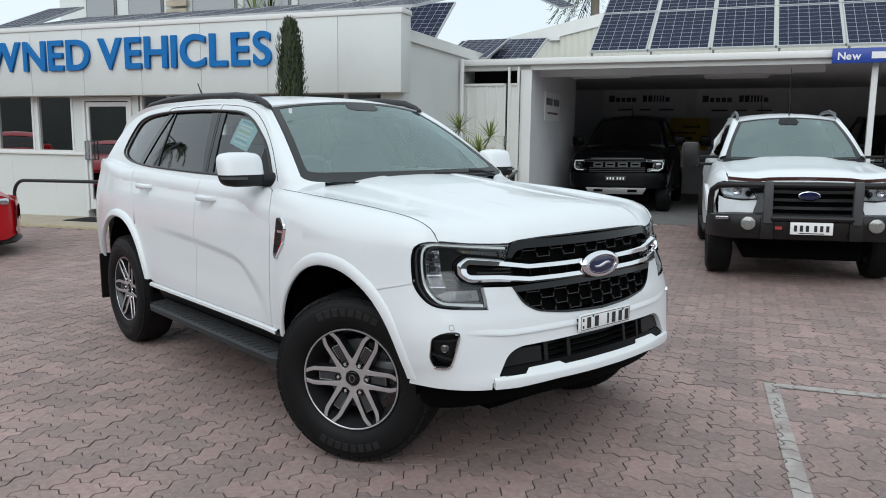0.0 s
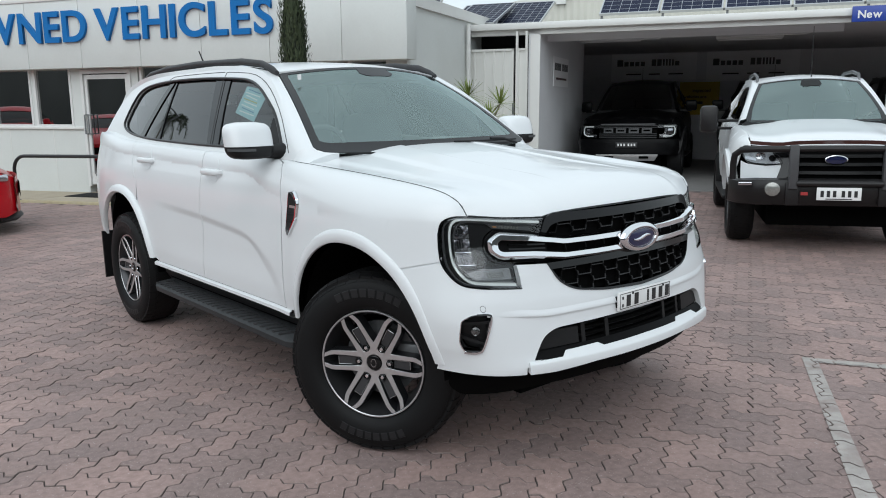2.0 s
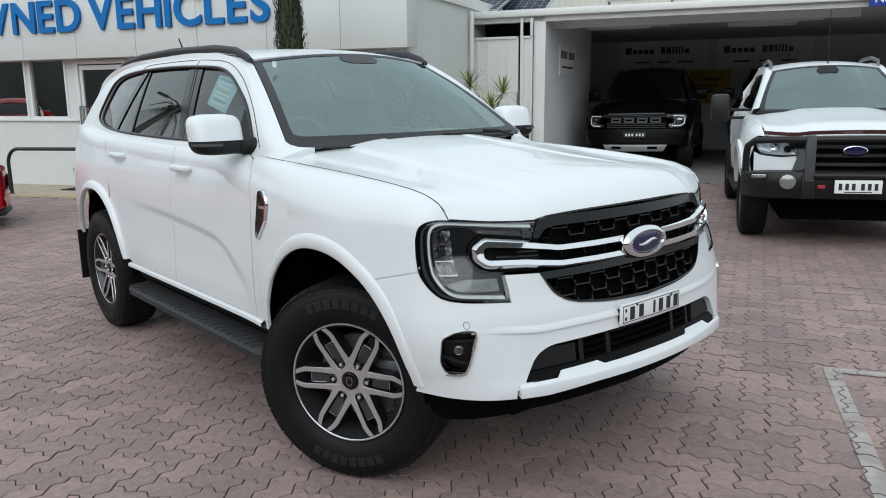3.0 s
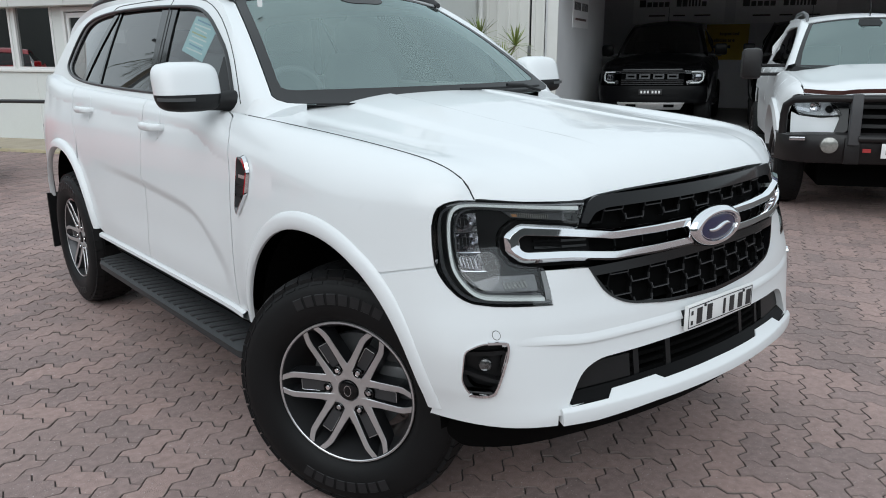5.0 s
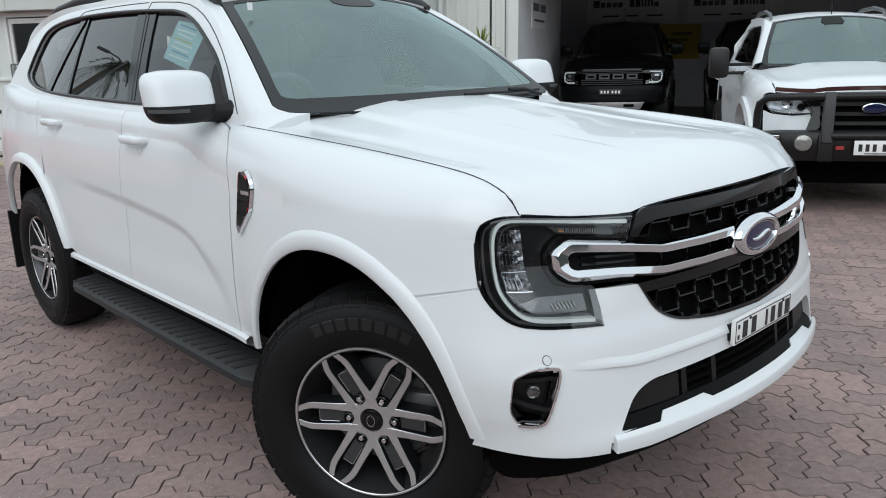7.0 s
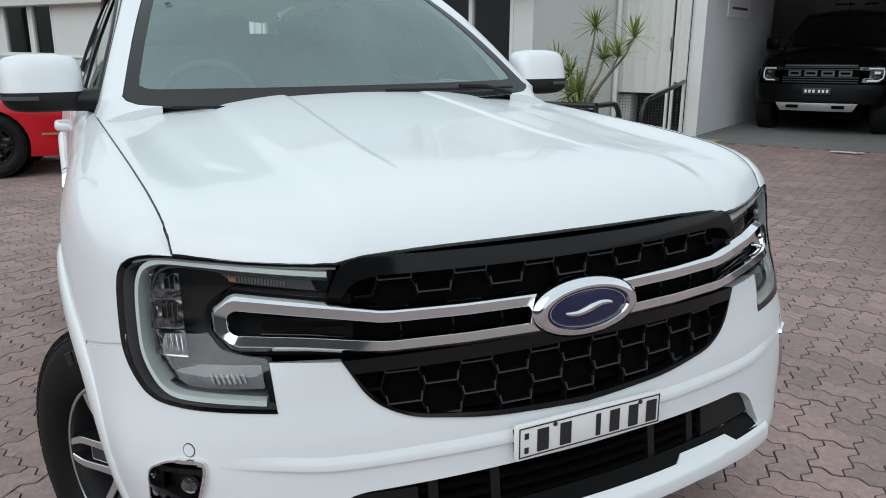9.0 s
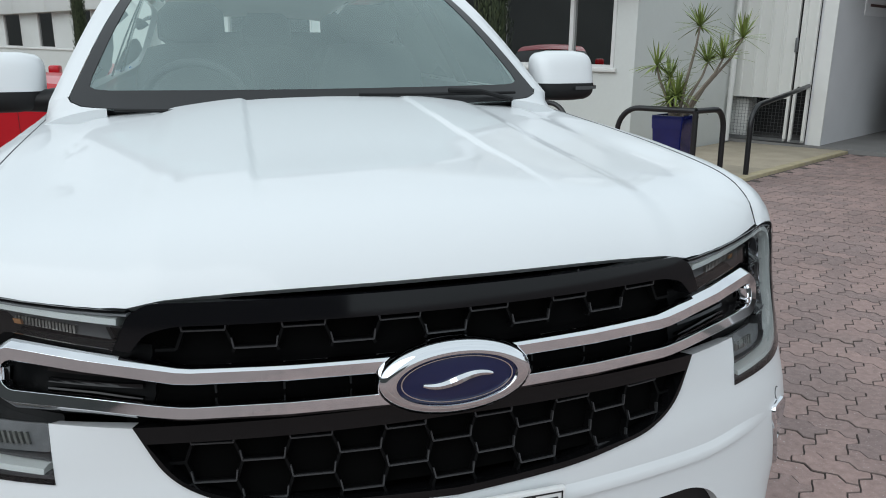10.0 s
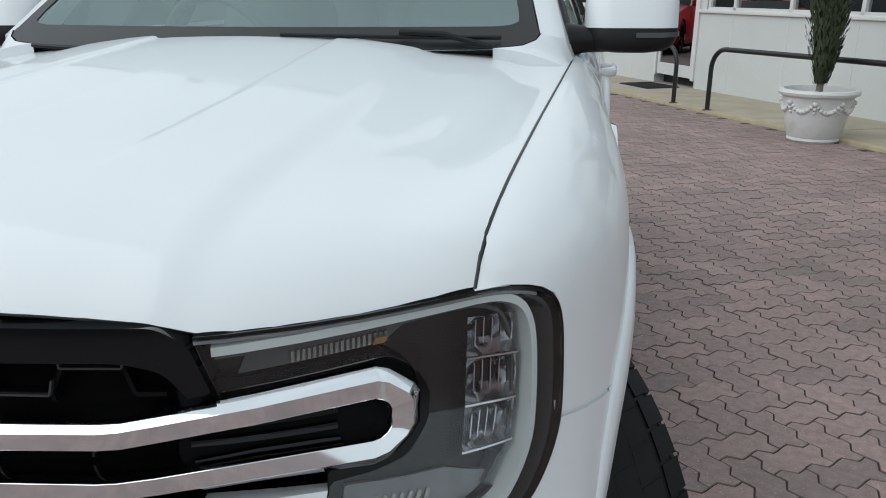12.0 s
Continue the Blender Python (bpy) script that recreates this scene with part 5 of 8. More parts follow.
for x in (-0.745, 0.745):
    for r, m_, h, nm in ((0.0125, INKBLK, 0.0008, "sensor_ring"), (0.0108, PAINT, 0.0016, "parking_sensor")):
        c = (A(x), 0.723)
        shell(nm, [(c[0] + r * math.cos(2 * math.pi * k / 20), c[1] + r * math.sin(2 * math.pi * k / 20)) for k in range(20)], nose, m_, suv, step=0.1, thick=0.004, lift=h)
# the folded crease of the bumper under the grille
crease_z = spline((0.0, 0.678), (0.35, 0.675), (0.5, 0.673), (0.61, 0.683), (0.72, 0.692))
rows = []
for k in range(61):
    x = -0.735 + 1.47 * k / 60
    z, f = crease_z(abs(x)), smooth01(0.735, 0.56, abs(x))
    rows.append([nose_at(A(x), z + 0.028, -0.001), nose_at(A(x), z + 0.014, -0.0008 + 0.004 * f), nose_at(A(x), z + 0.002, -0.0008 + 0.0078 * f), nose_at(A(x), z, -0.001 + 0.007 * f), nose_at(A(x), z - 0.001, -0.002)])
loft("bumper_crease", rows, PAINT, suv, smooth=50)

# headlamps and fog lamps
for sg in (-1, 1):
    L = lambda pts, r=0.0: [(sg * A(x), z) for x, z in pts][::sg]
    lamp = part("headlight", bmesh.new(), LAMPDARK, suv, "clear headlight with a C-shaped light guide")
    LOUT = [(0.474, 1.038), (0.60, 1.0445), (0.70, 1.0525)] + [(x - 0.001, z - 0.001) for x, z in LEDGE + LLOW[1:]] + rpoly([(0.596, 0.787, 0), (0.601, 0.880, 0.006), (0.645, 0.886, 0.01), (0.674, 0.896, 0.01), (0.690, 0.925, 0.01), (0.690, 0.960, 0.01), (0.677, 0.984, 0.01), (0.652, 1.003, 0.01), (0.495, 0.984, 0.008)])[1:]
    shell("bezel", L(LOUT), nose, LAMPDARK, lamp, step=0.04, thick=0.03, lift=-0.045)
    shell("lens", L(LOUT), nose, LENS, lamp, step=0.04, thick=0.003, lift=0.002, back=False).visible_shadow = False
    rimp = rounded([(0.474, 1.040), (0.60, 1.0455), (0.70, 1.0535), *LEDGE, *LLOW[1:]], 1)
    ribbon("lamp_rim", [(sg * A(x), z) for x, z in rimp], 0.005, -0.03, 0.002, GLOSSBLK, lamp)
    side_rim = [(x, z) for x, z in rimp if x > 0.78 or z < 0.9]
    ribbon("lens_bevel", [(sg * A(x - 0.009 * smooth01(0.775, 0.805, x)), z - 0.006 * smooth01(1.0, 1.06, z) + 0.008 * smooth01(0.83, 0.80, z)) for x, z in side_rim], 0.009, -0.03, -0.002, LENSBEVEL, lamp, "clear bevelled edge of the lens")
    # grey strip: the sky's reflection along the lens top, put into colour
    ribbon("lens_top", [(sg * A(x), z - 0.0055) for x, z in rimp if z > 1.03 and x < 0.802], 0.006, -0.02, -0.001, LENSSHEEN, lamp, "grey strip for the sky's sheen along the lens top")
    guide = [(0.490, 1.024), (0.60, 1.0335), (0.70, 1.0435), (0.745, 1.0475), (0.766, 1.0455), (0.782, 1.037), (0.791, 1.021), (0.796, 1.0), (0.799, 0.96), (0.80, 0.90), (0.7975, 0.876), (0.789, 0.850), (0.776, 0.828), (0.758, 0.816), (0.73, 0.812), (0.64, 0.804), (0.612, 0.801)]
    guide = rounded(guide, 1)
    ribbon("light_guide", [(sg * A(x), z) for x, z in guide], 0.0165, -0.045, -0.003, LIGHTBAR, lamp, "pale C-shaped light guide")
    ribbon("guide_edge", [(sg * A(x - (0.016 if z > 0.83 and x > 0.7 else 0)), z - (0.011 if z > 1.0 else -0.012 if z < 0.86 else 0)) for x, z in guide], 0.007, -0.045, -0.022, LAMPGREY, lamp)
    shell("indicator", L([(0.512, 0.992), (0.652, 1.008), (0.672, 1.026), (0.52, 1.012)]), nose, LAMPGREY, lamp, step=0.03, thick=0.01, lift=-0.03, label="clear ribbed indicator lens")
    bm = bmesh.new()
    for k in range(18):
        x = sg * A(0.565 + 0.0052 * k)
        nose_bar(bm, (x, 1.000 + 0.0006 * k), (x, 1.012 + 0.0006 * k), 0.0032, -0.03, -0.024)
    part("indicator_rib", bm, DRIVELENS, lamp)
    shell("amber_bulb", L([(0.640, 1.010), (0.651, 1.011), (0.654, 1.018), (0.642, 1.017)]), nose, AMBER, lamp, step=0.05, thick=0.004, lift=-0.018)
    # two stacked reflector cups with blades
    for z0, z1 in ((0.978, 1.024), (0.928, 0.974), (0.884, 0.924)):
        rows = []
        for i in range(7):
            u = i / 6
            row = []
            for j in range(7):
                v = j / 6
                x, z = 0.734 + (0.052 if z0 < 0.97 else 0.046) * u, z0 + (z1 - z0) * v
                row.append(nose_at(sg * A(x), z, -0.02 - 0.035 * math.sin(math.pi * u) * math.sin(math.pi * v)))
            rows.append(row)
        loft("reflector", rows, LAMPSILVER, lamp, smooth=60, label="chrome reflector cup")
        for k in range(6):
            bm = bmesh.new()
            x = 0.738 + 0.0085 * k
            nose_bar(bm, (sg * A(x), z0 + 0.005), (sg * A(x), z1 - 0.006), 0.0014, -0.05, -0.026 - 0.012 * math.sin(math.pi * (k + 0.5) / 6))
            part("reflector_blade", bm, LAMPSILVER, lamp)
        bm = bmesh.new()
        nose_bar(bm, (sg * A(0.733), z0 - 0.001), (sg * A(0.786), z0 - 0.001), 0.0022, -0.045, -0.016, 3)
        part("reflector_shelf", bm, LAMPSILVER, lamp)
    shell("lower_lens", L(rpoly([(0.615, 0.822, 0.005), (0.74, 0.826, 0.01), (0.778, 0.852, 0.01), (0.72, 0.872, 0.005), (0.617, 0.868, 0.005)])), nose, LOWLENS, lamp, step=0.04, thick=0.01, lift=-0.03)
    bm = bmesh.new()
    for k in range(7):
        x = sg * A(0.645 + 0.009 * k)
        nose_bar(bm, (x, 0.836), (x + sg * 0.006, 0.855), 0.005, -0.03, -0.024)
    part("lower_rib", bm, DRIVELENS, lamp)
    fog = part("fog_light", bmesh.new(), BLACKPL, suv, "small fog light in a black pocket with chrome edge")
    fl = FOG if sg > 0 else MIR(FOG)
    shell("pocket", fl, nose, BLACKPL, fog, step=0.04, thick=0.01, lift=-0.055)
    fp = [(sg * A(x), z) for x, z in rounded([(0.765, 0.703), (0.73, 0.703), (0.721, 0.697), (0.725, 0.668), (0.735, 0.632), (0.749, 0.574), (0.757, 0.563), (0.77, 0.558), (0.795, 0.5605)])]
    ribbon("fog_trim", fp, 0.012, -0.03, 0.007, CHROME, fog, "chrome hook-shaped trim")
    fr = FOG + FOG[:1]
    ribbon("fog_edge", [(sg * a, z) for a, z in fr], 0.006, -0.03, 0.004, CHROME, fog, "thin chrome edge")
    ctr = nose_at(sg * A(0.772), 0.630, -0.038)
    bm = bmesh.new()
    revolve(bm, [(0.0005, 0.006), (0.010, 0.005), (0.016, 0.002), (0.018, -0.006)], "z", 20)
    bmesh.ops.transform(bm, matrix=Matrix.Translation(ctr) @ pose(0, 0, 0, 90, 0, sg * 38), verts=bm.verts)
    part("fog_lens", bm, FOGLENS, fog, smooth=40)
    bm = bmesh.new()
    nose_bar(bm, (sg * A(0.742), 0.583), (sg * A(0.812), 0.608), 0.012, -0.055, -0.03, 3)
    nose_bar(bm, (sg * A(0.728), 0.668), (sg * A(0.81), 0.663), 0.012, -0.055, -0.03, 3)
    part("fog_fin", bm, BLACKPL, fog)

# mirrors, handles, vents, side steps, roof rails
for sg in (-1, 1):
    sf = side(sg)
    mirror = part("wing_mirror", bmesh.new(), PAINT, suv, "white wing mirror with black base")

    def bulb(name, c, r, ex, z0, z1, material, n=28, m=14, label=""):
        rows = []
        for i in range(m + 1):
            t = -1 + 2 * i / m
            zz = z0 + (z1 - z0) * i / m
            k = max(0.0, 1 - abs((zz - c[2]) / r[2]) ** ex) ** (1 / ex)
            row = []
            for j in range(n):
                a = 2 * math.pi * j / n
                cs, sn = math.cos(a), math.sin(a)
                lean = 0.25 * (zz - c[2])
                row.append(Vector((sg * (c[0] + r[0] * k * math.copysign(abs(cs) ** (2 / 3.2), cs)), c[1] + lean + r[1] * k * math.copysign(abs(sn) ** (2 / 2.6), sn) * (1.0 if sn < 0 else 0.7), zz)))
            rows.append(row)
        return loft(name, rows, material, mirror, closed=True, smooth=60, label=label, caps=True)
    bulb("mirror_cap", (0.918, 0.86, 1.318), (0.118, 0.082, 0.088), 4.2, 1.292, 1.4055, PAINT, label="white mirror cap")
    bulb("mirror_base", (0.918, 0.86, 1.318), (0.119, 0.083, 0.088), 4.0, 1.2305, 1.291, BLACKPL, label="black plastic mirror base")
    rows = []
    for x, zc, hz, hy in ((0.755, 1.258, 0.046, 0.07), (0.80, 1.262, 0.034, 0.045), (0.86, 1.264, 0.033, 0.045), (0.92, 1.265, 0.030, 0.04)):
        rows.append([Vector((sg * x, 0.85 + hy * math.cos(a) - 0.02, zc + hz * math.sin(a))) for a in (2 * math.pi * k / 12 for k in range(12))])
    loft("mirror_arm", rows, BLACKPL, mirror, closed=True, caps=True, smooth=50)
    bm = bmesh.new()
    box(bm, sg * 0.835, sg * 1.010, 0.896, 0.902, 1.258, 1.380, 0.003)
    part("mirror_glass", bm, CHROME, mirror, "mirror glass", smooth=30)
    rows = [[Vector((sg * x, y, z + dz)) for dz in (-0.006, 0.006)] for x, y, z in ((0.93, 0.752, 1.276), (0.99, 0.760, 1.276), (1.028, 0.785, 1.277), (1.0385, 0.83, 1.278))]
    loft("mirror_indicator", rows, LAMPGREY, mirror, smooth=50, label="clear indicator strip")
    shell("mirror_triangle", [(0.80, 1.268), (0.97, 1.272), (0.98, 1.42), (0.955, 1.418), (0.87, 1.345)], upper(sg), BLACKPL, suv, step=0.05, thick=0.02, lift=0.004, flip=sg < 0)
    for y in (1.42, 2.42):
        h = part("door_handle", bmesh.new(), PAINT, suv, "white door handle over a scooped recess")
        z = 1.135 if y < 2 else 1.162
        cup = rpoly([(y - 0.05, z - 0.055, 0.03), (y + 0.05, z - 0.055, 0.03), (y + 0.05, z + 0.055, 0.03), (y - 0.05, z + 0.055, 0.03)])
        shell("handle_cup", cup, sf, PAINT, h, step=0.03, thick=0.004, lift=0.0012, flip=sg < 0)
        rows = []
        for k in range(13):
            u = -1 + 2 * k / 12
            p = sf(y + 0.105 * u, z + 0.004)
            bow = 0.040 * (1 - u ** 6) + 0.004
            hh = 0.0185 * (1 - 0.25 * u * u)
            rows.append([p + Vector((sg * (bow * 0.45 + 0.011 * math.cos(a) + (bow * 0.55)), 0, hh * math.sin(a))) for a in (2 * math.pi * j / 10 for j in range(10))])
        loft("grip", rows, PAINT, h, closed=True, caps=True, smooth=60)
    vent = part("fender_vent", bmesh.new(), CHROME, suv, "chrome-edged black fender vent")
    VO = rpoly([(0.545, 1.075, 0.012), (0.495, 1.070, 0.02), (0.468, 1.045, 0.01), (0.475, 0.975, 0.01), (0.548, 0.888, 0.008), (0.565, 0.91, 0.01)])
    shell("vent_panel", VO, sf, BLACKPL, vent, step=0.03, thick=0.01, lift=0.004, flip=sg < 0)
    VR = VO + VO[:1]
    rows = []
    for i, (y, z) in enumerate(VR):
        a, b = Vector(VR[i - 1 if i else -2]), Vector(VR[i + 1 if i < len(VR) - 1 else 1])
        d = (b - a).normalized()
        s = Vector((-d.y, d.x)) * (0.009 if y < 0.53 else 0.003)
        rows.append([sf(y + s.x * k, z + s.y * k) + Vector((sg * h_, 0, 0)) for k, h_ in ((1, 0.002), (0.6, 0.013), (-0.4, 0.013), (-0.8, 0.002))])
    loft("vent_rim", rows, CHROME, vent, smooth=40)
    for z in (0.95, 0.985):
        bm = bmesh.new()
        p = sf(0.52, z)
        box(bm, p.x - 0.004, p.x + sg * 0.008, 0.49 if z > 0.96 else 0.515, 0.552, z, z + 0.008)
        part("vent_fin", bm, BLACKPL, vent)
    boxpart("vent_letter_bar", (sf(0.51, 1.03).x, sf(0.51, 1.03).x + sg * 0.007, 0.49, 0.54, 1.018, 1.030), CHROME, vent)
    # running board
    step_ob = part("side_step", bmesh.new(), STEPGREY, suv, "dark grey ribbed side step")
    rows = []
    for y, k in ((0.50, 0.0), (0.53, 0.85), (0.60, 1), (1.4, 1), (2.26, 1), (2.32, 0.85), (2.345, 0.0)):
        o = 0.75 + 0.17 * k
        rows.append([Vector((sg * a, y, z)) for a, z in ((0.74, 0.392), (o - 0.02, 0.388), (o, 0.375), (o - 0.005, 0.345), (0.78, 0.325), (0.74, 0.33))])
    loft("board", rows, STEPGREY, step_ob, closed=True, caps=True, smooth=35)
    for k in range(26):
        y = 0.64 + 1.6 * k / 25
        bm = bmesh.new()
        vs = [bm.verts.new((sg * x, y + dy, z)) for x, dy, z in ((0.80, 0.0, 0.388), (0.80, 0.022, 0.388), (0.905, 0.052, 0.386), (0.905, 0.03, 0.386), (0.80, 0.0, 0.394), (0.80, 0.022, 0.394), (0.905, 0.052, 0.392), (0.905, 0.03, 0.392))]
        for q in ((4, 5, 6, 7), (0, 1, 5, 4), (1, 2, 6, 5), (2, 3, 7, 6), (3, 0, 4, 7)):
            bm.faces.new([vs[i] for i in q])
        part("tread_rib", bm, DARKGREY, step_ob)
    # roof rail
    rows = []
    for y, z, hx in ((1.20, 0.0, 0.6), (1.25, 0.014, 0.85), (1.36, 0.030, 1), (1.6, 0.038, 1), (2.2, 0.042, 1), (2.7, 0.038, 1), (3.05, 0.026, 0.9), (3.22, 0.006, 0.6)):
        p = roof(sg * (RX + 0.008), y)
        p.x = sg * (RX + 0.008 - 0.03 * smooth01(2.8, 3.6, y))
        rows.append([p + Vector((sg * 0.022 * hx * math.cos(a), 0, z + 0.02 * hx * math.sin(a))) for a in (2 * math.pi * j / 12 for j in range(12))])
    loft("roof_rail", rows, DARKGREY, suv, closed=True, caps=True, smooth=60, label="dark grey roof rail")
    bm = bmesh.new()
    prev = [roof(sg * (RX + 0.008), 1.22), roof(sg * (RX + 0.008), 1.5), roof(sg * (RX + 0.008), 2.2), roof(sg * (RX + 0.006), 2.9), roof(sg * (RX - 0.01), 3.2)]
    tube(bm, prev, 0.012, 8)
    part("rail_gasket", bm, SEALBLK, suv, smooth=50)
    # seal round the side windows
    u_ = upper(sg)
    ring = [u_(y, z) for y, z in DLR + DLR[:1]]
    bm = bmesh.new()
    tube(bm, [p + Vector((sg * 0.002, 0, 0)) for p in ring], 0.008, 8, caps=False)
    part("window_seal", bm, SEALBLK, suv, smooth=60)
    # front mud flap and wheel-arch gap filler
    boxpart("mud_flap", (sg * 0.70, sg * 0.88, 3.40, 3.42, 0.25, 0.60), BLACKPL, suv)

# cowl, wipers, aerial, camera pod, sticker
rows = []
for k in range(25):
    x = -0.70 + 1.40 * k / 24
    b = bonnet(x, min(rear_y(x), 0.62))
    rows.append([Vector((x, b.y - 0.03, b.z - 0.03)), Vector((x, b.y + 0.02, b.z - 0.012)), windscreen(x * 0.93, 0.0) + Vector((0, 0.01, -0.004)), windscreen(x * 0.93, 0.05) + Vector((0, 0.02, -0.01))])
loft("cowl_panel", rows, SEALBLK, suv, smooth=40)
for x0, x1, s0, s1 in ((0.62, 0.10, 0.025, 0.045), (-0.06, -0.58, -0.035, -0.03)):
    w = part("wiper", bmesh.new(), BLACKPL, suv, "black windscreen wiper")
    bm = bmesh.new()
    tube(bm, [windscreen(x0 + (x1 - x0) * k / 8, s0 + (s1 - s0) * k / 8) + Vector((0, -0.008, 0.011)) for k in range(9)], 0.005, 6)
    part("wiper_blade", bm, BLACKPL, w, smooth=50)
    bm = bmesh.new()
    tube(bm, [windscreen(x0 - 0.02, -0.01) + Vector((0, -0.008, 0.008)), windscreen(x0 + (x1 - x0) * 0.25, s0 + 0.006) + Vector((0, -0.014, 0.018)), windscreen(x0 + (x1 - x0) * 0.45, s0 + 0.02) + Vector((0, -0.012, 0.016))], 0.007, 6)
    part("wiper_arm", bm, BLACKPL, w, smooth=50)
bm = bmesh.new()
tube(bm, [(-0.12, 3.05, 1.75), (-0.12, 3.10, 1.82), (-0.12, 3.18, 1.92)], [0.012, 0.007, 0.004], 8)
part("aerial", bm, BLACKPL, suv, smooth=50, label="short black roof aerial")
pod = part("camera_pod", bmesh.new(), TRIMDARK, suv, "dark camera pod behind the windscreen")
shell("pod_band", rpoly([(-0.115, 0.89, 0.02), (-0.075, 0.845, 0.03), (0.075, 0.845, 0.03), (0.115, 0.89, 0.02), (0.10, 0.97, 0), (-0.10, 0.97, 0)]), windscreen, SEALBLK, pod, step=0.06, thick=0.003, lift=0.002)
STICKBLUE, STICKYELLOW = mat("sheet_ink_blue", (0.16, 0.32, 0.45), 0.6), mat("sheet_ink_yellow", (0.5, 0.48, 0.2), 0.6)
shell("sticker", rpoly([(1.21, 1.41, 0.006), (1.445, 1.46, 0.006), (1.42, 1.605, 0.006), (1.27, 1.585, 0.006), (1.17, 1.535, 0.006)]), upper(-1), mat("blue_window_sticker", (0.42, 0.62, 0.66), 0.6, vary=0.1, scale=25), suv, step=0.08, thick=0.002, lift=-0.02, flip=True, label="pale blue dealer sheet in the window")
for k in range(8):
    z = 1.438 + k * 0.0165
    shell("sticker_bar", [(1.228 + 0.01 * (k % 3), z), (1.40 - 0.015 * (k % 2), z + 0.030), (1.40 - 0.015 * (k % 2), z + 0.036), (1.228 + 0.01 * (k % 3), z + 0.006)], upper(-1), (PLATEW, STICKBLUE, PLATEW)[k % 3] if k != 4 else STICKYELLOW, suv, step=0.2, thick=0.001, lift=-0.018, flip=True)
boxpart("screen_mark", (-0.512, -0.492, 1.055, 1.06, 1.617, 1.645), PLATEW, suv)

# interior
bm = bmesh.new()
box(bm, -0.74, 0.74, 0.62, 3.9, 0.98, 1.0)
part("cabin_floor", bm, TRIMDARK, suv)
rows = []
for k in range(17):
    x = -0.70 + 1.40 * k / 16
    p = windscreen(x * 0.97, 0.06)
    rows.append([p + Vector((0, 0.02, -0.03)), p + Vector((0, 0.16, -0.02)), p + Vector((0, 0.30, -0.04)), Vector((x, p.y + 0.36, 1.12)), Vector((x, p.y + 0.34, 1.0))])
loft("dashboard", rows, TRIMGREY, suv, smooth=60)
for x, y in ((-0.37, 1.55), (0.37, 1.55), (-0.42, 2.45), (0.0, 2.45), (0.42, 2.45)):
    seat = part("cabin_seat", bmesh.new(), TRIMDARK, suv, "dark cloth seat")
    rows = []
    wd = 0.24 if y < 2 else 0.20
    for z, dy, w, d in ((0.98, 0, wd, 0.09), (1.15, 0.05, wd, 0.09), (1.32, 0.09, wd * 0.95, 0.08), (1.42, 0.12, wd * 0.75, 0.06), (1.44, 0.125, wd * 0.4, 0.03)):
        rows.append([Vector((x + w * math.copysign(abs(math.cos(a)) ** 0.6, math.cos(a)), y + dy + d * math.sin(a), z)) for a in (2 * math.pi * j / 16 for j in range(16))])
    loft("seat_back", rows, TRIMDARK, seat, closed=True, caps=True, smooth=60)
    rows = []
    for z, dy, w, d in ((1.44, 0.12, 0.09, 0.03), (1.47, 0.12, 0.13, 0.05), (1.56, 0.13, 0.13, 0.05), (1.60, 0.135, 0.09, 0.03)):
        rows.append([Vector((x + w * math.copysign(abs(math.cos(a)) ** 0.6, math.cos(a)), y + dy + d * math.sin(a), z)) for a in (2 * math.pi * j / 16 for j in range(16))])
    loft("headrest", rows, TRIMDARK, seat, closed=True, caps=True, smooth=60)
boxpart("cargo_blind", (-0.55, 0.55, 3.38, 3.40, 1.0, 1.52), TRIMDARK, suv)
bm = bmesh.new()
tube(bm, [(-0.37 + 0.18 * math.cos(a), 1.12 - 0.05 * math.sin(a), 1.20 + 0.17 * math.sin(a)) for a in (2 * math.pi * j / 28 for j in range(29))], 0.015, 8, caps=False)
tube(bm, [(-0.55, 1.12, 1.20), (-0.37, 1.10, 1.19), (-0.19, 1.12, 1.20)], 0.02, 8)
part("steering_wheel", bm, TRIMDARK, suv, smooth=60)
shell("headliner", [(x, y) for x, y in ((-0.5, 1.3), (0.5, 1.3), (0.46, 3.55), (-0.46, 3.55))], roof, HEADLINE, suv, step=0.2, thick=0.01, lift=-0.05)

# ---- other vehicles ----
GRILLEGREY = mat("grey_grille_plastic", (0.05, 0.052, 0.055), 0.5, vary=0.1)
BARGREY = mat("worn_grey_powdercoat", (0.06, 0.06, 0.063), 0.5, vary=0.15, scale=10, spec=0.35)


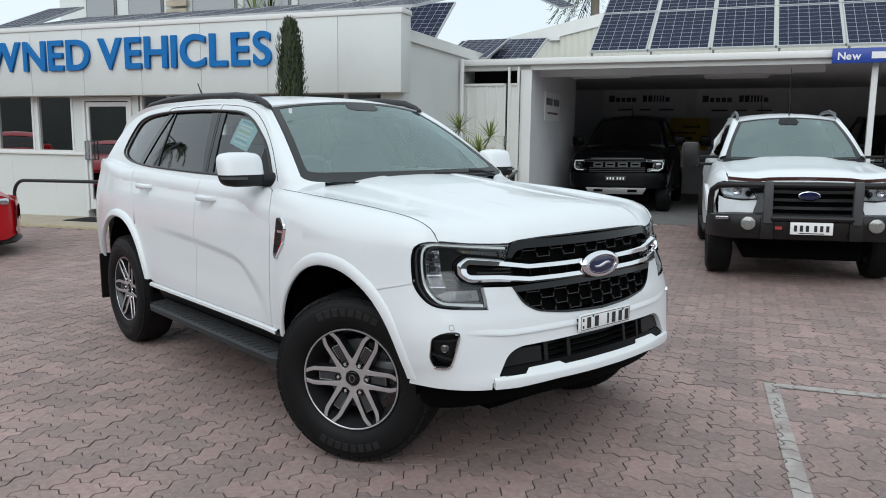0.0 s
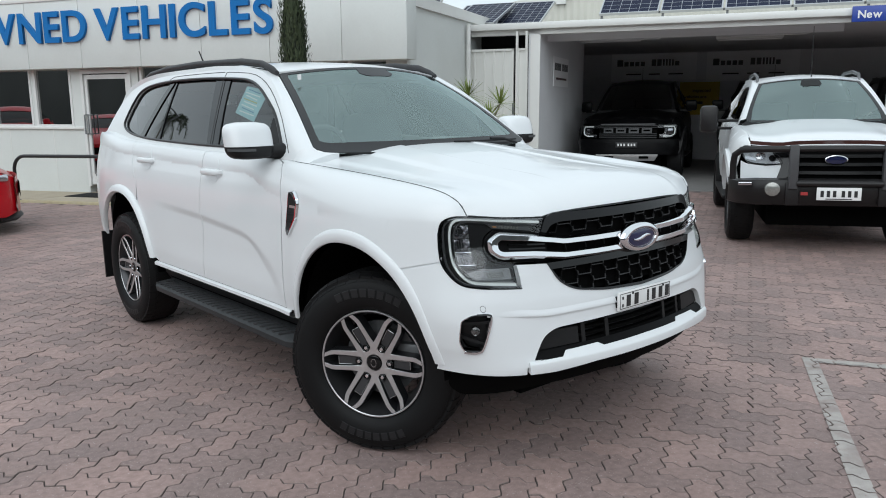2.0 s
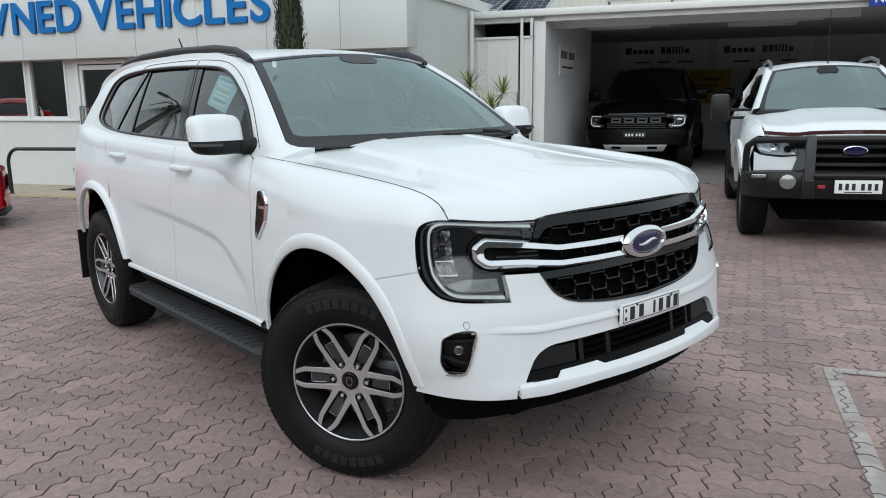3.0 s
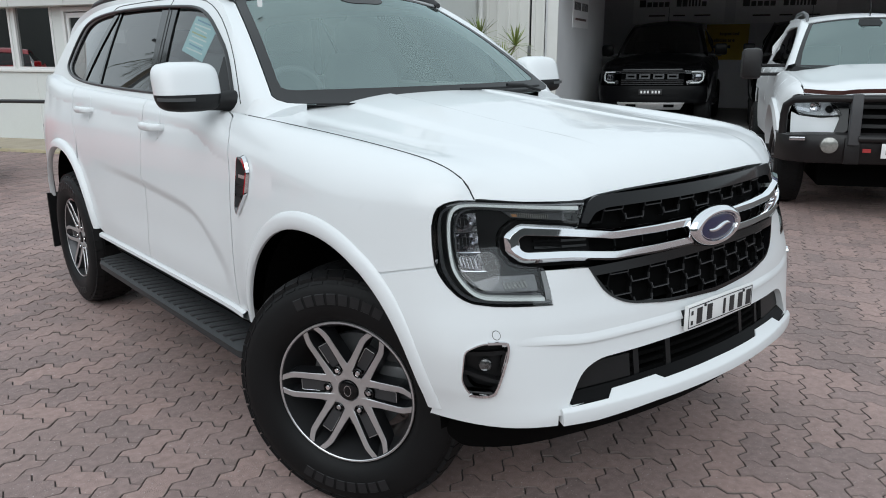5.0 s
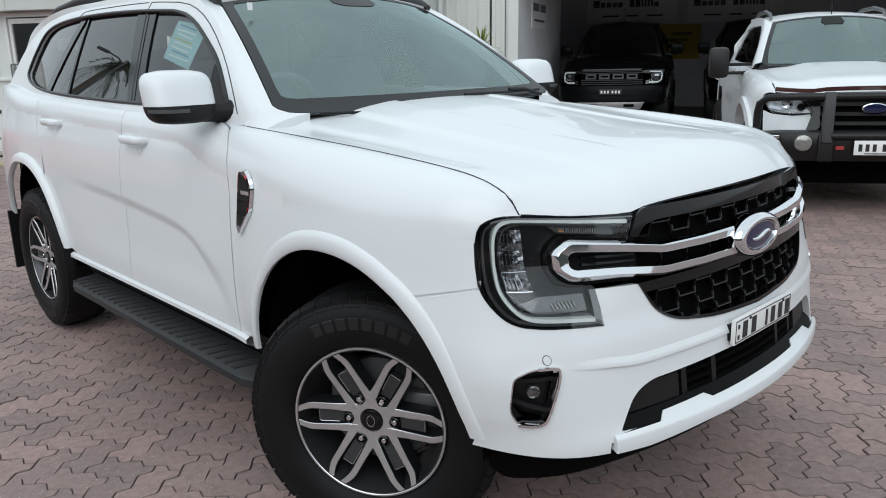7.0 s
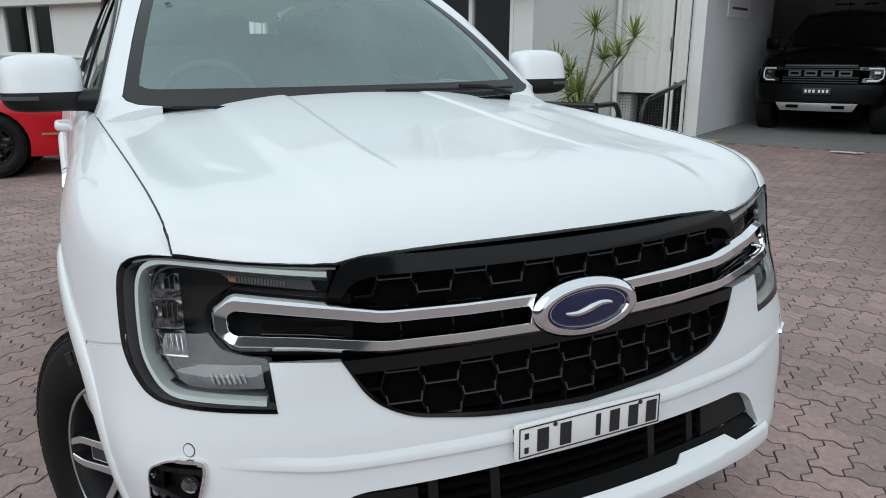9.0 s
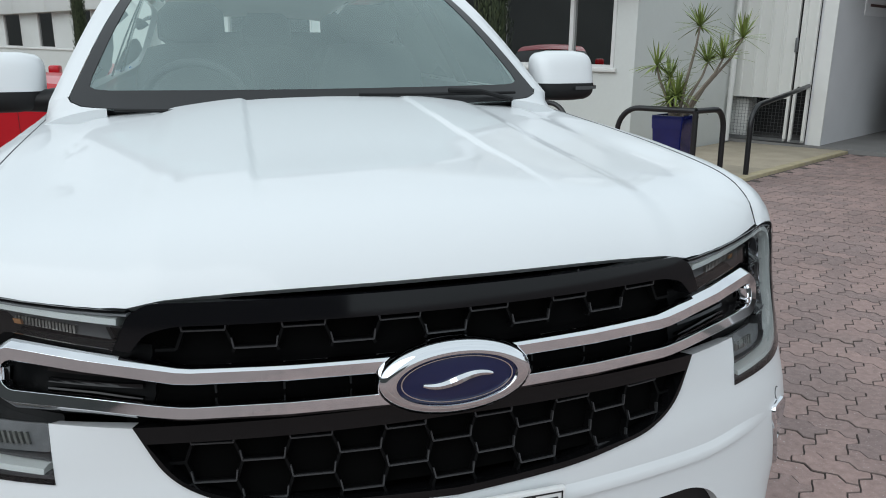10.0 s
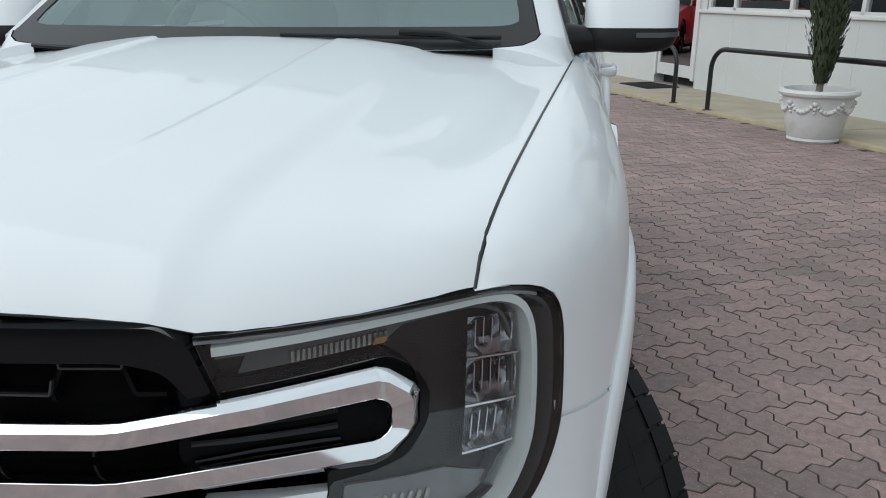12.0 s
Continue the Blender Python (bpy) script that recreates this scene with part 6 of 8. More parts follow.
def ute(name, label, m, paint, dark, bullbar):
    """A dual-cab ute, nose towards its own -y, built on the same kind of shell as the SUV."""
    car = thing(name, label, "ute", m)
    for sg in (-1, 1):
        fn, fl = side(sg), sg < 0
        out = [(-0.38, 0.75), *arch(**FARCH, z_from=0.52, z_to=0.70)[::-1], (0.66, 0.52), (0.64, 1.0), *belt(0.76, -0.48, 12), *[on_side(x, z) for x, z in LEDGE]]
        shell("front_fender", out, fn, paint, car, step=0.08, flip=fl)
        shell("front_door", [(0.665, 0.52), (1.62, 0.52), (1.59, 1.0), *belt(1.58, 0.78, 5), (0.645, 1.0)], fn, paint, car, step=0.1, flip=fl)
        shell("rear_door", [(1.625, 0.52), (2.35, 0.52), (2.45, 0.9), *belt(2.5, 1.585, 5), (1.595, 1.0)], fn, paint, car, step=0.1, flip=fl)
        shell("tray_side", [(2.46, 0.9), (2.55, 0.98), (3.4, 0.98), (3.5, 0.55), (4.05, 0.6), (4.05, 1.2), (2.5, 1.2)], fn, paint, car, step=0.12, flip=fl)
        uf = upper(sg)
        D2 = [(0.82, 1.275), *DLO[1:5], (2.0, 1.635), (2.35, 1.61), (2.45, 1.30), (1.6, 1.275)]
        out = [(y, rail_line(y)) for y in (0.70, 0.76, 0.9, 1.0, 1.1, 1.2, 1.3, 1.5, 1.8, 2.1, 2.4)] + [(2.56, 1.66), (2.62, 1.26)] + [(y, top_z(y) - 0.004) for y in (2.4, 1.8, 1.2, 0.82, 0.74)]
        shell("side_frame", out, uf, paint, car, holes=[D2], step=0.12, flip=fl)
        shell("side_window", D2, uf, PRIVACY, car, step=0.2, lift=-0.012, thick=0.004, flip=fl, back=False)
        rows = []
        for y in (0.68, 0.76, 0.83, 0.9, 1.0, 1.1, 1.22, 1.35, 1.5, 1.9, 2.3, 2.56):
            p = uf(y, rail_line(y))
            s = (y - 0.68) / 0.54
            q = windscreen(sg * (ws_half(max(s, 0.06)) + 0.004), max(s, 0.06)) if s < 1 else roof(sg * RX, max(y, 1.13 + 0.30 * RX * RX))
            rows.append([p, (p + q) / 2 + Vector((sg * 0.016, 0, 0.016)), q])
        loft("roof_pillar", rows, paint, car, smooth=60)
        rows = []
        for (ya, za), (yb, zb) in zip(arch(0.075, 0.42, 0.45, 0.51, 0.49, 0.485, 20), arch(0.075, 0.42, 0.515, 0.575, 0.49, 0.485, 20)):
            a, b = fn(ya, za), fn(yb, zb)
            o = Vector((sg * 0.035, 0, 0))
            rows.append([a - o * 2, a + o, b + o * 0.9, b - o * 0.5])
        loft("arch_moulding", rows, BLACKPL if dark else paint, car, smooth=50)
        for y in (0.02, 2.92):
            wheel(0, (sg * 0.775, y, 0.40), sg, car, ALLOYDK if dark else MESHGREY)
        boxpart("side_step", (sg * 0.74, sg * 0.92, 0.6, 2.3, 0.38, 0.42), BLACKPL, car, bev=0.01)
        # mirror
        mx = 1.09 if bullbar else 0.98
        mir = part("wing_mirror", bmesh.new(), BLACKPL, car, "black towing mirror on twin arms" if bullbar else "black wing mirror")
        if bullbar:
            boxpart("mirror_head", (sg * (mx - 0.10), sg * (mx + 0.10), 0.75, 0.87, 1.14, 1.43), BULLBAR, mir, bev=0.045)
            for z in (1.17, 1.25):
                boxpart("mirror_arm", (sg * 0.76, sg * mx, 0.81, 0.85, z, z + 0.03), BLACKPL, mir, bev=0.006)
        else:
            boxpart("mirror_head", (sg * (mx - 0.11), sg * (mx + 0.09), 0.79, 0.90, 1.24, 1.40), paint, mir, bev=0.03)
            boxpart("mirror_arm", (sg * 0.76, sg * mx, 0.82, 0.88, 1.225, 1.26), BLACKPL, mir, bev=0.008)
        # roof rail and headlight
        if bullbar:
            rows = []
            for y, z, k in ((1.3, 0.0, 0.6), (1.36, 0.05, 1), (1.7, 0.065, 1), (2.2, 0.05, 1), (2.45, 0.0, 0.6)):
                p = roof(sg * RX, y)
                rows.append([p + Vector((sg * 0.02 * k * math.cos(a), 0, z + 0.02 * k * math.sin(a))) for a in (2 * math.pi * j / 8 for j in range(8))])
            loft("roof_rail", rows, MESHGREY, car, closed=True, caps=True, smooth=50)
        L = lambda pts: [(sg * A(x), z) for x, z in pts][::sg]
        lamp = part("headlight", bmesh.new(), LAMPDARK, car, "clear headlight")
        lo = ((0.45, 0.885), (0.60, 0.87), (0.76, 0.885), (0.80, 0.95), (0.80, 1.03), (0.68, 1.03), (0.50, 0.985)) if bullbar else ((0.54, 0.80), (0.72, 0.80), (0.80, 0.84), (0.82, 1.03), (0.50, 1.03), (0.50, 0.98), (0.62, 0.97), (0.62, 0.87), (0.54, 0.86))
        shell("lamp_bezel", L(lo), nose, LAMPBRIGHT if bullbar else LAMPDARK, lamp, step=0.06, lift=0.0, thick=0.02)
        shell("lamp_lens", L(lo), nose, LENS, lamp, step=0.08, lift=0.012, thick=0.003, back=False)
        if bullbar:
            for x, z, r in ((0.64, 0.955, 0.042), (0.54, 0.935, 0.03)):
                bm = bmesh.new()
                revolve(bm, [(0.001, 0.0), (r * 0.8, 0.004), (r, 0.012), (r * 1.1, 0.0)], "z", 20)
                bmesh.ops.transform(bm, matrix=Matrix.Translation(nose_at(sg * A(x), z, 0.006)) @ pose(0, 0, 0, 90, 0, sg * 25), verts=bm.verts)
                part("lamp_cup", bm, LAMPSILVER if x > 0.6 else LAMPDARK, lamp, smooth=40)
            bm = bmesh.new()
            nose_bar(bm, (sg * A(0.68), 0.915), (sg * A(0.775), 0.935), 0.03, 0.0, 0.009, 3)
            part("lamp_reflector", bm, LAMPSILVER, lamp)
            ribbon("lamp_trim", [(sg * A(x), z) for x, z in rounded(list(lo) + [lo[0]], 1)], 0.008, 0.0, 0.014, LAMPDARK, lamp)
        else:
            gp = [(0.60, 0.825), (0.72, 0.825), (0.775, 0.86), (0.785, 0.95), (0.77, 1.0), (0.60, 1.005)]
            ribbon("light_guide", [(sg * A(x), z) for x, z in gp], 0.022, 0.0, 0.016, LIGHTBAR, lamp)
            for z in (0.88, 0.94):
                bm = bmesh.new()
                nose_bar(bm, (sg * A(0.67), z), (sg * A(0.74), z), 0.04, 0.0, 0.012, 3)
                part("lamp_cup", bm, LAMPSILVER, lamp)
    out = [(x, front_y(x)) for x in (0.728 * (-1 + 2 * k / 20) for k in range(21))] + right_e[::2] + [(0.66, rear_y(0.66)), (0.3, rear_y(0.3)), (0, rear_y(0)), (-0.3, rear_y(0.3)), (-0.66, rear_y(0.66))] + [(-x, y) for x, y in right_e[::2][::-1]]
    shell("bonnet", out, bonnet, paint, car, step=0.08, thick=0.02)
    shell("windscreen", WSOUT, windscreen, PRIVACY if dark else WINDSCREEN, car, step=0.12, thick=0.004, back=False)
    rim_u = [(x, max(0.03, s - 0.085) if s < 0.2 else s) for x, s in rim_in]
    shell("windscreen_border", WSOUT, windscreen, SEALBLK, car, holes=[[(-x, s) for x, s in rim_u[::-1]] + rim_u], step=0.1, thick=0.003, lift=0.003)
    shell("roof", [(x, 1.13 + 0.3 * x * x) for x in (-RX + 2 * RX * k / 8 for k in range(9))] + [(RX, 2.56), (-RX, 2.56)], roof, paint, car, step=0.12)
    loft("cab_back", [[Vector((x, 2.6, z)) for x in (-0.75, 0.75)] for z in (1.2, 1.45)] + [[Vector((x, 2.56, 1.72)) for x in (-0.55, 0.55)]], paint, car)
    loft("cowl_panel", [[Vector((x, bonnet(x, min(rear_y(x), 0.62)).y - 0.02, bonnet(x, min(rear_y(x), 0.62)).z - 0.02)), windscreen(x * 0.93, 0.02)] for x in (-0.76 + 1.52 * k / 10 for k in range(11))], SEALBLK, car)
    bm = bmesh.new()
    box(bm, -0.76, 0.76, 0.6, 4.0, 0.45, 0.98)
    box(bm, -0.55, 0.55, -0.45, 3.6, 0.24, 0.45)
    part("chassis", bm, UNDER, car)
    bm = bmesh.new()
    box(bm, -0.5, 0.5, -0.5, 0.7, 0.4, 1.0)
    part("engine_bay", bm, UNDER, car)
    rows = [[Vector((x, 0.95 + 0.2 * x * x, 1.2)), Vector((x, 1.2, 1.17)), Vector((x, 1.25, 0.95))] for x in (-0.7, -0.3, 0, 0.3, 0.7)]
    loft("dashboard", rows, TRIMGREY, car)
    for x in (-0.37, 0.37):
        boxpart("cabin_seat", (x - 0.23, x + 0.23, 1.6, 1.72, 0.95, 1.45), TRIMDARK, car, bev=0.04)
    shell("grille_back", L_full([(0.50, 0.72), (0.52, 1.04)]), nose, UNDER, car, step=0.1, lift=-0.04)
    bm = bmesh.new()
    tube(bm, [(0.03, 1.25, 1.70), (0.03, 1.27, 2.25 if bullbar else 1.95)], [0.006, 0.003], 6)
    part("aerial", bm, BLACKPL, car)
    plate = part("number_plate", bmesh.new(), PLATEW, car, "white number plate with black bars" if bullbar else "black number plate with white bars")
    pz, py = (0.56, -0.965) if bullbar else (0.62, -0.815)
    boxpart("plate_base", (-0.186, 0.186, py, py + 0.012, pz, pz + (0.12 if bullbar else 0.10)), PLATEW if bullbar else INKBLK, plate, bev=0.003)
    for k in range(6):
        x = -0.14 + 0.052 * k + (0.02 if k > 2 else 0)
        boxpart("plate_bar", (x - 0.014, x + 0.014, py - 0.002, py, pz + 0.03, pz + 0.09 if bullbar else pz + 0.075), INKBLK if bullbar else PLATEW, plate)
    if bullbar:
        boxpart("plate_bar", (-0.11, 0.11, py - 0.002, py, pz + 0.008, pz + 0.016), INKBLK, plate)
        for z in (0.80, 0.88, 0.96):
            bm = bmesh.new()
            nose_bar(bm, (-0.43, z), (0.43, z), 0.03, -0.04, 0.0, 8)
            part("grille_slat", bm, BLACKPL, car)
        loft("badge", [oval(0.10, 0.045, 0.71, cz=0.925), oval(0.10, 0.045, 0.735, cz=0.925), oval(0.09, 0.038, 0.74, cz=0.925)], CHROME, car, closed=True)
        loft("badge_field", [oval(0.09, 0.038, 0.74, cz=0.925), oval(0.002, 0.001, 0.744, cz=0.925)], BADGEBLUE, car, closed=True)
        for sg in (-1, 1):
            shell("front_panel", [(sg * A(x), z) for x, z in ((0.45, 0.70), (0.82, 0.70), (0.82, 0.90), (0.76, 0.875), (0.60, 0.86), (0.47, 0.875))][::sg], nose, paint, car, step=0.08, lift=-0.004)
        rows = [[Vector((x, front_y(x) - 0.02 - 0.03 * k, front_z(abs(x)) + 0.012 + 0.035 * k)) for k in (0, 0.5, 1)] for x in (-0.74 + 1.48 * k / 16 for k in range(17))]
        shell("camera_pod", [(-0.11, 0.84), (-0.085, 0.77), (0.085, 0.77), (0.11, 0.84), (0.09, 0.95), (-0.09, 0.95)], windscreen, BLACKPL, car, step=0.08, thick=0.02, lift=0.004)
        for sg in (-1, 1):
            shell("lamp_corner_trim", [(sg * A(x), z) for x, z in ((0.40, 1.0), (0.40, 0.76), (0.45, 0.72), (0.50, 0.74), (0.46, 0.87), (0.54, 0.99))][::sg], nose, GLOSSBLK, car, step=0.06, lift=0.012, thick=0.02)
        loft("bonnet_guard", rows, MAROON, car, smooth=60, label="dark tinted bonnet protector")
        bar = part("bull_bar", bmesh.new(), BULLBAR, car, "black steel bull bar with round driving lights")
        rows = []
        for x in (-0.93, -0.86, -0.7, -0.3, 0.3, 0.7, 0.86, 0.93):
            y = -0.92 + 0.16 * smooth01(0.6, 0.95, abs(x)) + 0.25 * smooth01(0.84, 0.95, abs(x))
            zt = 0.74 - 0.02 * (abs(x) > 0.8)
            rows.append([Vector((x, y + 0.14, zt + 0.01)), Vector((x, y + 0.02, zt)), Vector((x, y, zt - 0.03)), Vector((x, y, 0.60)), Vector((x, y + 0.05, 0.50)), Vector((x, y + 0.16, 0.48))])
        loft("bumper_beam", rows, BULLBAR, bar, smooth=40)
        for sg in (-1, 1):
            bm = bmesh.new()
            tube(bm, [(sg * 0.39, -0.93, 1.04), (sg * 0.7, -0.90, 1.04), (sg * 0.84, -0.84, 1.03), (sg * 0.895, -0.79, 0.98), (sg * 0.905, -0.77, 0.90), (sg * 0.905, -0.76, 0.74)], 0.032, 10)
            part("outer_hoop", bm, BULLBAR, bar, smooth=60)
            boxpart("upright", (sg * 0.39 - 0.042, sg * 0.39 + 0.042, -0.965, -0.90, 0.66, 1.08), BARGREY, bar, bev=0.012)
            boxpart("upright_foot", (sg * 0.39 - 0.06, sg * 0.39 + 0.06, -0.935, -0.88, 0.50, 0.72), BULLBAR, bar, bev=0.012)
            bm = bmesh.new()
            revolve(bm, [(0.001, 0.012), (0.055, 0.010), (0.066, 0.004), (0.07, -0.01)], "z", 24)
            bmesh.ops.transform(bm, matrix=Matrix.Translation((sg * 0.56, -0.925, 0.655)) @ pose(0, 0, 0, 90), verts=bm.verts)
            part("driving_light", bm, DRIVELENS, bar, "round clear driving light", 40)
            boxpart("marker_light", (sg * 0.80 - 0.06, sg * 0.80 + 0.06, -0.90, -0.86, 0.69, 0.72), LAMPSILVER, bar, bev=0.004)
            boxpart("bar_badge", (-0.32, -0.26, -0.965, -0.955, 0.605, 0.635), mat("badge_red", (0.35, 0.03, 0.03), 0.4), bar) if sg < 0 else None
        bm = bmesh.new()
        tube(bm, [(-0.36, -0.93, 1.04), (0.36, -0.93, 1.04)], 0.03, 10)
        part("top_tube", bm, BULLBAR, bar, smooth=60)
        bm = bmesh.new()
        tube(bm, [(-0.36, -0.95, 0.715), (0.36, -0.95, 0.715)], 0.028, 10)
        part("centre_tube", bm, BULLBAR, bar, smooth=60)
    else:
        # deep mesh grille with plain block letters' place taken by bars
        for z in (0.80, 0.835, 0.87, 0.99, 1.02):
            bm = bmesh.new()
            nose_bar(bm, (-0.50, z), (0.50, z), 0.012, -0.03, 0.01, 10)
            part("grille_slat", bm, DARKGREY, car)
        for x in (-0.33, -0.11, 0.11, 0.33):
            bm = bmesh.new()
            for z in (0.90, 0.96):
                nose_bar(bm, (x - 0.085, z), (x + 0.085, z), 0.026, -0.03, 0.02, 3)
            for dx in (-0.072, 0.072):
                nose_bar(bm, (x + dx, 0.89), (x + dx, 0.97), 0.026, -0.03, 0.02, 1)
            part("grille_bar", bm, GRILLEGREY, car)
        bm = bmesh.new()
        nose_bar(bm, (-0.47, 1.045), (0.47, 1.045), 0.02, -0.03, 0.02, 12)
        part("grille_trim", bm, GRILLEGREY, car)
        shell("front_bumper", L_full([(0.86, 0.48), (0.84, 0.77)]), nose, BLACKPAINT, car, step=0.08, lift=0.015)
        shell("skid_plate", L_full([(0.46, 0.40), (0.52, 0.49)]), nose, SATIN, car, step=0.08, lift=0.06, thick=0.06, label="silver bash plate")
        for sg in (-1, 1):
            boxpart("tow_slot", (sg * 0.30 - 0.08, sg * 0.30 + 0.08, -0.86, -0.78, 0.42, 0.465), UNDER, car, bev=0.006)
    return car


def L_full(pts):
    r = [(A(x), z) for x, z in pts]
    return [(-a, z) for a, z in r] + r[::-1]


def taller(car, k):
    """Raise a cab: stretch what lies above the bonnet line."""
    done = set()
    for ob in car.children_recursive:
        if ob.type == "MESH" and ob.data not in done and not any(p.name.startswith("wheel") for p in (ob, ob.parent, ob.parent.parent) if p):
            done.add(ob.data)
            for v in ob.data.vertices:
                if v.co.z > 1.08:
                    v.co.z = 1.08 + (v.co.z - 1.08) * k


white_ute = ute("ute", "white dual-cab ute with black bull bar and towing mirrors", pose(5.64, 0.97, 0.0, 0, 0, -57.5) @ Matrix.Diagonal((1.02, 1.03, 0.99, 1)), PAINT, False, True)
taller(white_ute, 1.1)
black_ute = ute("ute", "black dual-cab ute with tinted windows, parked inside the garage", pose(10.64, 6.95, 0.02, 0, 0, -61.7) @ Matrix.Diagonal((1.12, 1.0, 1.05, 1)), BLACKPAINT, True, False)
taller(black_ute, 1.25)
# two more dark vehicles deeper in the garage
copy_thing(black_ute, pose(12.68, 5.02, 0.02, 0, 0, -61.7))
copy_thing(black_ute, pose(14.57, 2.85, 0.02, 0, 0, -61.7))


def coupe(m):
    """A low red two-door coupe with black alloy wheels, nose towards its own -y."""
    car = thing("coupe", "bright red two-door coupe with black alloy wheels, parked on the paving", "car", m)
    bw = spline((-1.05, 0.55), (-0.95, 0.74), (-0.7, 0.88), (-0.3, 0.94), (0.5, 0.93), (1.6, 0.92), (2.4, 0.95), (3.0, 0.94), (3.6, 0.84), (3.75, 0.70))
    pw = spline((0.15, -0.04), (0.35, 0.0), (0.62, 0.0), (0.80, -0.03), (0.98, -0.09))
    tz = spline((-1.05, 0.62), (-0.9, 0.70), (-0.5, 0.80), (0.0, 0.88), (0.8, 0.95), (1.6, 0.97), (2.6, 1.0), (3.4, 1.02), (3.75, 0.98))
    for sg in (-1, 1):
        def fn(y, z):
            return Vector((sg * (bw(y) + pw(z)), y, z))
        a1 = arch(0.0, 0.34, 0.37, 0.37, 0.20, 0.22, 18, 2.0)[::-1]
        a2 = arch(2.72, 0.34, 0.38, 0.38, 0.20, 0.20, 18, 2.0)[::-1]
        ts = [3.74 - 4.76 * k / 24 for k in range(25)]
        out = [(-1.02, 0.24), (-0.9, 0.20), *a1, (0.5, 0.19), (2.2, 0.19), *a2, (3.7, 0.26), *[(y, tz(y)) for y in ts]]
        shell("body_side", out, fn, REDPAINT, car, step=0.09, thick=0.02, flip=sg < 0)
        boxpart("door_seam", (sg * (bw(0.75) + 0.001), sg * (bw(0.75) - 0.01), 0.745, 0.75, 0.25, 0.92), SEALBLK, car)
        boxpart("side_marker", (sg * (bw(-0.55) - 0.01), sg * (bw(-0.55) + 0.012), -0.64, -0.45, 0.43, 0.455), AMBER, car, "amber side marker light", 0.004)
        boxpart("side_skirt", (sg * 0.80, sg * 0.93, 0.4, 2.3, 0.13, 0.20), BLACKPL, car, bev=0.01)
        for y in (0.0, 2.72):
            wheel(0, (sg * 0.80, y, 0.345), sg, car, GLOSSBLK).scale = (0.95, 0.865, 0.865)
            bm = bmesh.new()
            revolve(bm, [(0.36, sg * 0.84), (0.38, sg * 0.5), (0.001, sg * 0.5)], "x", 24, at=(0, y, 0.34))
            part("wheel_housing", bm, UNDER, car)
        rows = []
        for y, z, w in ((0.95, 0.985, 0.80), (1.4, 1.22, 0.70), (1.8, 1.31, 0.62), (2.3, 1.31, 0.60), (2.8, 1.2, 0.62), (3.3, 1.03, 0.70)):
            rows.append([Vector((sg * w, y, z)), Vector((sg * (w + 0.012), y, z - 0.03)), Vector((sg * (0.86 if z > 1.0 else 0.84), y, min(z - 0.02, 0.985)))])
        loft("side_window", [[r[1], r[2]] for r in rows], PRIVACY, car, smooth=60)
        boxpart("headlight", (sg * 0.50, sg * 0.80, -0.96, -0.78, 0.60, 0.68), LAMPSILVER, car, "silver headlight", 0.02)
        boxpart("wing_mirror", (sg * 0.88, sg * 1.05, 0.85, 0.98, 0.95, 1.08), REDPAINT, car, bev=0.03)
    rows = []
    for k in range(21):
        y = -1.03 + 1.98 * k / 20
        w = bw(y) + pw(tz(y))
        rows.append([Vector((w * u, y + 0.0, tz(y) + 0.05 * (1 - u * u) * smooth01(-1.05, -0.6, y) + 0.02 * math.exp(-((abs(u) - 0.5) / 0.12) ** 2) * smooth01(-0.9, -0.2, y))) for u in (-1, -0.85, -0.6, -0.45, -0.2, 0, 0.2, 0.45, 0.6, 0.85, 1)])
    loft("bonnet", rows, REDPAINT, car, smooth=60)
    loft("roof", [[Vector((w * u, y, z + 0.05 * (1 - u * u))) for u in (-1, -0.5, 0, 0.5, 1)] for y, z, w in ((1.4, 1.22, 0.70), (1.6, 1.29, 0.65), (1.9, 1.32, 0.61), (2.3, 1.31, 0.60), (2.6, 1.26, 0.61))], REDPAINT, car, smooth=60)
    loft("windscreen", [[Vector((w * u, y - 0.08 * (1 - u * u), z + 0.03 * (1 - u * u))) for u in (-1, -0.5, 0, 0.5, 1)] for y, z, w in ((0.93, 0.975, 0.80), (1.15, 1.1, 0.75), (1.4, 1.22, 0.70))], PRIVACY, car, smooth=60)
    loft("rear_glass", [[Vector((w * u, y, z + 0.03 * (1 - u * u))) for u in (-1, 0, 1)] for y, z, w in ((2.6, 1.26, 0.61), (3.3, 1.04, 0.66))], PRIVACY, car, smooth=60)
    loft("boot_lid", [[Vector((w * u, y, z)) for u in (-1, 0, 1)] for y, z, w in ((3.25, 1.04, 0.82), (3.7, 1.03, 0.72), (3.76, 0.98, 0.70), (3.76, 0.3, 0.74))], REDPAINT, car, smooth=40)
    loft("nose_panel", [[Vector((0.66 * u, -1.03 - 0.06 * (1 - u * u), z)) for u in (-1, -0.5, 0, 0.5, 1)] for z in (0.24, 0.34, 0.55, 0.64)], REDPAINT, car, smooth=40)
    loft("grille", [[Vector((0.50 * u, -1.075 - 0.03 * (1 - u * u), z)) for u in (-1, -0.5, 0, 0.5, 1)] for z in (0.40, 0.56)], UNDER, car)
    loft("splitter", [[Vector((0.80 * u, -1.09 + 0.25 * u ** 4 + d, z)) for u in (-1, -0.7, -0.3, 0, 0.3, 0.7, 1)] for d, z in ((0.05, 0.24), (-0.02, 0.17), (0.02, 0.14), (0.4, 0.14))], BLACKPL, car)
    return car


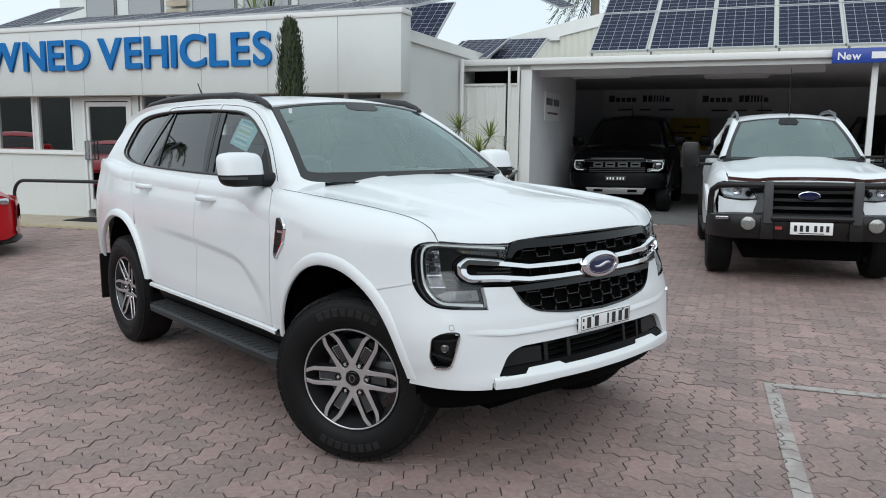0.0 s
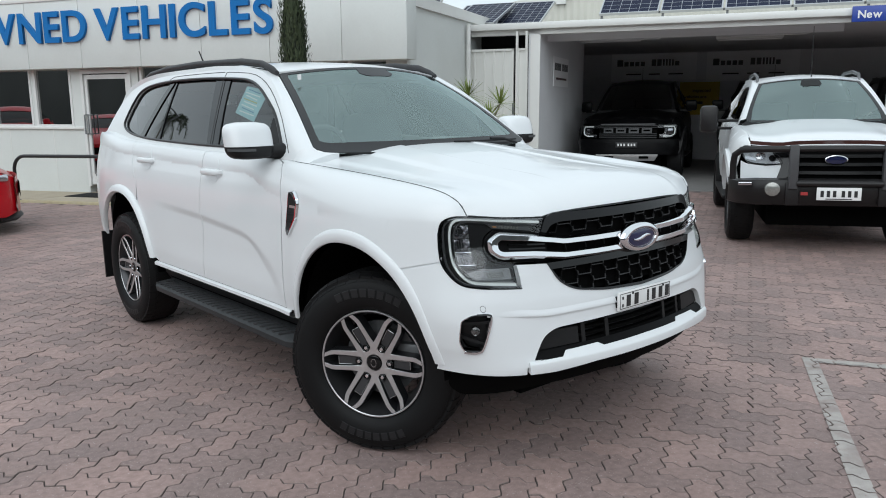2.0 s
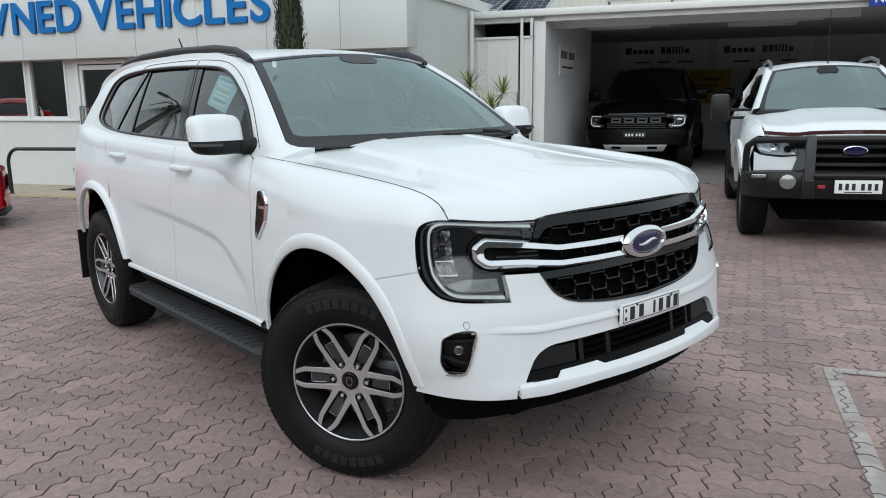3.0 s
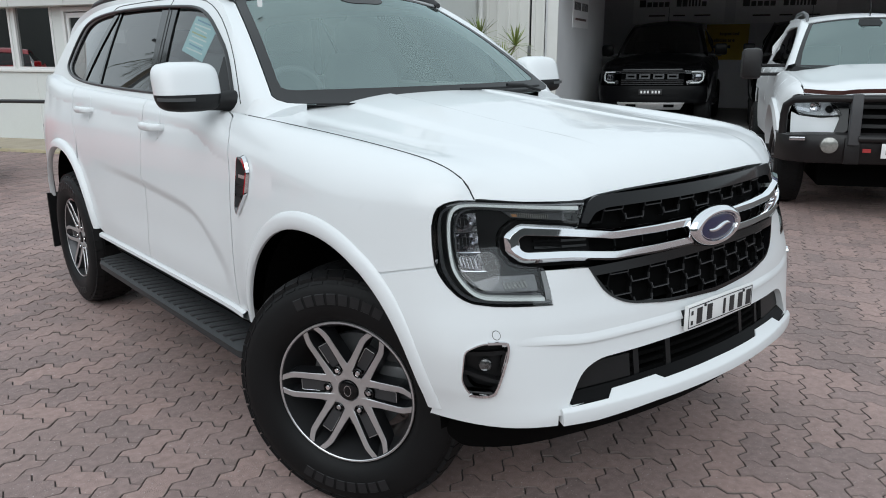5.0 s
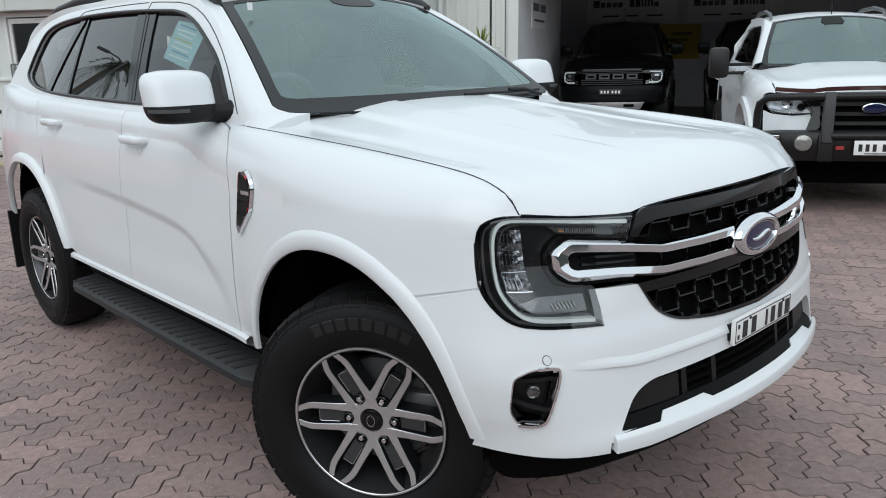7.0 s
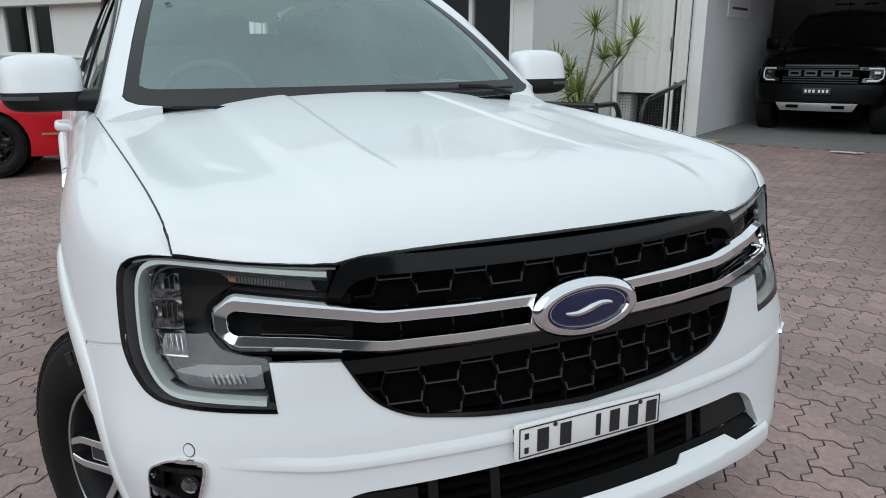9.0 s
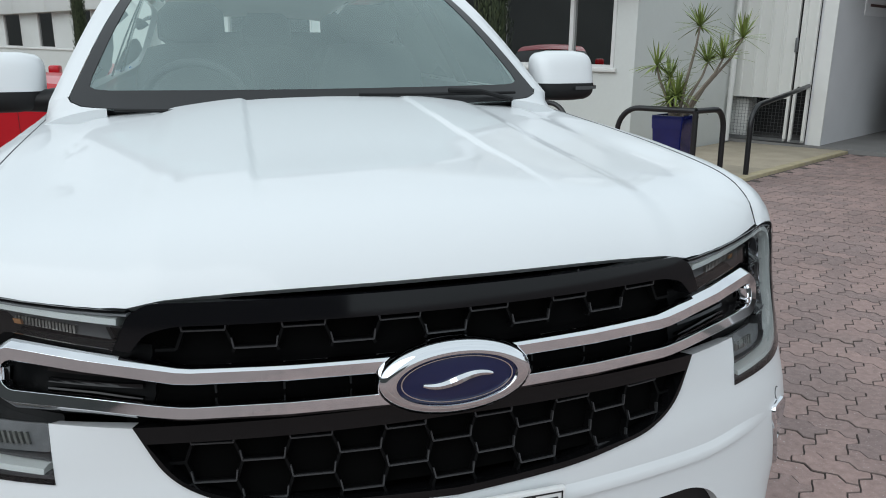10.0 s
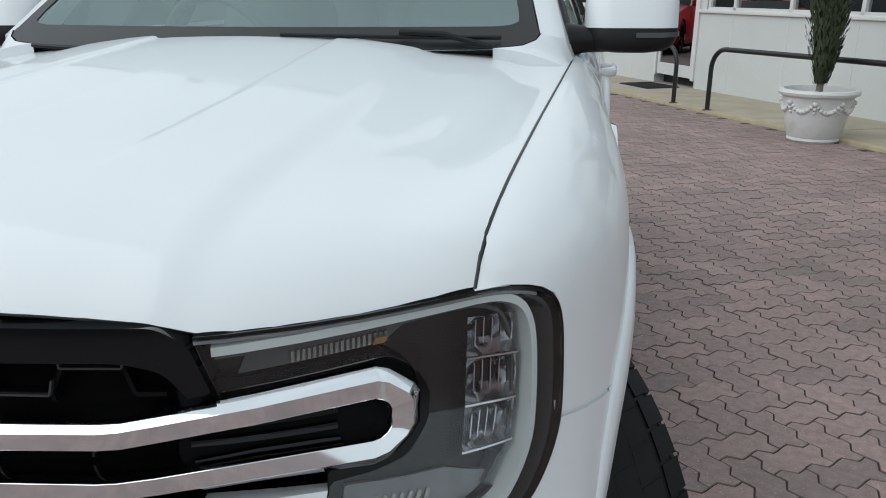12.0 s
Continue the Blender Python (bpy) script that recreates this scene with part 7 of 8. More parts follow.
coupe(pose(-1.47, 9.22, 0, 0, 0, 82) @ Matrix.Diagonal((1.12, 1.12, 1.12, 1)))
coupe(pose(-6.2, 15.0, 0, 0, 0, 78) @ Matrix.Diagonal((1.08, 1.08, 1.12, 1)))
coupe(pose(-5.6, 17.6, 0, 0, 0, 78) @ Matrix.Diagonal((1.04, 0.95, 1.32, 1)))

# ---- rails, pots, plants, fence, signs ----
def arc_pts(c, r, a0, a1, axis_u, axis_z, n=8):
    return [Vector(c) + axis_u * (r * math.cos(radians(a0 + (a1 - a0) * k / n))) + axis_z * (r * math.sin(radians(a0 + (a1 - a0) * k / n))) for k in range(n + 1)]


UX, UY, UZ = Vector((1, 0, 0)), Vector((0, 1, 0)), Vector((0, 0, 1))


def hoop(p, q, h=0.80, r=0.26, ends=(True, True)):
    """A black bent-tube guard rail from p to q on the ground."""
    p, q = Vector((*p, 0)), Vector((*q, 0))
    d = (q - p).normalized()
    pts = []
    if ends[0]:
        pts += [p, p + UZ * (h - r)] + arc_pts(p + d * r + UZ * (h - r), r, 180, 90, d, UZ)[1:]
    else:
        pts += [p + UZ * h]
    if ends[1]:
        pts += arc_pts(q - d * r + UZ * (h - r), r, 90, 0, d, UZ) + [q]
    else:
        pts += [q + UZ * h]
    rail = thing("guard_rail", "black painted bent steel tube guard rail on the footpath edge", "rail", GRD, "guard rails")
    bm = bmesh.new()
    tube(bm, pts, 0.03, 12)
    part("rail_tube", bm, RAILBLK, rail, smooth=60)
    for e, on_ in ((p, ends[0]), (q, ends[1])):
        if on_:
            bm = bmesh.new()
            revolve(bm, [(0.031, 0.012), (0.055, 0.010), (0.06, 0.0)], "z", 16, at=e + UZ * 0.03)
            part("foot_collar", bm, RAILBLK, rail, smooth=40)
    return rail


hoop((-10.89, 6.25), (-7.85, 6.25))
hoop((-7.07, 6.25), (-3.96, 6.25))
lr = hoop((-3.27, 6.25), (-2.36, 6.25), ends=(True, False))
bm = bmesh.new()
tube(bm, [Vector((-2.36, 6.25, 0)), Vector((-2.36, 6.25, 0.80))], 0.03, 12)
part("rail_post", bm, RAILBLK, lr, smooth=60)
bm = bmesh.new()
tube(bm, [Vector((-2.36, 6.25, 0.8)), Vector((-2.32, 6.55, 0.8))] + arc_pts((-2.31, 6.57, 0.58), 0.22, 90, 0, UY, UZ) + [Vector((-2.31, 6.79, 0))], 0.03, 12)
part("rail_tube", bm, RAILBLK, lr, smooth=60)
r4 = thing("guard_rail", "black painted bent steel tube guard rail ending at the garage post", "rail", GRD, "guard rails")
bm = bmesh.new()
tube(bm, [Vector((-2.28, 7.39, 0)), Vector((-2.28, 7.39, 0.56))] + arc_pts((-2.28, 7.64, 0.56), 0.25, 180, 90, UY, UZ)[1:] + [Vector((-2.50, 9.0, 0.865)), Vector((-2.80, 10.40, 0.90))], 0.03, 12)
part("rail_tube", bm, RAILBLK, r4, smooth=60)

pot = thing("planter_pot", "tall square cobalt blue glazed pot on the footpath", "pot", GRD @ Matrix.Translation((-2.72, 6.50, 0.03)) @ Matrix.Diagonal((0.88, 0.88, 1.0, 1)))
rows = []
for z, w in ((0.0, 0.165), (0.55, 0.195), (0.56, 0.201), (0.68, 0.207), (0.70, 0.203), (0.70, 0.172), (0.62, 0.165)):
    rows.append([Vector((a * w, b * w, z)) for a, b in ((-1, -0.94), (-0.94, -1), (0.94, -1), (1, -0.94), (1, 0.94), (0.94, 1), (-0.94, 1), (-1, 0.94))])
loft("pot_wall", rows, POTBLUE, pot, closed=True, smooth=30)
boxpart("pot_base", (-0.15, 0.15, -0.15, 0.15, 0.0, 0.02), POTBLUE, pot)
boxpart("soil", (-0.168, 0.168, -0.168, 0.168, 0.55, 0.63), SOIL, pot)

rng = random.Random(5)


def tuft(bm, c, n, ln, tilt=(10, 115)):
    """A head of narrow arching leaves."""
    for k in range(n):
        az, el = rng.uniform(0, 2 * math.pi), radians(90 - rng.uniform(*tilt))
        L, w = ln * rng.uniform(0.7, 1.05), 0.011 * rng.uniform(0.8, 1.2)
        d = Vector((math.cos(az) * math.cos(el), math.sin(az) * math.cos(el), math.sin(el)))
        sdir = d.cross(UZ).normalized() if abs(d.z) < 0.99 else UX
        prev = None
        for i in range(5):
            t = i / 4
            p = Vector(c) + d * (L * t) - UZ * (0.22 * L * t * t * (1 - abs(d.z)))
            ww = w * (0.75 + 0.6 * t) * (1 - t ** 2.2) + 0.0006
            cur = (bm.verts.new(p - sdir * ww), bm.verts.new(p + UZ * 0.003), bm.verts.new(p + sdir * ww))
            if prev:
                bm.faces.new((prev[0], prev[1], cur[1], cur[0]))
                bm.faces.new((prev[1], prev[2], cur[2], cur[1]))
            prev = cur


yucca = thing("potted_yucca", "spiky branching yucca plant growing from a blue pot", "plant", GRD @ Matrix.Translation((-2.72, 6.50, 0.66)))
heads = [(-0.23, -0.05, 0.58), (0.18, 0.05, 0.98), (0.62, 0.1, 0.86), (0.52, -0.08, 0.66), (-0.12, 0.05, 0.45), (0.05, -0.1, 0.28), (0.28, 0.08, 0.62), (0.0, 0.1, 0.20), (-0.06, -0.05, 0.22)]
for hx, hy, hz in heads:
    bm = bmesh.new()
    tube(bm, [(0.25 * hx * 0.3, 0.2 * hy, -0.05), (hx * 0.45, hy * 0.5, hz * 0.42), (hx * 0.85, hy * 0.9, hz * 0.78), (hx, hy, hz)], [0.022, 0.017, 0.013, 0.010], 8)
    part("stem", bm, BARK, yucca, smooth=50)
    bm = bmesh.new()
    tuft(bm, (hx, hy, hz), 42, 0.30)
    part("leaf_head", bm, YUCCA, yucca)

wpot = thing("planter_pot", "round white cast pot with raised garlands on the paving", "pot", GRD @ Matrix.Translation((-4.94, 6.03, 0.0)))
bm = bmesh.new()
revolve(bm, [(0.001, 0.0), (0.235, 0.0), (0.25, 0.02), (0.245, 0.045), (0.255, 0.06), (0.30, 0.26), (0.325, 0.40), (0.335, 0.45), (0.375, 0.47), (0.385, 0.495), (0.375, 0.52), (0.335, 0.525), (0.32, 0.50), (0.30, 0.42)], "z", 48)
part("pot_wall", bm, POTWHITE, wpot, smooth=40)
bm = bmesh.new()
revolve(bm, [(0.001, 0.455), (0.2, 0.46), (0.315, 0.45)], "z", 32)
part("soil", bm, SOIL, wpot, smooth=60)
for k in range(8):
    a0 = 2 * math.pi * k / 8
    bm = bmesh.new()
    for i in range(9):
        t = i / 8
        a = a0 + t * 2 * math.pi / 8
        z = 0.40 - 0.085 * math.sin(math.pi * t)
        r = 0.255 + (z - 0.06) * 0.21 + 0.004
        bmesh.ops.create_icosphere(bm, subdivisions=1, radius=0.019 + 0.010 * math.sin(math.pi * t), matrix=Matrix.Translation((r * math.cos(a), r * math.sin(a), z)))
    part("garland", bm, POTWHITE, wpot, smooth=80)
    bm = bmesh.new()
    for dz, rr in ((0.0, 0.03), (-0.05, 0.022), (-0.09, 0.016)):
        bmesh.ops.create_icosphere(bm, subdivisions=1, radius=rr, matrix=Matrix.Translation(((0.262 + (0.34 + dz) * 0.21) * math.cos(a0), (0.262 + (0.34 + dz) * 0.21) * math.sin(a0), 0.40 + dz)))
    part("garland_drop", bm, POTWHITE, wpot, smooth=80)

cyp = thing("pencil_cypress", "tall narrow dark green cypress in a white pot", "tree", GRD @ Matrix.Translation((-4.94, 6.03, 0.455)))
bm = bmesh.new()
tube(bm, [(0, 0, -0.02), (0.01, 0, 0.4), (0, 0.01, 1.4), (0, 0, 2.6)], [0.035, 0.03, 0.02, 0.008], 8)
part("trunk", bm, BARK, cyp, smooth=50)
bm = bmesh.new()
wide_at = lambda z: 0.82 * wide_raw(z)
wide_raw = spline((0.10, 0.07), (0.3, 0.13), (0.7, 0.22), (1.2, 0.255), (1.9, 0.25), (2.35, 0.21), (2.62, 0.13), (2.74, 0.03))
# solid core in darker foliage green: shade inside the crown, put into colour
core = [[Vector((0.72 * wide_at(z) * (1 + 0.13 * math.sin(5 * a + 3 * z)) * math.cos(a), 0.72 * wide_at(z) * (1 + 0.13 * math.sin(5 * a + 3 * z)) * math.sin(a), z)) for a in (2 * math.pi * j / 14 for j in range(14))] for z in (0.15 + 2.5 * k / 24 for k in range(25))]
loft("inner_foliage", core, mat("cypress_inner_shade", (0.02, 0.028, 0.013), 0.9, vary=0.4, scale=25, bump=0.8, bump_scale=60), cyp, closed=True, caps=True)
bm = bmesh.new()
for k in range(5200):
    z = rng.uniform(0.1, 2.72)
    a = rng.uniform(0, 2 * math.pi)
    lobes = 1 + 0.13 * math.sin(5 * a + 3 * z) + 0.10 * math.sin(3 * a - 7 * z)
    r = wide_at(z) * lobes * math.sqrt(rng.uniform(0.35, 1.0))
    p = Vector((r * math.cos(a), r * math.sin(a), z))
    out = Vector((math.cos(a), math.sin(a), 0))
    ln, wd = rng.uniform(0.05, 0.11), rng.uniform(0.008, 0.016)
    d = (UZ + out * rng.uniform(0.05, 0.45) + Vector((rng.uniform(-.2, .2), rng.uniform(-.2, .2), 0))).normalized()
    s = d.cross(out).normalized() * wd
    vs = [bm.verts.new(p), bm.verts.new(p + d * ln * 0.5 + s), bm.verts.new(p + d * ln), bm.verts.new(p + d * ln * 0.5 - s)]
    bm.faces.new(vs)
part("crown", bm, CYPRESS, cyp)

mat_ob = thing("door_mat", "black ribbed rubber door mat on the concrete", "mat", GRD @ Matrix.Translation((-10.0, 7.15, 0.03)))
boxpart("mat_base", (-0.45, 0.45, -0.3, 0.3, 0.0, 0.012), MATBLK, mat_ob, bev=0.004)
for k in range(14):
    boxpart("mat_rib", (-0.43, 0.43, -0.28 + 0.042 * k, -0.26 + 0.042 * k, 0.012, 0.018), MATBLK, mat_ob)

# sheet fence and mesh beneath it
FN = 10.44
fence = thing("sheet_fence", "white ribbed steel sheet fence and gate over a grey mesh skirt", "fence", BLD)


def sheet(u0, u1, z0, z1, name):
    rows = []
    u, k = u0, 0
    xs = []
    while u < u1:
        xs += [(u, 0.0), (u + 0.012, 0.022), (u + 0.035, 0.022), (u + 0.047, 0.0)]
        u += 0.19
    xs = [x for x in xs if x[0] < u1] + [(u1, 0.0)]
    rows = [[Vector((a, FN - b, z)) for a, b in xs] for z in (z0, z1)]
    loft(name, rows, FENCEWHITE, fence, smooth=0)
    loft(name + "_back", [[Vector((u0, FN + 0.012, z)), Vector((u1, FN + 0.012, z))] for z in (z0, z1)], FENCEWHITE, fence)


sheet(-4.42, -3.10, 0.66, 2.46, "gate_sheet")
sheet(-3.00, -2.80, 0.84, 2.46, "fixed_sheet")
for d in ((-4.44, -3.06, FN - 0.03, FN + 0.02, 2.46, 2.50), (-4.46, -4.42, FN - 0.03, FN + 0.02, 0.05, 2.50), (-3.10, -3.06, FN - 0.03, FN + 0.02, 0.05, 2.50), (-3.02, -2.98, FN - 0.03, FN + 0.02, 0.05, 2.80), (-2.84, -2.80, FN - 0.03, FN + 0.02, 0.05, 2.80), (-3.0, -2.8, FN - 0.03, FN + 0.02, 2.46, 2.50), (-4.44, -3.06, FN - 0.03, FN + 0.02, 0.04, 0.08), (-3.0, -2.8, FN - 0.03, FN + 0.02, 0.04, 0.08), (-4.60, -4.50, FN - 0.05, FN + 0.05, -0.2, 2.80)):
    bpart("fence_frame", d, FENCEWHITE if d[4] > 1 or d[5] > 1 else MESHGREY, fence)
for a, b, zt in ((-4.42, -3.10, 0.66), (-2.98, -2.84, 0.84)):
    bm = bmesh.new()
    n = int((b - a) / 0.05)
    for k in range(n + 1):
        u = a + (b - a) * k / n
        tube(bm, [(u, FN, 0.08), (u, FN, zt)], 0.0025, 4, caps=False)
    for k in range(int((zt - 0.08) / 0.05)):
        z = 0.08 + 0.05 * (k + 0.5)
        tube(bm, [(a, FN, z), (b, FN, z)], 0.0025, 4, caps=False)
    tagged(part("wire_mesh", bm, MESHGREY, fence), kind="stuff")
boxpart("latch", (-3.07, -3.03, FN - 0.06, FN - 0.03, 1.32, 1.52), MESHGREY, fence, "galvanised gate latch", 0.006)
acu = thing("air_conditioner", "beige outdoor air conditioning unit behind the mesh", "air conditioner", BLD)
boxpart("case", (-4.35, -3.75, 10.62, 10.92, 0.06, 0.62), TRIMWHITE, acu, bev=0.01)
for k in range(8):
    boxpart("louvre", (-4.32, -3.95, 10.612, 10.62, 0.12 + k * 0.055, 0.15 + k * 0.055), DARKGREY, acu)
# near-black sheet that paints the shade behind the mesh
bpart("yard_back_wall", (-4.6, -2.75, 11.6, 11.7, -0.3, 2.9), UNLITSHADE, fence)
dp = thing("downpipe", "white round downpipe on the showroom side wall", "pipe", BLD)
bm = bmesh.new()
tube(bm, [(-3.88, 10.25, 0.0), (-3.88, 10.25, 2.95)], 0.04, 12)
part("pipe", bm, TRIMWHITE, dp, smooth=60)

# signs
sgn = thing("street_sign", "blue sign board with white lettering on the garage beam", "sign", BLD)
boxpart("board", (2.42, 5.0, GV - 0.18, GV - 0.13, 2.73, 2.965), SIGNNAVY, sgn, bev=0.004)
letters("New", 0.165, 0.006, SIGNWHITE, sgn, pose(2.50, GV - 0.184, 2.785, 90, 0, 0), "sign_letter", 0.6)
for u0, u1 in ((2.98, 3.42), (3.52, 4.3), (4.38, 4.9)):
    boxpart("sign_bar", (u0, u1, GV - 0.186, GV - 0.18, 2.795, 2.90), SIGNWHITE, sgn)


BANNERINK = mat("banner_ink", (0.10, 0.10, 0.105), 0.7, vary=0.1)


def banner(u, z, w, h):
    b = thing("wall_banner", "pale banner with dark bars of unreadable lettering on the garage wall", "banner", BLD, "garage banners")
    boxpart("board", (u, u + w, GB - 0.03, GB - 0.012, z, z + h), SIGNGREY, b)
    for a, tall in zip((0.07, 0.155, 0.22, 0.285, 0.35, 0.48, 0.545, 0.61, 0.645, 0.68, 0.715, 0.75), (1, 0, 0, 0, 0, 1, 1, 1, 1, 1, 1, 0)):
        wide = 0.07 if a < 0.1 else 0.02 if 0.6 < a < 0.74 else 0.05
        boxpart("banner_bar", (u + w * a, u + w * (a + wide), GB - 0.036, GB - 0.03, z + h * 0.52, z + h * (0.74 if tall else 0.67)), BANNERINK, b)
    for a, c in ((0.18, 0.36), (0.45, 0.58), (0.68, 0.85)):
        boxpart("banner_bar", (u + w * a, u + w * c, GB - 0.034, GB - 0.03, z + h * 0.22, z + h * 0.26), DARKGREY, b)


banner(-2.6, 2.12, 2.25, 0.78)
banner(-0.1, 2.10, 2.25, 0.78)
b2 = thing("wall_banner", "narrow banner with bars of unreadable lettering on the garage side wall", "banner", BLD)
boxpart("board", (-2.598, -2.585, 11.6, 12.9, 1.85, 2.42), SIGNGREY, b2)
for a, c in ((11.68, 11.8), (11.83, 11.9), (11.93, 12.0), (12.03, 12.1), (12.13, 12.2), (12.32, 12.4), (12.43, 12.5), (12.53, 12.57), (12.6, 12.64), (12.67, 12.72), (12.75, 12.82)):
    boxpart("banner_bar", (-2.585, -2.58, a, c, 2.16, 2.30), BANNERINK, b2)
boxpart("banner_bar", (-2.585, -2.58, 11.8, 12.7, 1.98, 2.02), MAROON, b2)
ys = thing("yellow_notice", "yellow notice board with dark text on the garage wall", "sign", BLD)
boxpart("board", (-0.75, 0.26, GB - 0.03, GB - 0.012, 1.22, 2.08), SIGNYELLOW, ys)
letters("inspected", 0.115, 0.004, INKBLK, ys, pose(-0.42, GB - 0.034, 1.82, 90, 0, 0), "notice_letter", 0.6)
letters("vehicles are", 0.115, 0.004, INKBLK, ys, pose(-0.62, GB - 0.034, 1.66, 90, 0, 0), "notice_letter", 0.6)
for z, w in ((1.50, 0.45),):
    boxpart("notice_bar", (-0.6, -0.6 + w, GB - 0.034, GB - 0.03, z, z + 0.07), INKBLK, ys)
for u in (-2.2, 0.55):
    fl = thing("strip_light", "unlit fluorescent strip light under the garage ceiling", "lamp", BLD, "strip lights")
    boxpart("batten", (u, u + 1.5, 13.0, 13.12, 2.82, 2.86), TRIMWHITE, fl, bev=0.006)
    bm = bmesh.new()
    tube(bm, [(u + 0.05, 13.06, 2.80), (u + 1.45, 13.06, 2.80)], 0.014, 8)
    part("tube", bm, SIGNWHITE, fl, smooth=60)
litter = thing("paper_scrap", "crumpled white scrap on the paving by the garage", "litter", GRD @ Matrix.Translation((-0.35, 9.95, 0.012)))
bm = bmesh.new()
bmesh.ops.create_grid(bm, x_segments=8, y_segments=4, size=0.5, matrix=Matrix.Diagonal((0.42, 0.12, 1, 1)))
for v in bm.verts:
    v.co.z = 0.012 + 0.012 * noise.noise(v.co * 14)
part("paper", bm, SIGNWHITE, litter, smooth=30)

# ---- roofs ----
def solar(m, w=1.0, h=1.65, nx=6, ny=10, group="solar panels"):
    s = thing("solar_panel", "dark blue solar panel in a silver frame, tilted on the roof", "solar panel", m, group)
    boxpart("cell_sheet", (0.02, w - 0.02, 0.02, h - 0.02, -0.03, 0.0), SOLAR, s)
    for d in ((0, w, 0, 0.025, -0.04, 0.006), (0, w, h - 0.025, h, -0.04, 0.006), (0, 0.025, 0.025, h - 0.025, -0.04, 0.006), (w - 0.025, w, 0.025, h - 0.025, -0.04, 0.006)):
        boxpart("frame", d, SOLARFRAME, s)
    bm = bmesh.new()
    for k in range(1, nx):
        x = w * k / nx
        box(bm, x - 0.003, x + 0.003, 0.03, h - 0.03, 0.0, 0.002)
    for k in range(1, ny):
        y = h * k / ny
        box(bm, 0.03, w - 0.03, y - 0.003, y + 0.003, 0.0, 0.0016)
    tagged(part("cell_line", bm, SOLARFRAME, s), kind="stuff")
    return s


first = solar(BLD @ Matrix.Translation((-1.72, 11.5, 3.16)) @ pose(0, 0, 0, 33, 0, 0), w=1.08)
for r in range(2):
    for k in range(8):
        if r or k:
            y, z = 1.69 * r * math.cos(radians(33)), 1.69 * r * math.sin(radians(33))
            copy_thing(first, BLD @ Matrix.Translation((-1.72 + 1.115 * k, 11.5 + y, 3.16 + z)) @ pose(0, 0, 0, 33, 0, 0))
rack = thing("panel_rack", "galvanised racking under the garage roof panels", "racking", BLD)
for k in range(9):
    boxpart("leg", (-1.7 + 1.115 * k, -1.66 + 1.115 * k, 11.55, 11.6, 2.9, 3.2), MESHGREY, rack)
bpart("rail", (-1.72, 7.2, 11.6, 11.64, 3.14, 3.18), MESHGREY, rack)
bpart("roof_sheet", (-4.6, 9, GV + 0.12, GB + 0.2, 2.9, 2.96), CORRUG, gar)
row = solar(BLD @ Matrix.Translation((-13.0, 7.62, 3.50)) @ pose(0, 0, 0, 22.5, 0, 0), w=0.98, h=1.65, group="showroom roof panels")
for k in range(1, 10):
    copy_thing(row, BLD @ Matrix.Translation((-13.0 + 0.925 * k, 7.62, 3.52)) @ pose(0, 0, 0, 14, 0, 0))
for u, v, z, t in ((-5.55, 10.4, 3.25, 38), (-4.75, 11.4, 3.08, 20), (-4.0, 11.9, 3.02, 24), (-5.05, 11.9, 3.02, 24)):
    copy_thing(row, BLD @ Matrix.Translation((u, v, z)) @ pose(0, 0, 0, t, 0, 0))
far = thing("warehouse", "cream corrugated warehouse gable behind the garage", "building", BLD)
xs = []
u = -7.5
while u < 9:
    xs += [(u, 0), (u + 0.05, 0.03), (u + 0.1, 0.03), (u + 0.15, 0)]
    u += 0.2
loft("wall", [[Vector((a, 20 - b, 2.5)) for a, b in xs], [Vector((a, 20 - b, 4.25 + 0.21 * (min(a, 2) + 6))) for a, b in xs]], CORRUG, far)
loft("barge_board", [[Vector((a, 19.93, 4.25 + 0.21 * (a + 6) + d)) for a in (-7.5, 2.0)] for d in (-0.05, 0.32)] + [[Vector((a, 24, 4.9 + 0.21 * (a + 6))) for a in (-7.5, 2.0)]], TRIMWHITE, far)
boxpart("vent_box", (-4.55, -4.25, 19.86, 19.97, 4.45, 4.57), TRIMWHITE, far)
tall = thing("upper_storey", "pale upper storey with dark sliding windows behind the roof panels", "building", BLD)
bpart("wall", (-16, -5.6, 12.2, 12.5, 3.2, 7.0), WALLWHITE, tall)
for a, b in ((-15.0, -14.1), (-13.6, -12.6), (-11.6, -10.4), (-10.1, -8.9), (-8.6, -7.2), (-7.0, -5.9)):
    win = part("window", bmesh.new(), ALUWHITE, tall)
    bpart("window_frame", (a - 0.05, b + 0.05, 12.16, 12.2, 3.9, 6.4), TRIMDARK, win)
    bpart("window_pane", (a, b, 12.14, 12.16, 3.95, 6.35), BUILDGLASS, win)
for k in range(7):
    bpart("louvre_slat", (-12.35, -11.75, 12.05, 12.12, 4.0 + 0.2 * k, 4.14 + 0.2 * k), CONCRETE, tall)
bpart("balcony_edge", (-16, -5.6, 11.6, 12.2, 3.9, 4.0), DARKGREY, tall)
y2 = thing("roof_yucca", "spiky plant on the upper balcony", "plant", BLD @ Matrix.Translation((-9.6, 11.8, 4.2)))
bm = bmesh.new()
tuft(bm, (0, 0, 0), 70, 0.75, (0, 95))
part("leaf_head", bm, YUCCA, y2)
palm = thing("palm_tree", "palm with drooping fronds behind the warehouse", "tree", BLD @ Matrix.Translation((-4.6, 27.0, 0)))
bm = bmesh.new()
tube(bm, [(0, 0, -0.6), (0.1, 0, 4), (0.05, 0, 7.4)], [0.22, 0.18, 0.16], 10)
part("trunk", bm, BARK, palm, smooth=50)
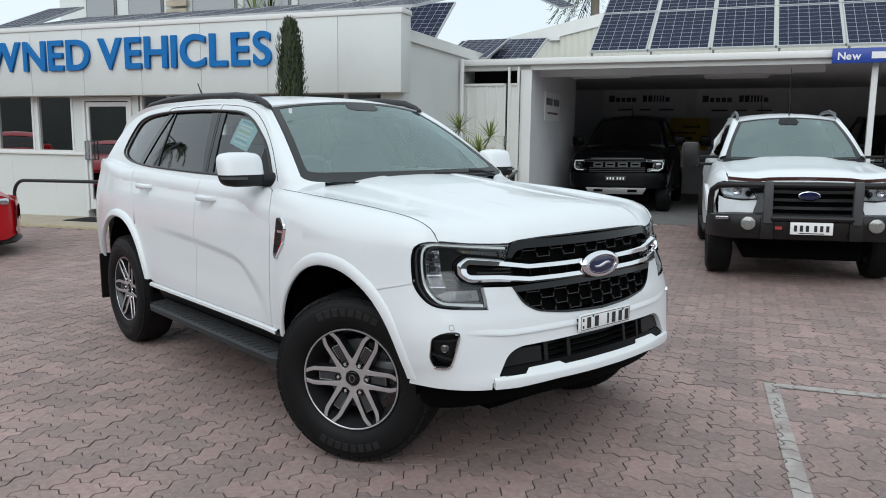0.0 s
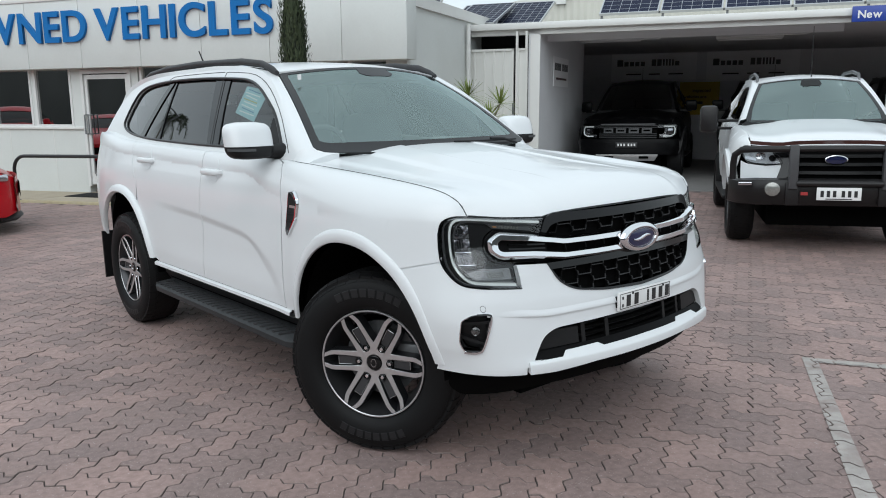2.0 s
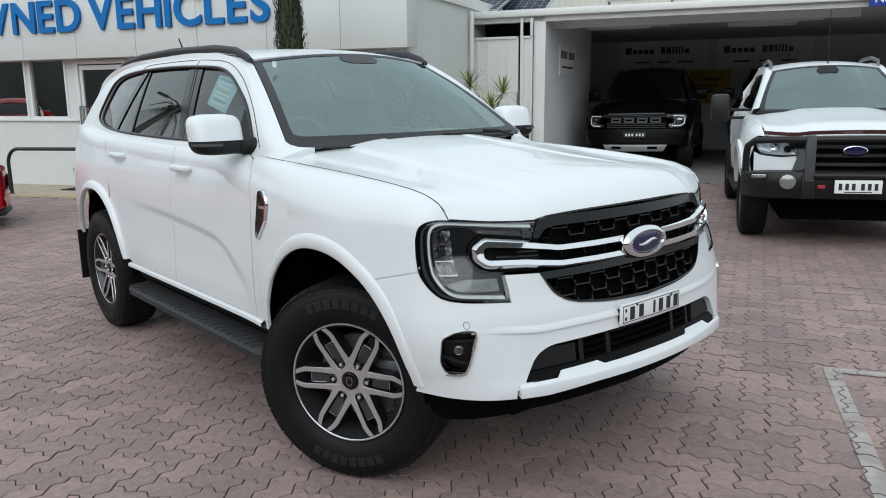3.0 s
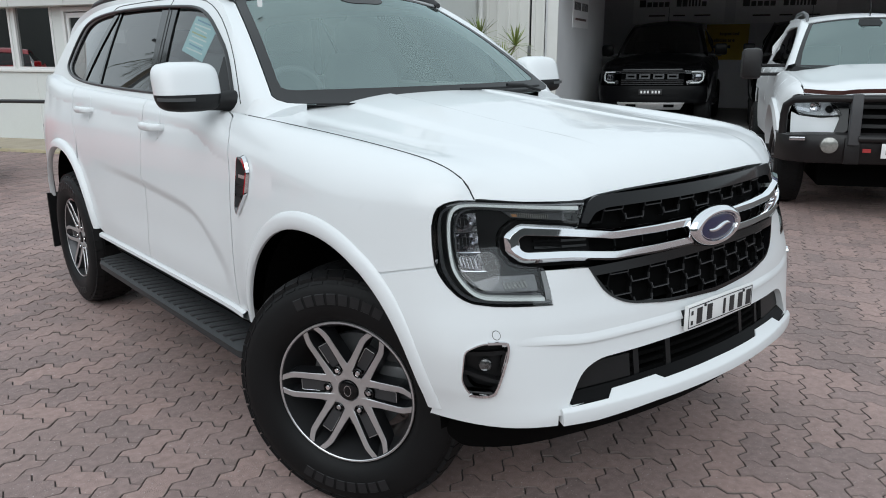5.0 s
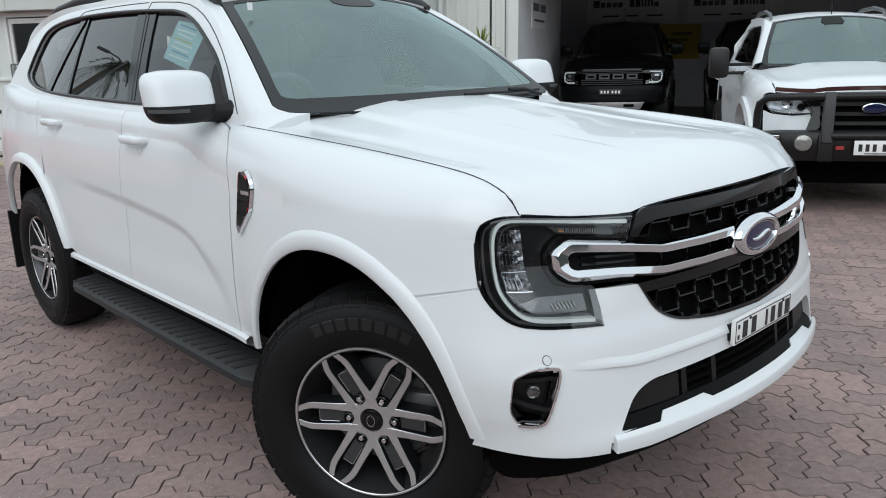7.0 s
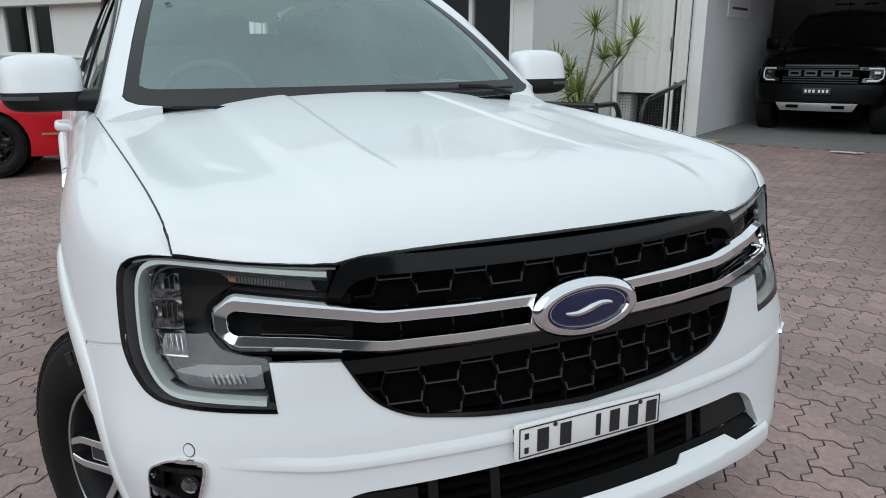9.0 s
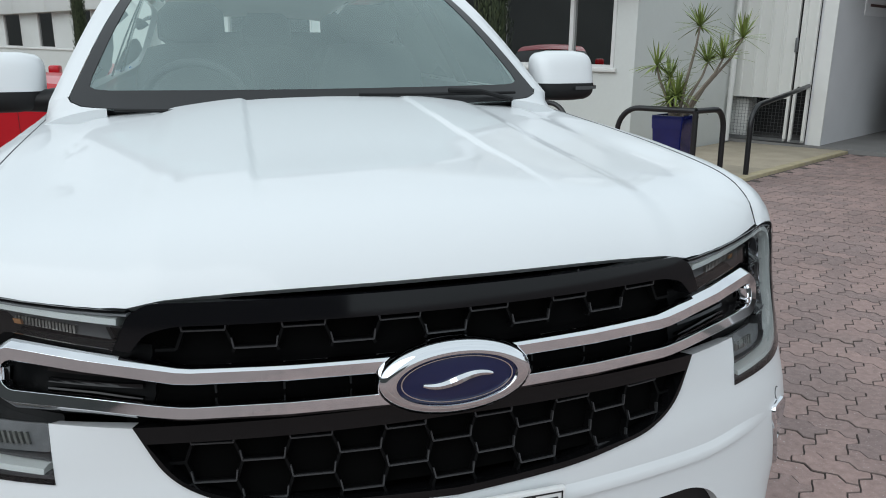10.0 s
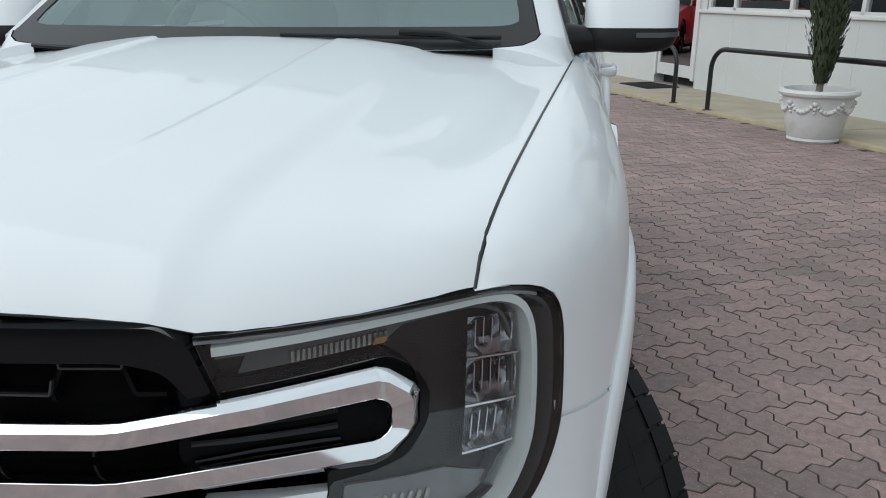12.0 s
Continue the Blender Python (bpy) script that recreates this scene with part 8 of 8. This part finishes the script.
for k in range(26):
    az, el = rng.uniform(0, 6.28), radians(rng.uniform(-35, 70))
    bm = bmesh.new()
    L = rng.uniform(1.6, 2.3)
    d = Vector((math.cos(az) * math.cos(el), math.sin(az) * math.cos(el), math.sin(el)))
    sd = d.cross(UZ).normalized()
    prev = None
    for i in range(15):
        t = i / 14
        p = Vector((0.05, 0, 7.4)) + d * (L * t) - UZ * (0.9 * L * t * t)
        if prev is not None:
            tube(bm, [prev, p], 0.012, 4, caps=False)
            for s in (-1, 1):
                for q in (0, 0.5):
                    b = prev.lerp(p, q)
                    e = b + sd * s * (0.42 * (1 - 0.6 * t)) + d * 0.18 - UZ * rng.uniform(0.05, 0.3)
                    bm.faces.new([bm.verts.new(x) for x in (b, b.lerp(e, 0.5) + d * 0.02, e, b.lerp(e, 0.5) - d * 0.02)])
        prev = p
    part("frond", bm, PALMLEAF, palm)
copy_thing(row, BLD @ Matrix.Translation((-5.6, 22.0, 6.15)) @ pose(0, 0, 0, 12, 24, 0))

# a small palm and a street lamp further along the yard
tagged(copy_thing(palm, pose(-7.3, 27.0, 0, 0, 0, 40) @ Matrix.Diagonal((0.75, 0.75, 1.13, 1))), "slender palm with drooping fronds on the edge of the yard", "tree")
post = thing("street_lamp", "grey steel street lamp with a single arm", "lamp", pose(-6.6, 24.0, 0, 0, 0, 20))
bm = bmesh.new()
tube(bm, [(0, 0, 0), (0, 0, 4), (0, 0, 7.9)], [0.09, 0.07, 0.05], 10)
part("pole", bm, MESHGREY, post, smooth=50)
bm = bmesh.new()
tube(bm, [(0, 0, 7.85), (0.35, 0, 8.05), (0.8, 0, 8.1)], 0.035, 8)
part("arm", bm, MESHGREY, post, smooth=50)
boxpart("lamp_head", (0.75, 1.25, -0.12, 0.12, 8.03, 8.15), MESHGREY, post, bev=0.03)
# a second potted cypress further along the showroom
copy_thing(wpot, GRD @ Matrix.Translation((-19.2, 6.52, 0.0)))
copy_thing(cyp, GRD @ Matrix.Translation((-19.2, 6.52, 0.455)) @ Matrix.Diagonal((0.85, 0.85, 1.0, 1)))

# fluorescent battens under the garage ceiling
for u, v in ((-2.4, 13.2), (0.3, 13.8)):
    lt = thing("ceiling_light", "long white fluorescent batten under the garage ceiling, switched off", "lamp", BLD @ Matrix.Translation((u, v, 2.78)), "garage battens")
    boxpart("housing", (0, 1.28, -0.06, 0.06, 0.02, 0.08), TRIMWHITE, lt, bev=0.01)
    for dv in (-0.03, 0.03):
        bm = bmesh.new()
        tube(bm, [(0.03, dv, 0.005), (1.25, dv, 0.005)], 0.014, 10)
        part("tube_lamp", bm, SIGNWHITE, lt, smooth=60)

# ---- interlocking pavers ----
PW, DZ = 0.112, 0.010
paving = thing("paving", "weathered red and grey interlocking brick pavers in herringbone bond", "paving", GRD, kind="structure")

boxpart("joint_bed", (-14.05, 11.25, -5.65, 10.6, -0.05, -0.009), JOINT, paving)


def zig(a, b, fine):
    """A waved joint between two grid corners, the same from both sides."""
    (x0, y0_), (x1, y1_) = a, b
    wave = ((0.16, 0.075), (0.34, 0.13), (0.66, -0.13), (0.84, -0.075)) if fine else ((0.3, 0.13), (0.7, -0.13))
    if x0 != x1:
        s = 1 if x1 > x0 else -1
        mids = [(min(x0, x1) + t, y0_ + d) for t, d in wave]
    else:
        s = 1 if y1_ > y0_ else -1
        mids = [(x0 - d, min(y0_, y1_) + t) for t, d in wave]
    return [a] + (mids if s > 0 else mids[::-1])


def paver_form(w, h, fine):
    loop = []
    corners = [(i, 0) for i in range(w)] + [(w, j) for j in range(h)] + [(w - i, h) for i in range(w)] + [(0, h - j) for j in range(h)]
    for a, b in zip(corners, corners[1:] + corners[:1]):
        loop += zig(a, b, fine)
    cx, cy = w / 2, h / 2
    rings = []
    for inset_, z in ((0.014, -0.02), (0.016, -0.004), (0.030, 0.0)):
        ring = []
        n = len(loop)
        for i, p in enumerate(loop):
            a, b, c = Vector(loop[i - 1]), Vector(p), Vector(loop[(i + 1) % n])
            n1 = Vector((-(b - a).y, (b - a).x)).normalized()
            n2 = Vector((-(c - b).y, (c - b).x)).normalized()
            q = b + (n1 + n2).normalized() * inset_ / max(0.6, (n1 + n2).normalized().dot(n1))
            ring.append(((q.x - cx) * PW, (q.y - cy) * PW, z))
        rings.append(ring)
    n = len(loop)
    verts = [v for r in rings for v in r]
    faces = [(k * n + i, k * n + (i + 1) % n, (k + 1) * n + (i + 1) % n, (k + 1) * n + i) for k in (0, 1) for i in range(n)]
    faces.append(tuple(2 * n + i for i in range(n)))
    return verts, faces


FORMS = {"h": paver_form(2, 1, True), "v": paver_form(1, 2, True), "far_h": paver_form(2, 1, False), "far_v": paver_form(1, 2, False)}
paver_mesh = {}
for key, (vs, fs) in list(FORMS.items())[:2]:
    me = bpy.data.meshes.new("paver")
    me.from_pydata(vs, [], fs)
    me.materials.append(PAVER)
    me.materials.append(JOINT)
    me.materials.append(PAVEREDGE)
    for k, f in enumerate(me.polygons[:2 * len(vs) // 3]):
        f.material_index = 1 if k < len(vs) // 3 else 2
    paver_mesh[key] = me
places = []
prng = random.Random(11)
for i in range(-125, 100):
    for j in range(-50, 94):
        c = (i - j) % 4
        if c == 0:
            places.append(("h", (i + 1) * PW, (j + 0.5) * PW))
        elif c == 3:
            places.append(("v", (i + 0.5) * PW, (j + 1) * PW))


def covered(u, v):
    """Under the footpath, the parking line or the garage slab, or far off to the side."""
    return (u < -2.1 and v > 6.12) or v > 10.3 or (u > 4 and v > 7)


# a stretch of single pavers in the open bay before the SUV
single = [p for p in places if -3.4 < p[1] < 2.2 and -2.9 < p[2] < -1.55][:300]
chosen = set(single)
allv, allf, slot = [], [], []
for key, u, v in places:
    if covered(u, v) or (key, u, v) in chosen:
        continue
    vs, fs = FORMS[key if abs(u) < 5.5 and v < 5.0 else "far_" + key]
    o = len(allv)
    dz, tx, ty = prng.uniform(-0.0025, 0.0015), prng.uniform(-0.012, 0.012), prng.uniform(-0.012, 0.012)
    allv += [(u + x, v + y, z + dz + x * tx + y * ty) for x, y, z in vs]
    allf += [tuple(k + o for k in f) for f in fs]
    slot += [1] * (len(vs) // 3) + [2] * (len(vs) // 3) + [0] * (len(fs) - 2 * len(vs) // 3)
me = bpy.data.meshes.new("paver_field")
me.from_pydata(allv, [], allf)
me.materials.append(PAVER)
me.materials.append(JOINT)
me.materials.append(PAVEREDGE)
me.polygons.foreach_set("material_index", slot)
tagged(link("paver_field", me, paving), kind="stuff")
for key, u, v in single:
    ob = link("paver", paver_mesh[key], paving)
    ob.matrix_local = Matrix.Translation((u, v, prng.uniform(-0.0025, 0.0015))) @ pose(0, 0, 0, prng.uniform(-0.7, 0.7), prng.uniform(-0.7, 0.7), 0)

# ---- parking bay lines: thin worn paint on the pavers, broken at the joints ----
lines = thing("parking_line", "worn white painted parking bay line on brick paving", "road marking", GRD, kind="structure")


def clip(poly, a, b, c):
    """The part of a polygon where a*u + b*v >= c."""
    out = []
    for p, q in zip(poly, poly[1:] + poly[:1]):
        dp, dq = a * p[0] + b * p[1] - c, a * q[0] + b * q[1] - c
        if dp >= 0:
            out.append(p)
        if (dp >= 0) != (dq >= 0):
            t = dp / (dp - dq)
            out.append((p[0] + (q[0] - p[0]) * t, p[1] + (q[1] - p[1]) * t))
    return out


STRIPES = [((1, 0.0507, 1.396 + 0.0507 * 1.19), (-1, -0.0507, -1.474 - 0.0507 * 1.19), (0, 1, -4.0), (0, -1, -1.19)), ((1, 0, 1.478), (-1, 0, -6.4), (0, 1, 1.115), (0, -1, -1.19))]
bm = bmesh.new()
for key, u, v in places:
    if not (0.9 < u < 6.7 and -4.3 < v < 1.5):
        continue
    vs = FORMS[key][0]
    top = [(u + x, v + y) for x, y, z in vs[2 * len(vs) // 3:]]
    for tri in geometry.tessellate_polygon([[Vector((p[0], p[1], 0)) for p in top]]):
        for stripe in STRIPES:
            poly = [top[k] for k in tri]
            for a, b, c in stripe:
                poly = clip(poly, a, b, c) if len(poly) > 2 else []
            if len(poly) > 2:
                bm.faces.new([bm.verts.new((p[0], p[1], 0.0042)) for p in poly])
bmesh.ops.triangulate(bm, faces=bm.faces)
part("paint", bm, LINEWHITE, lines)
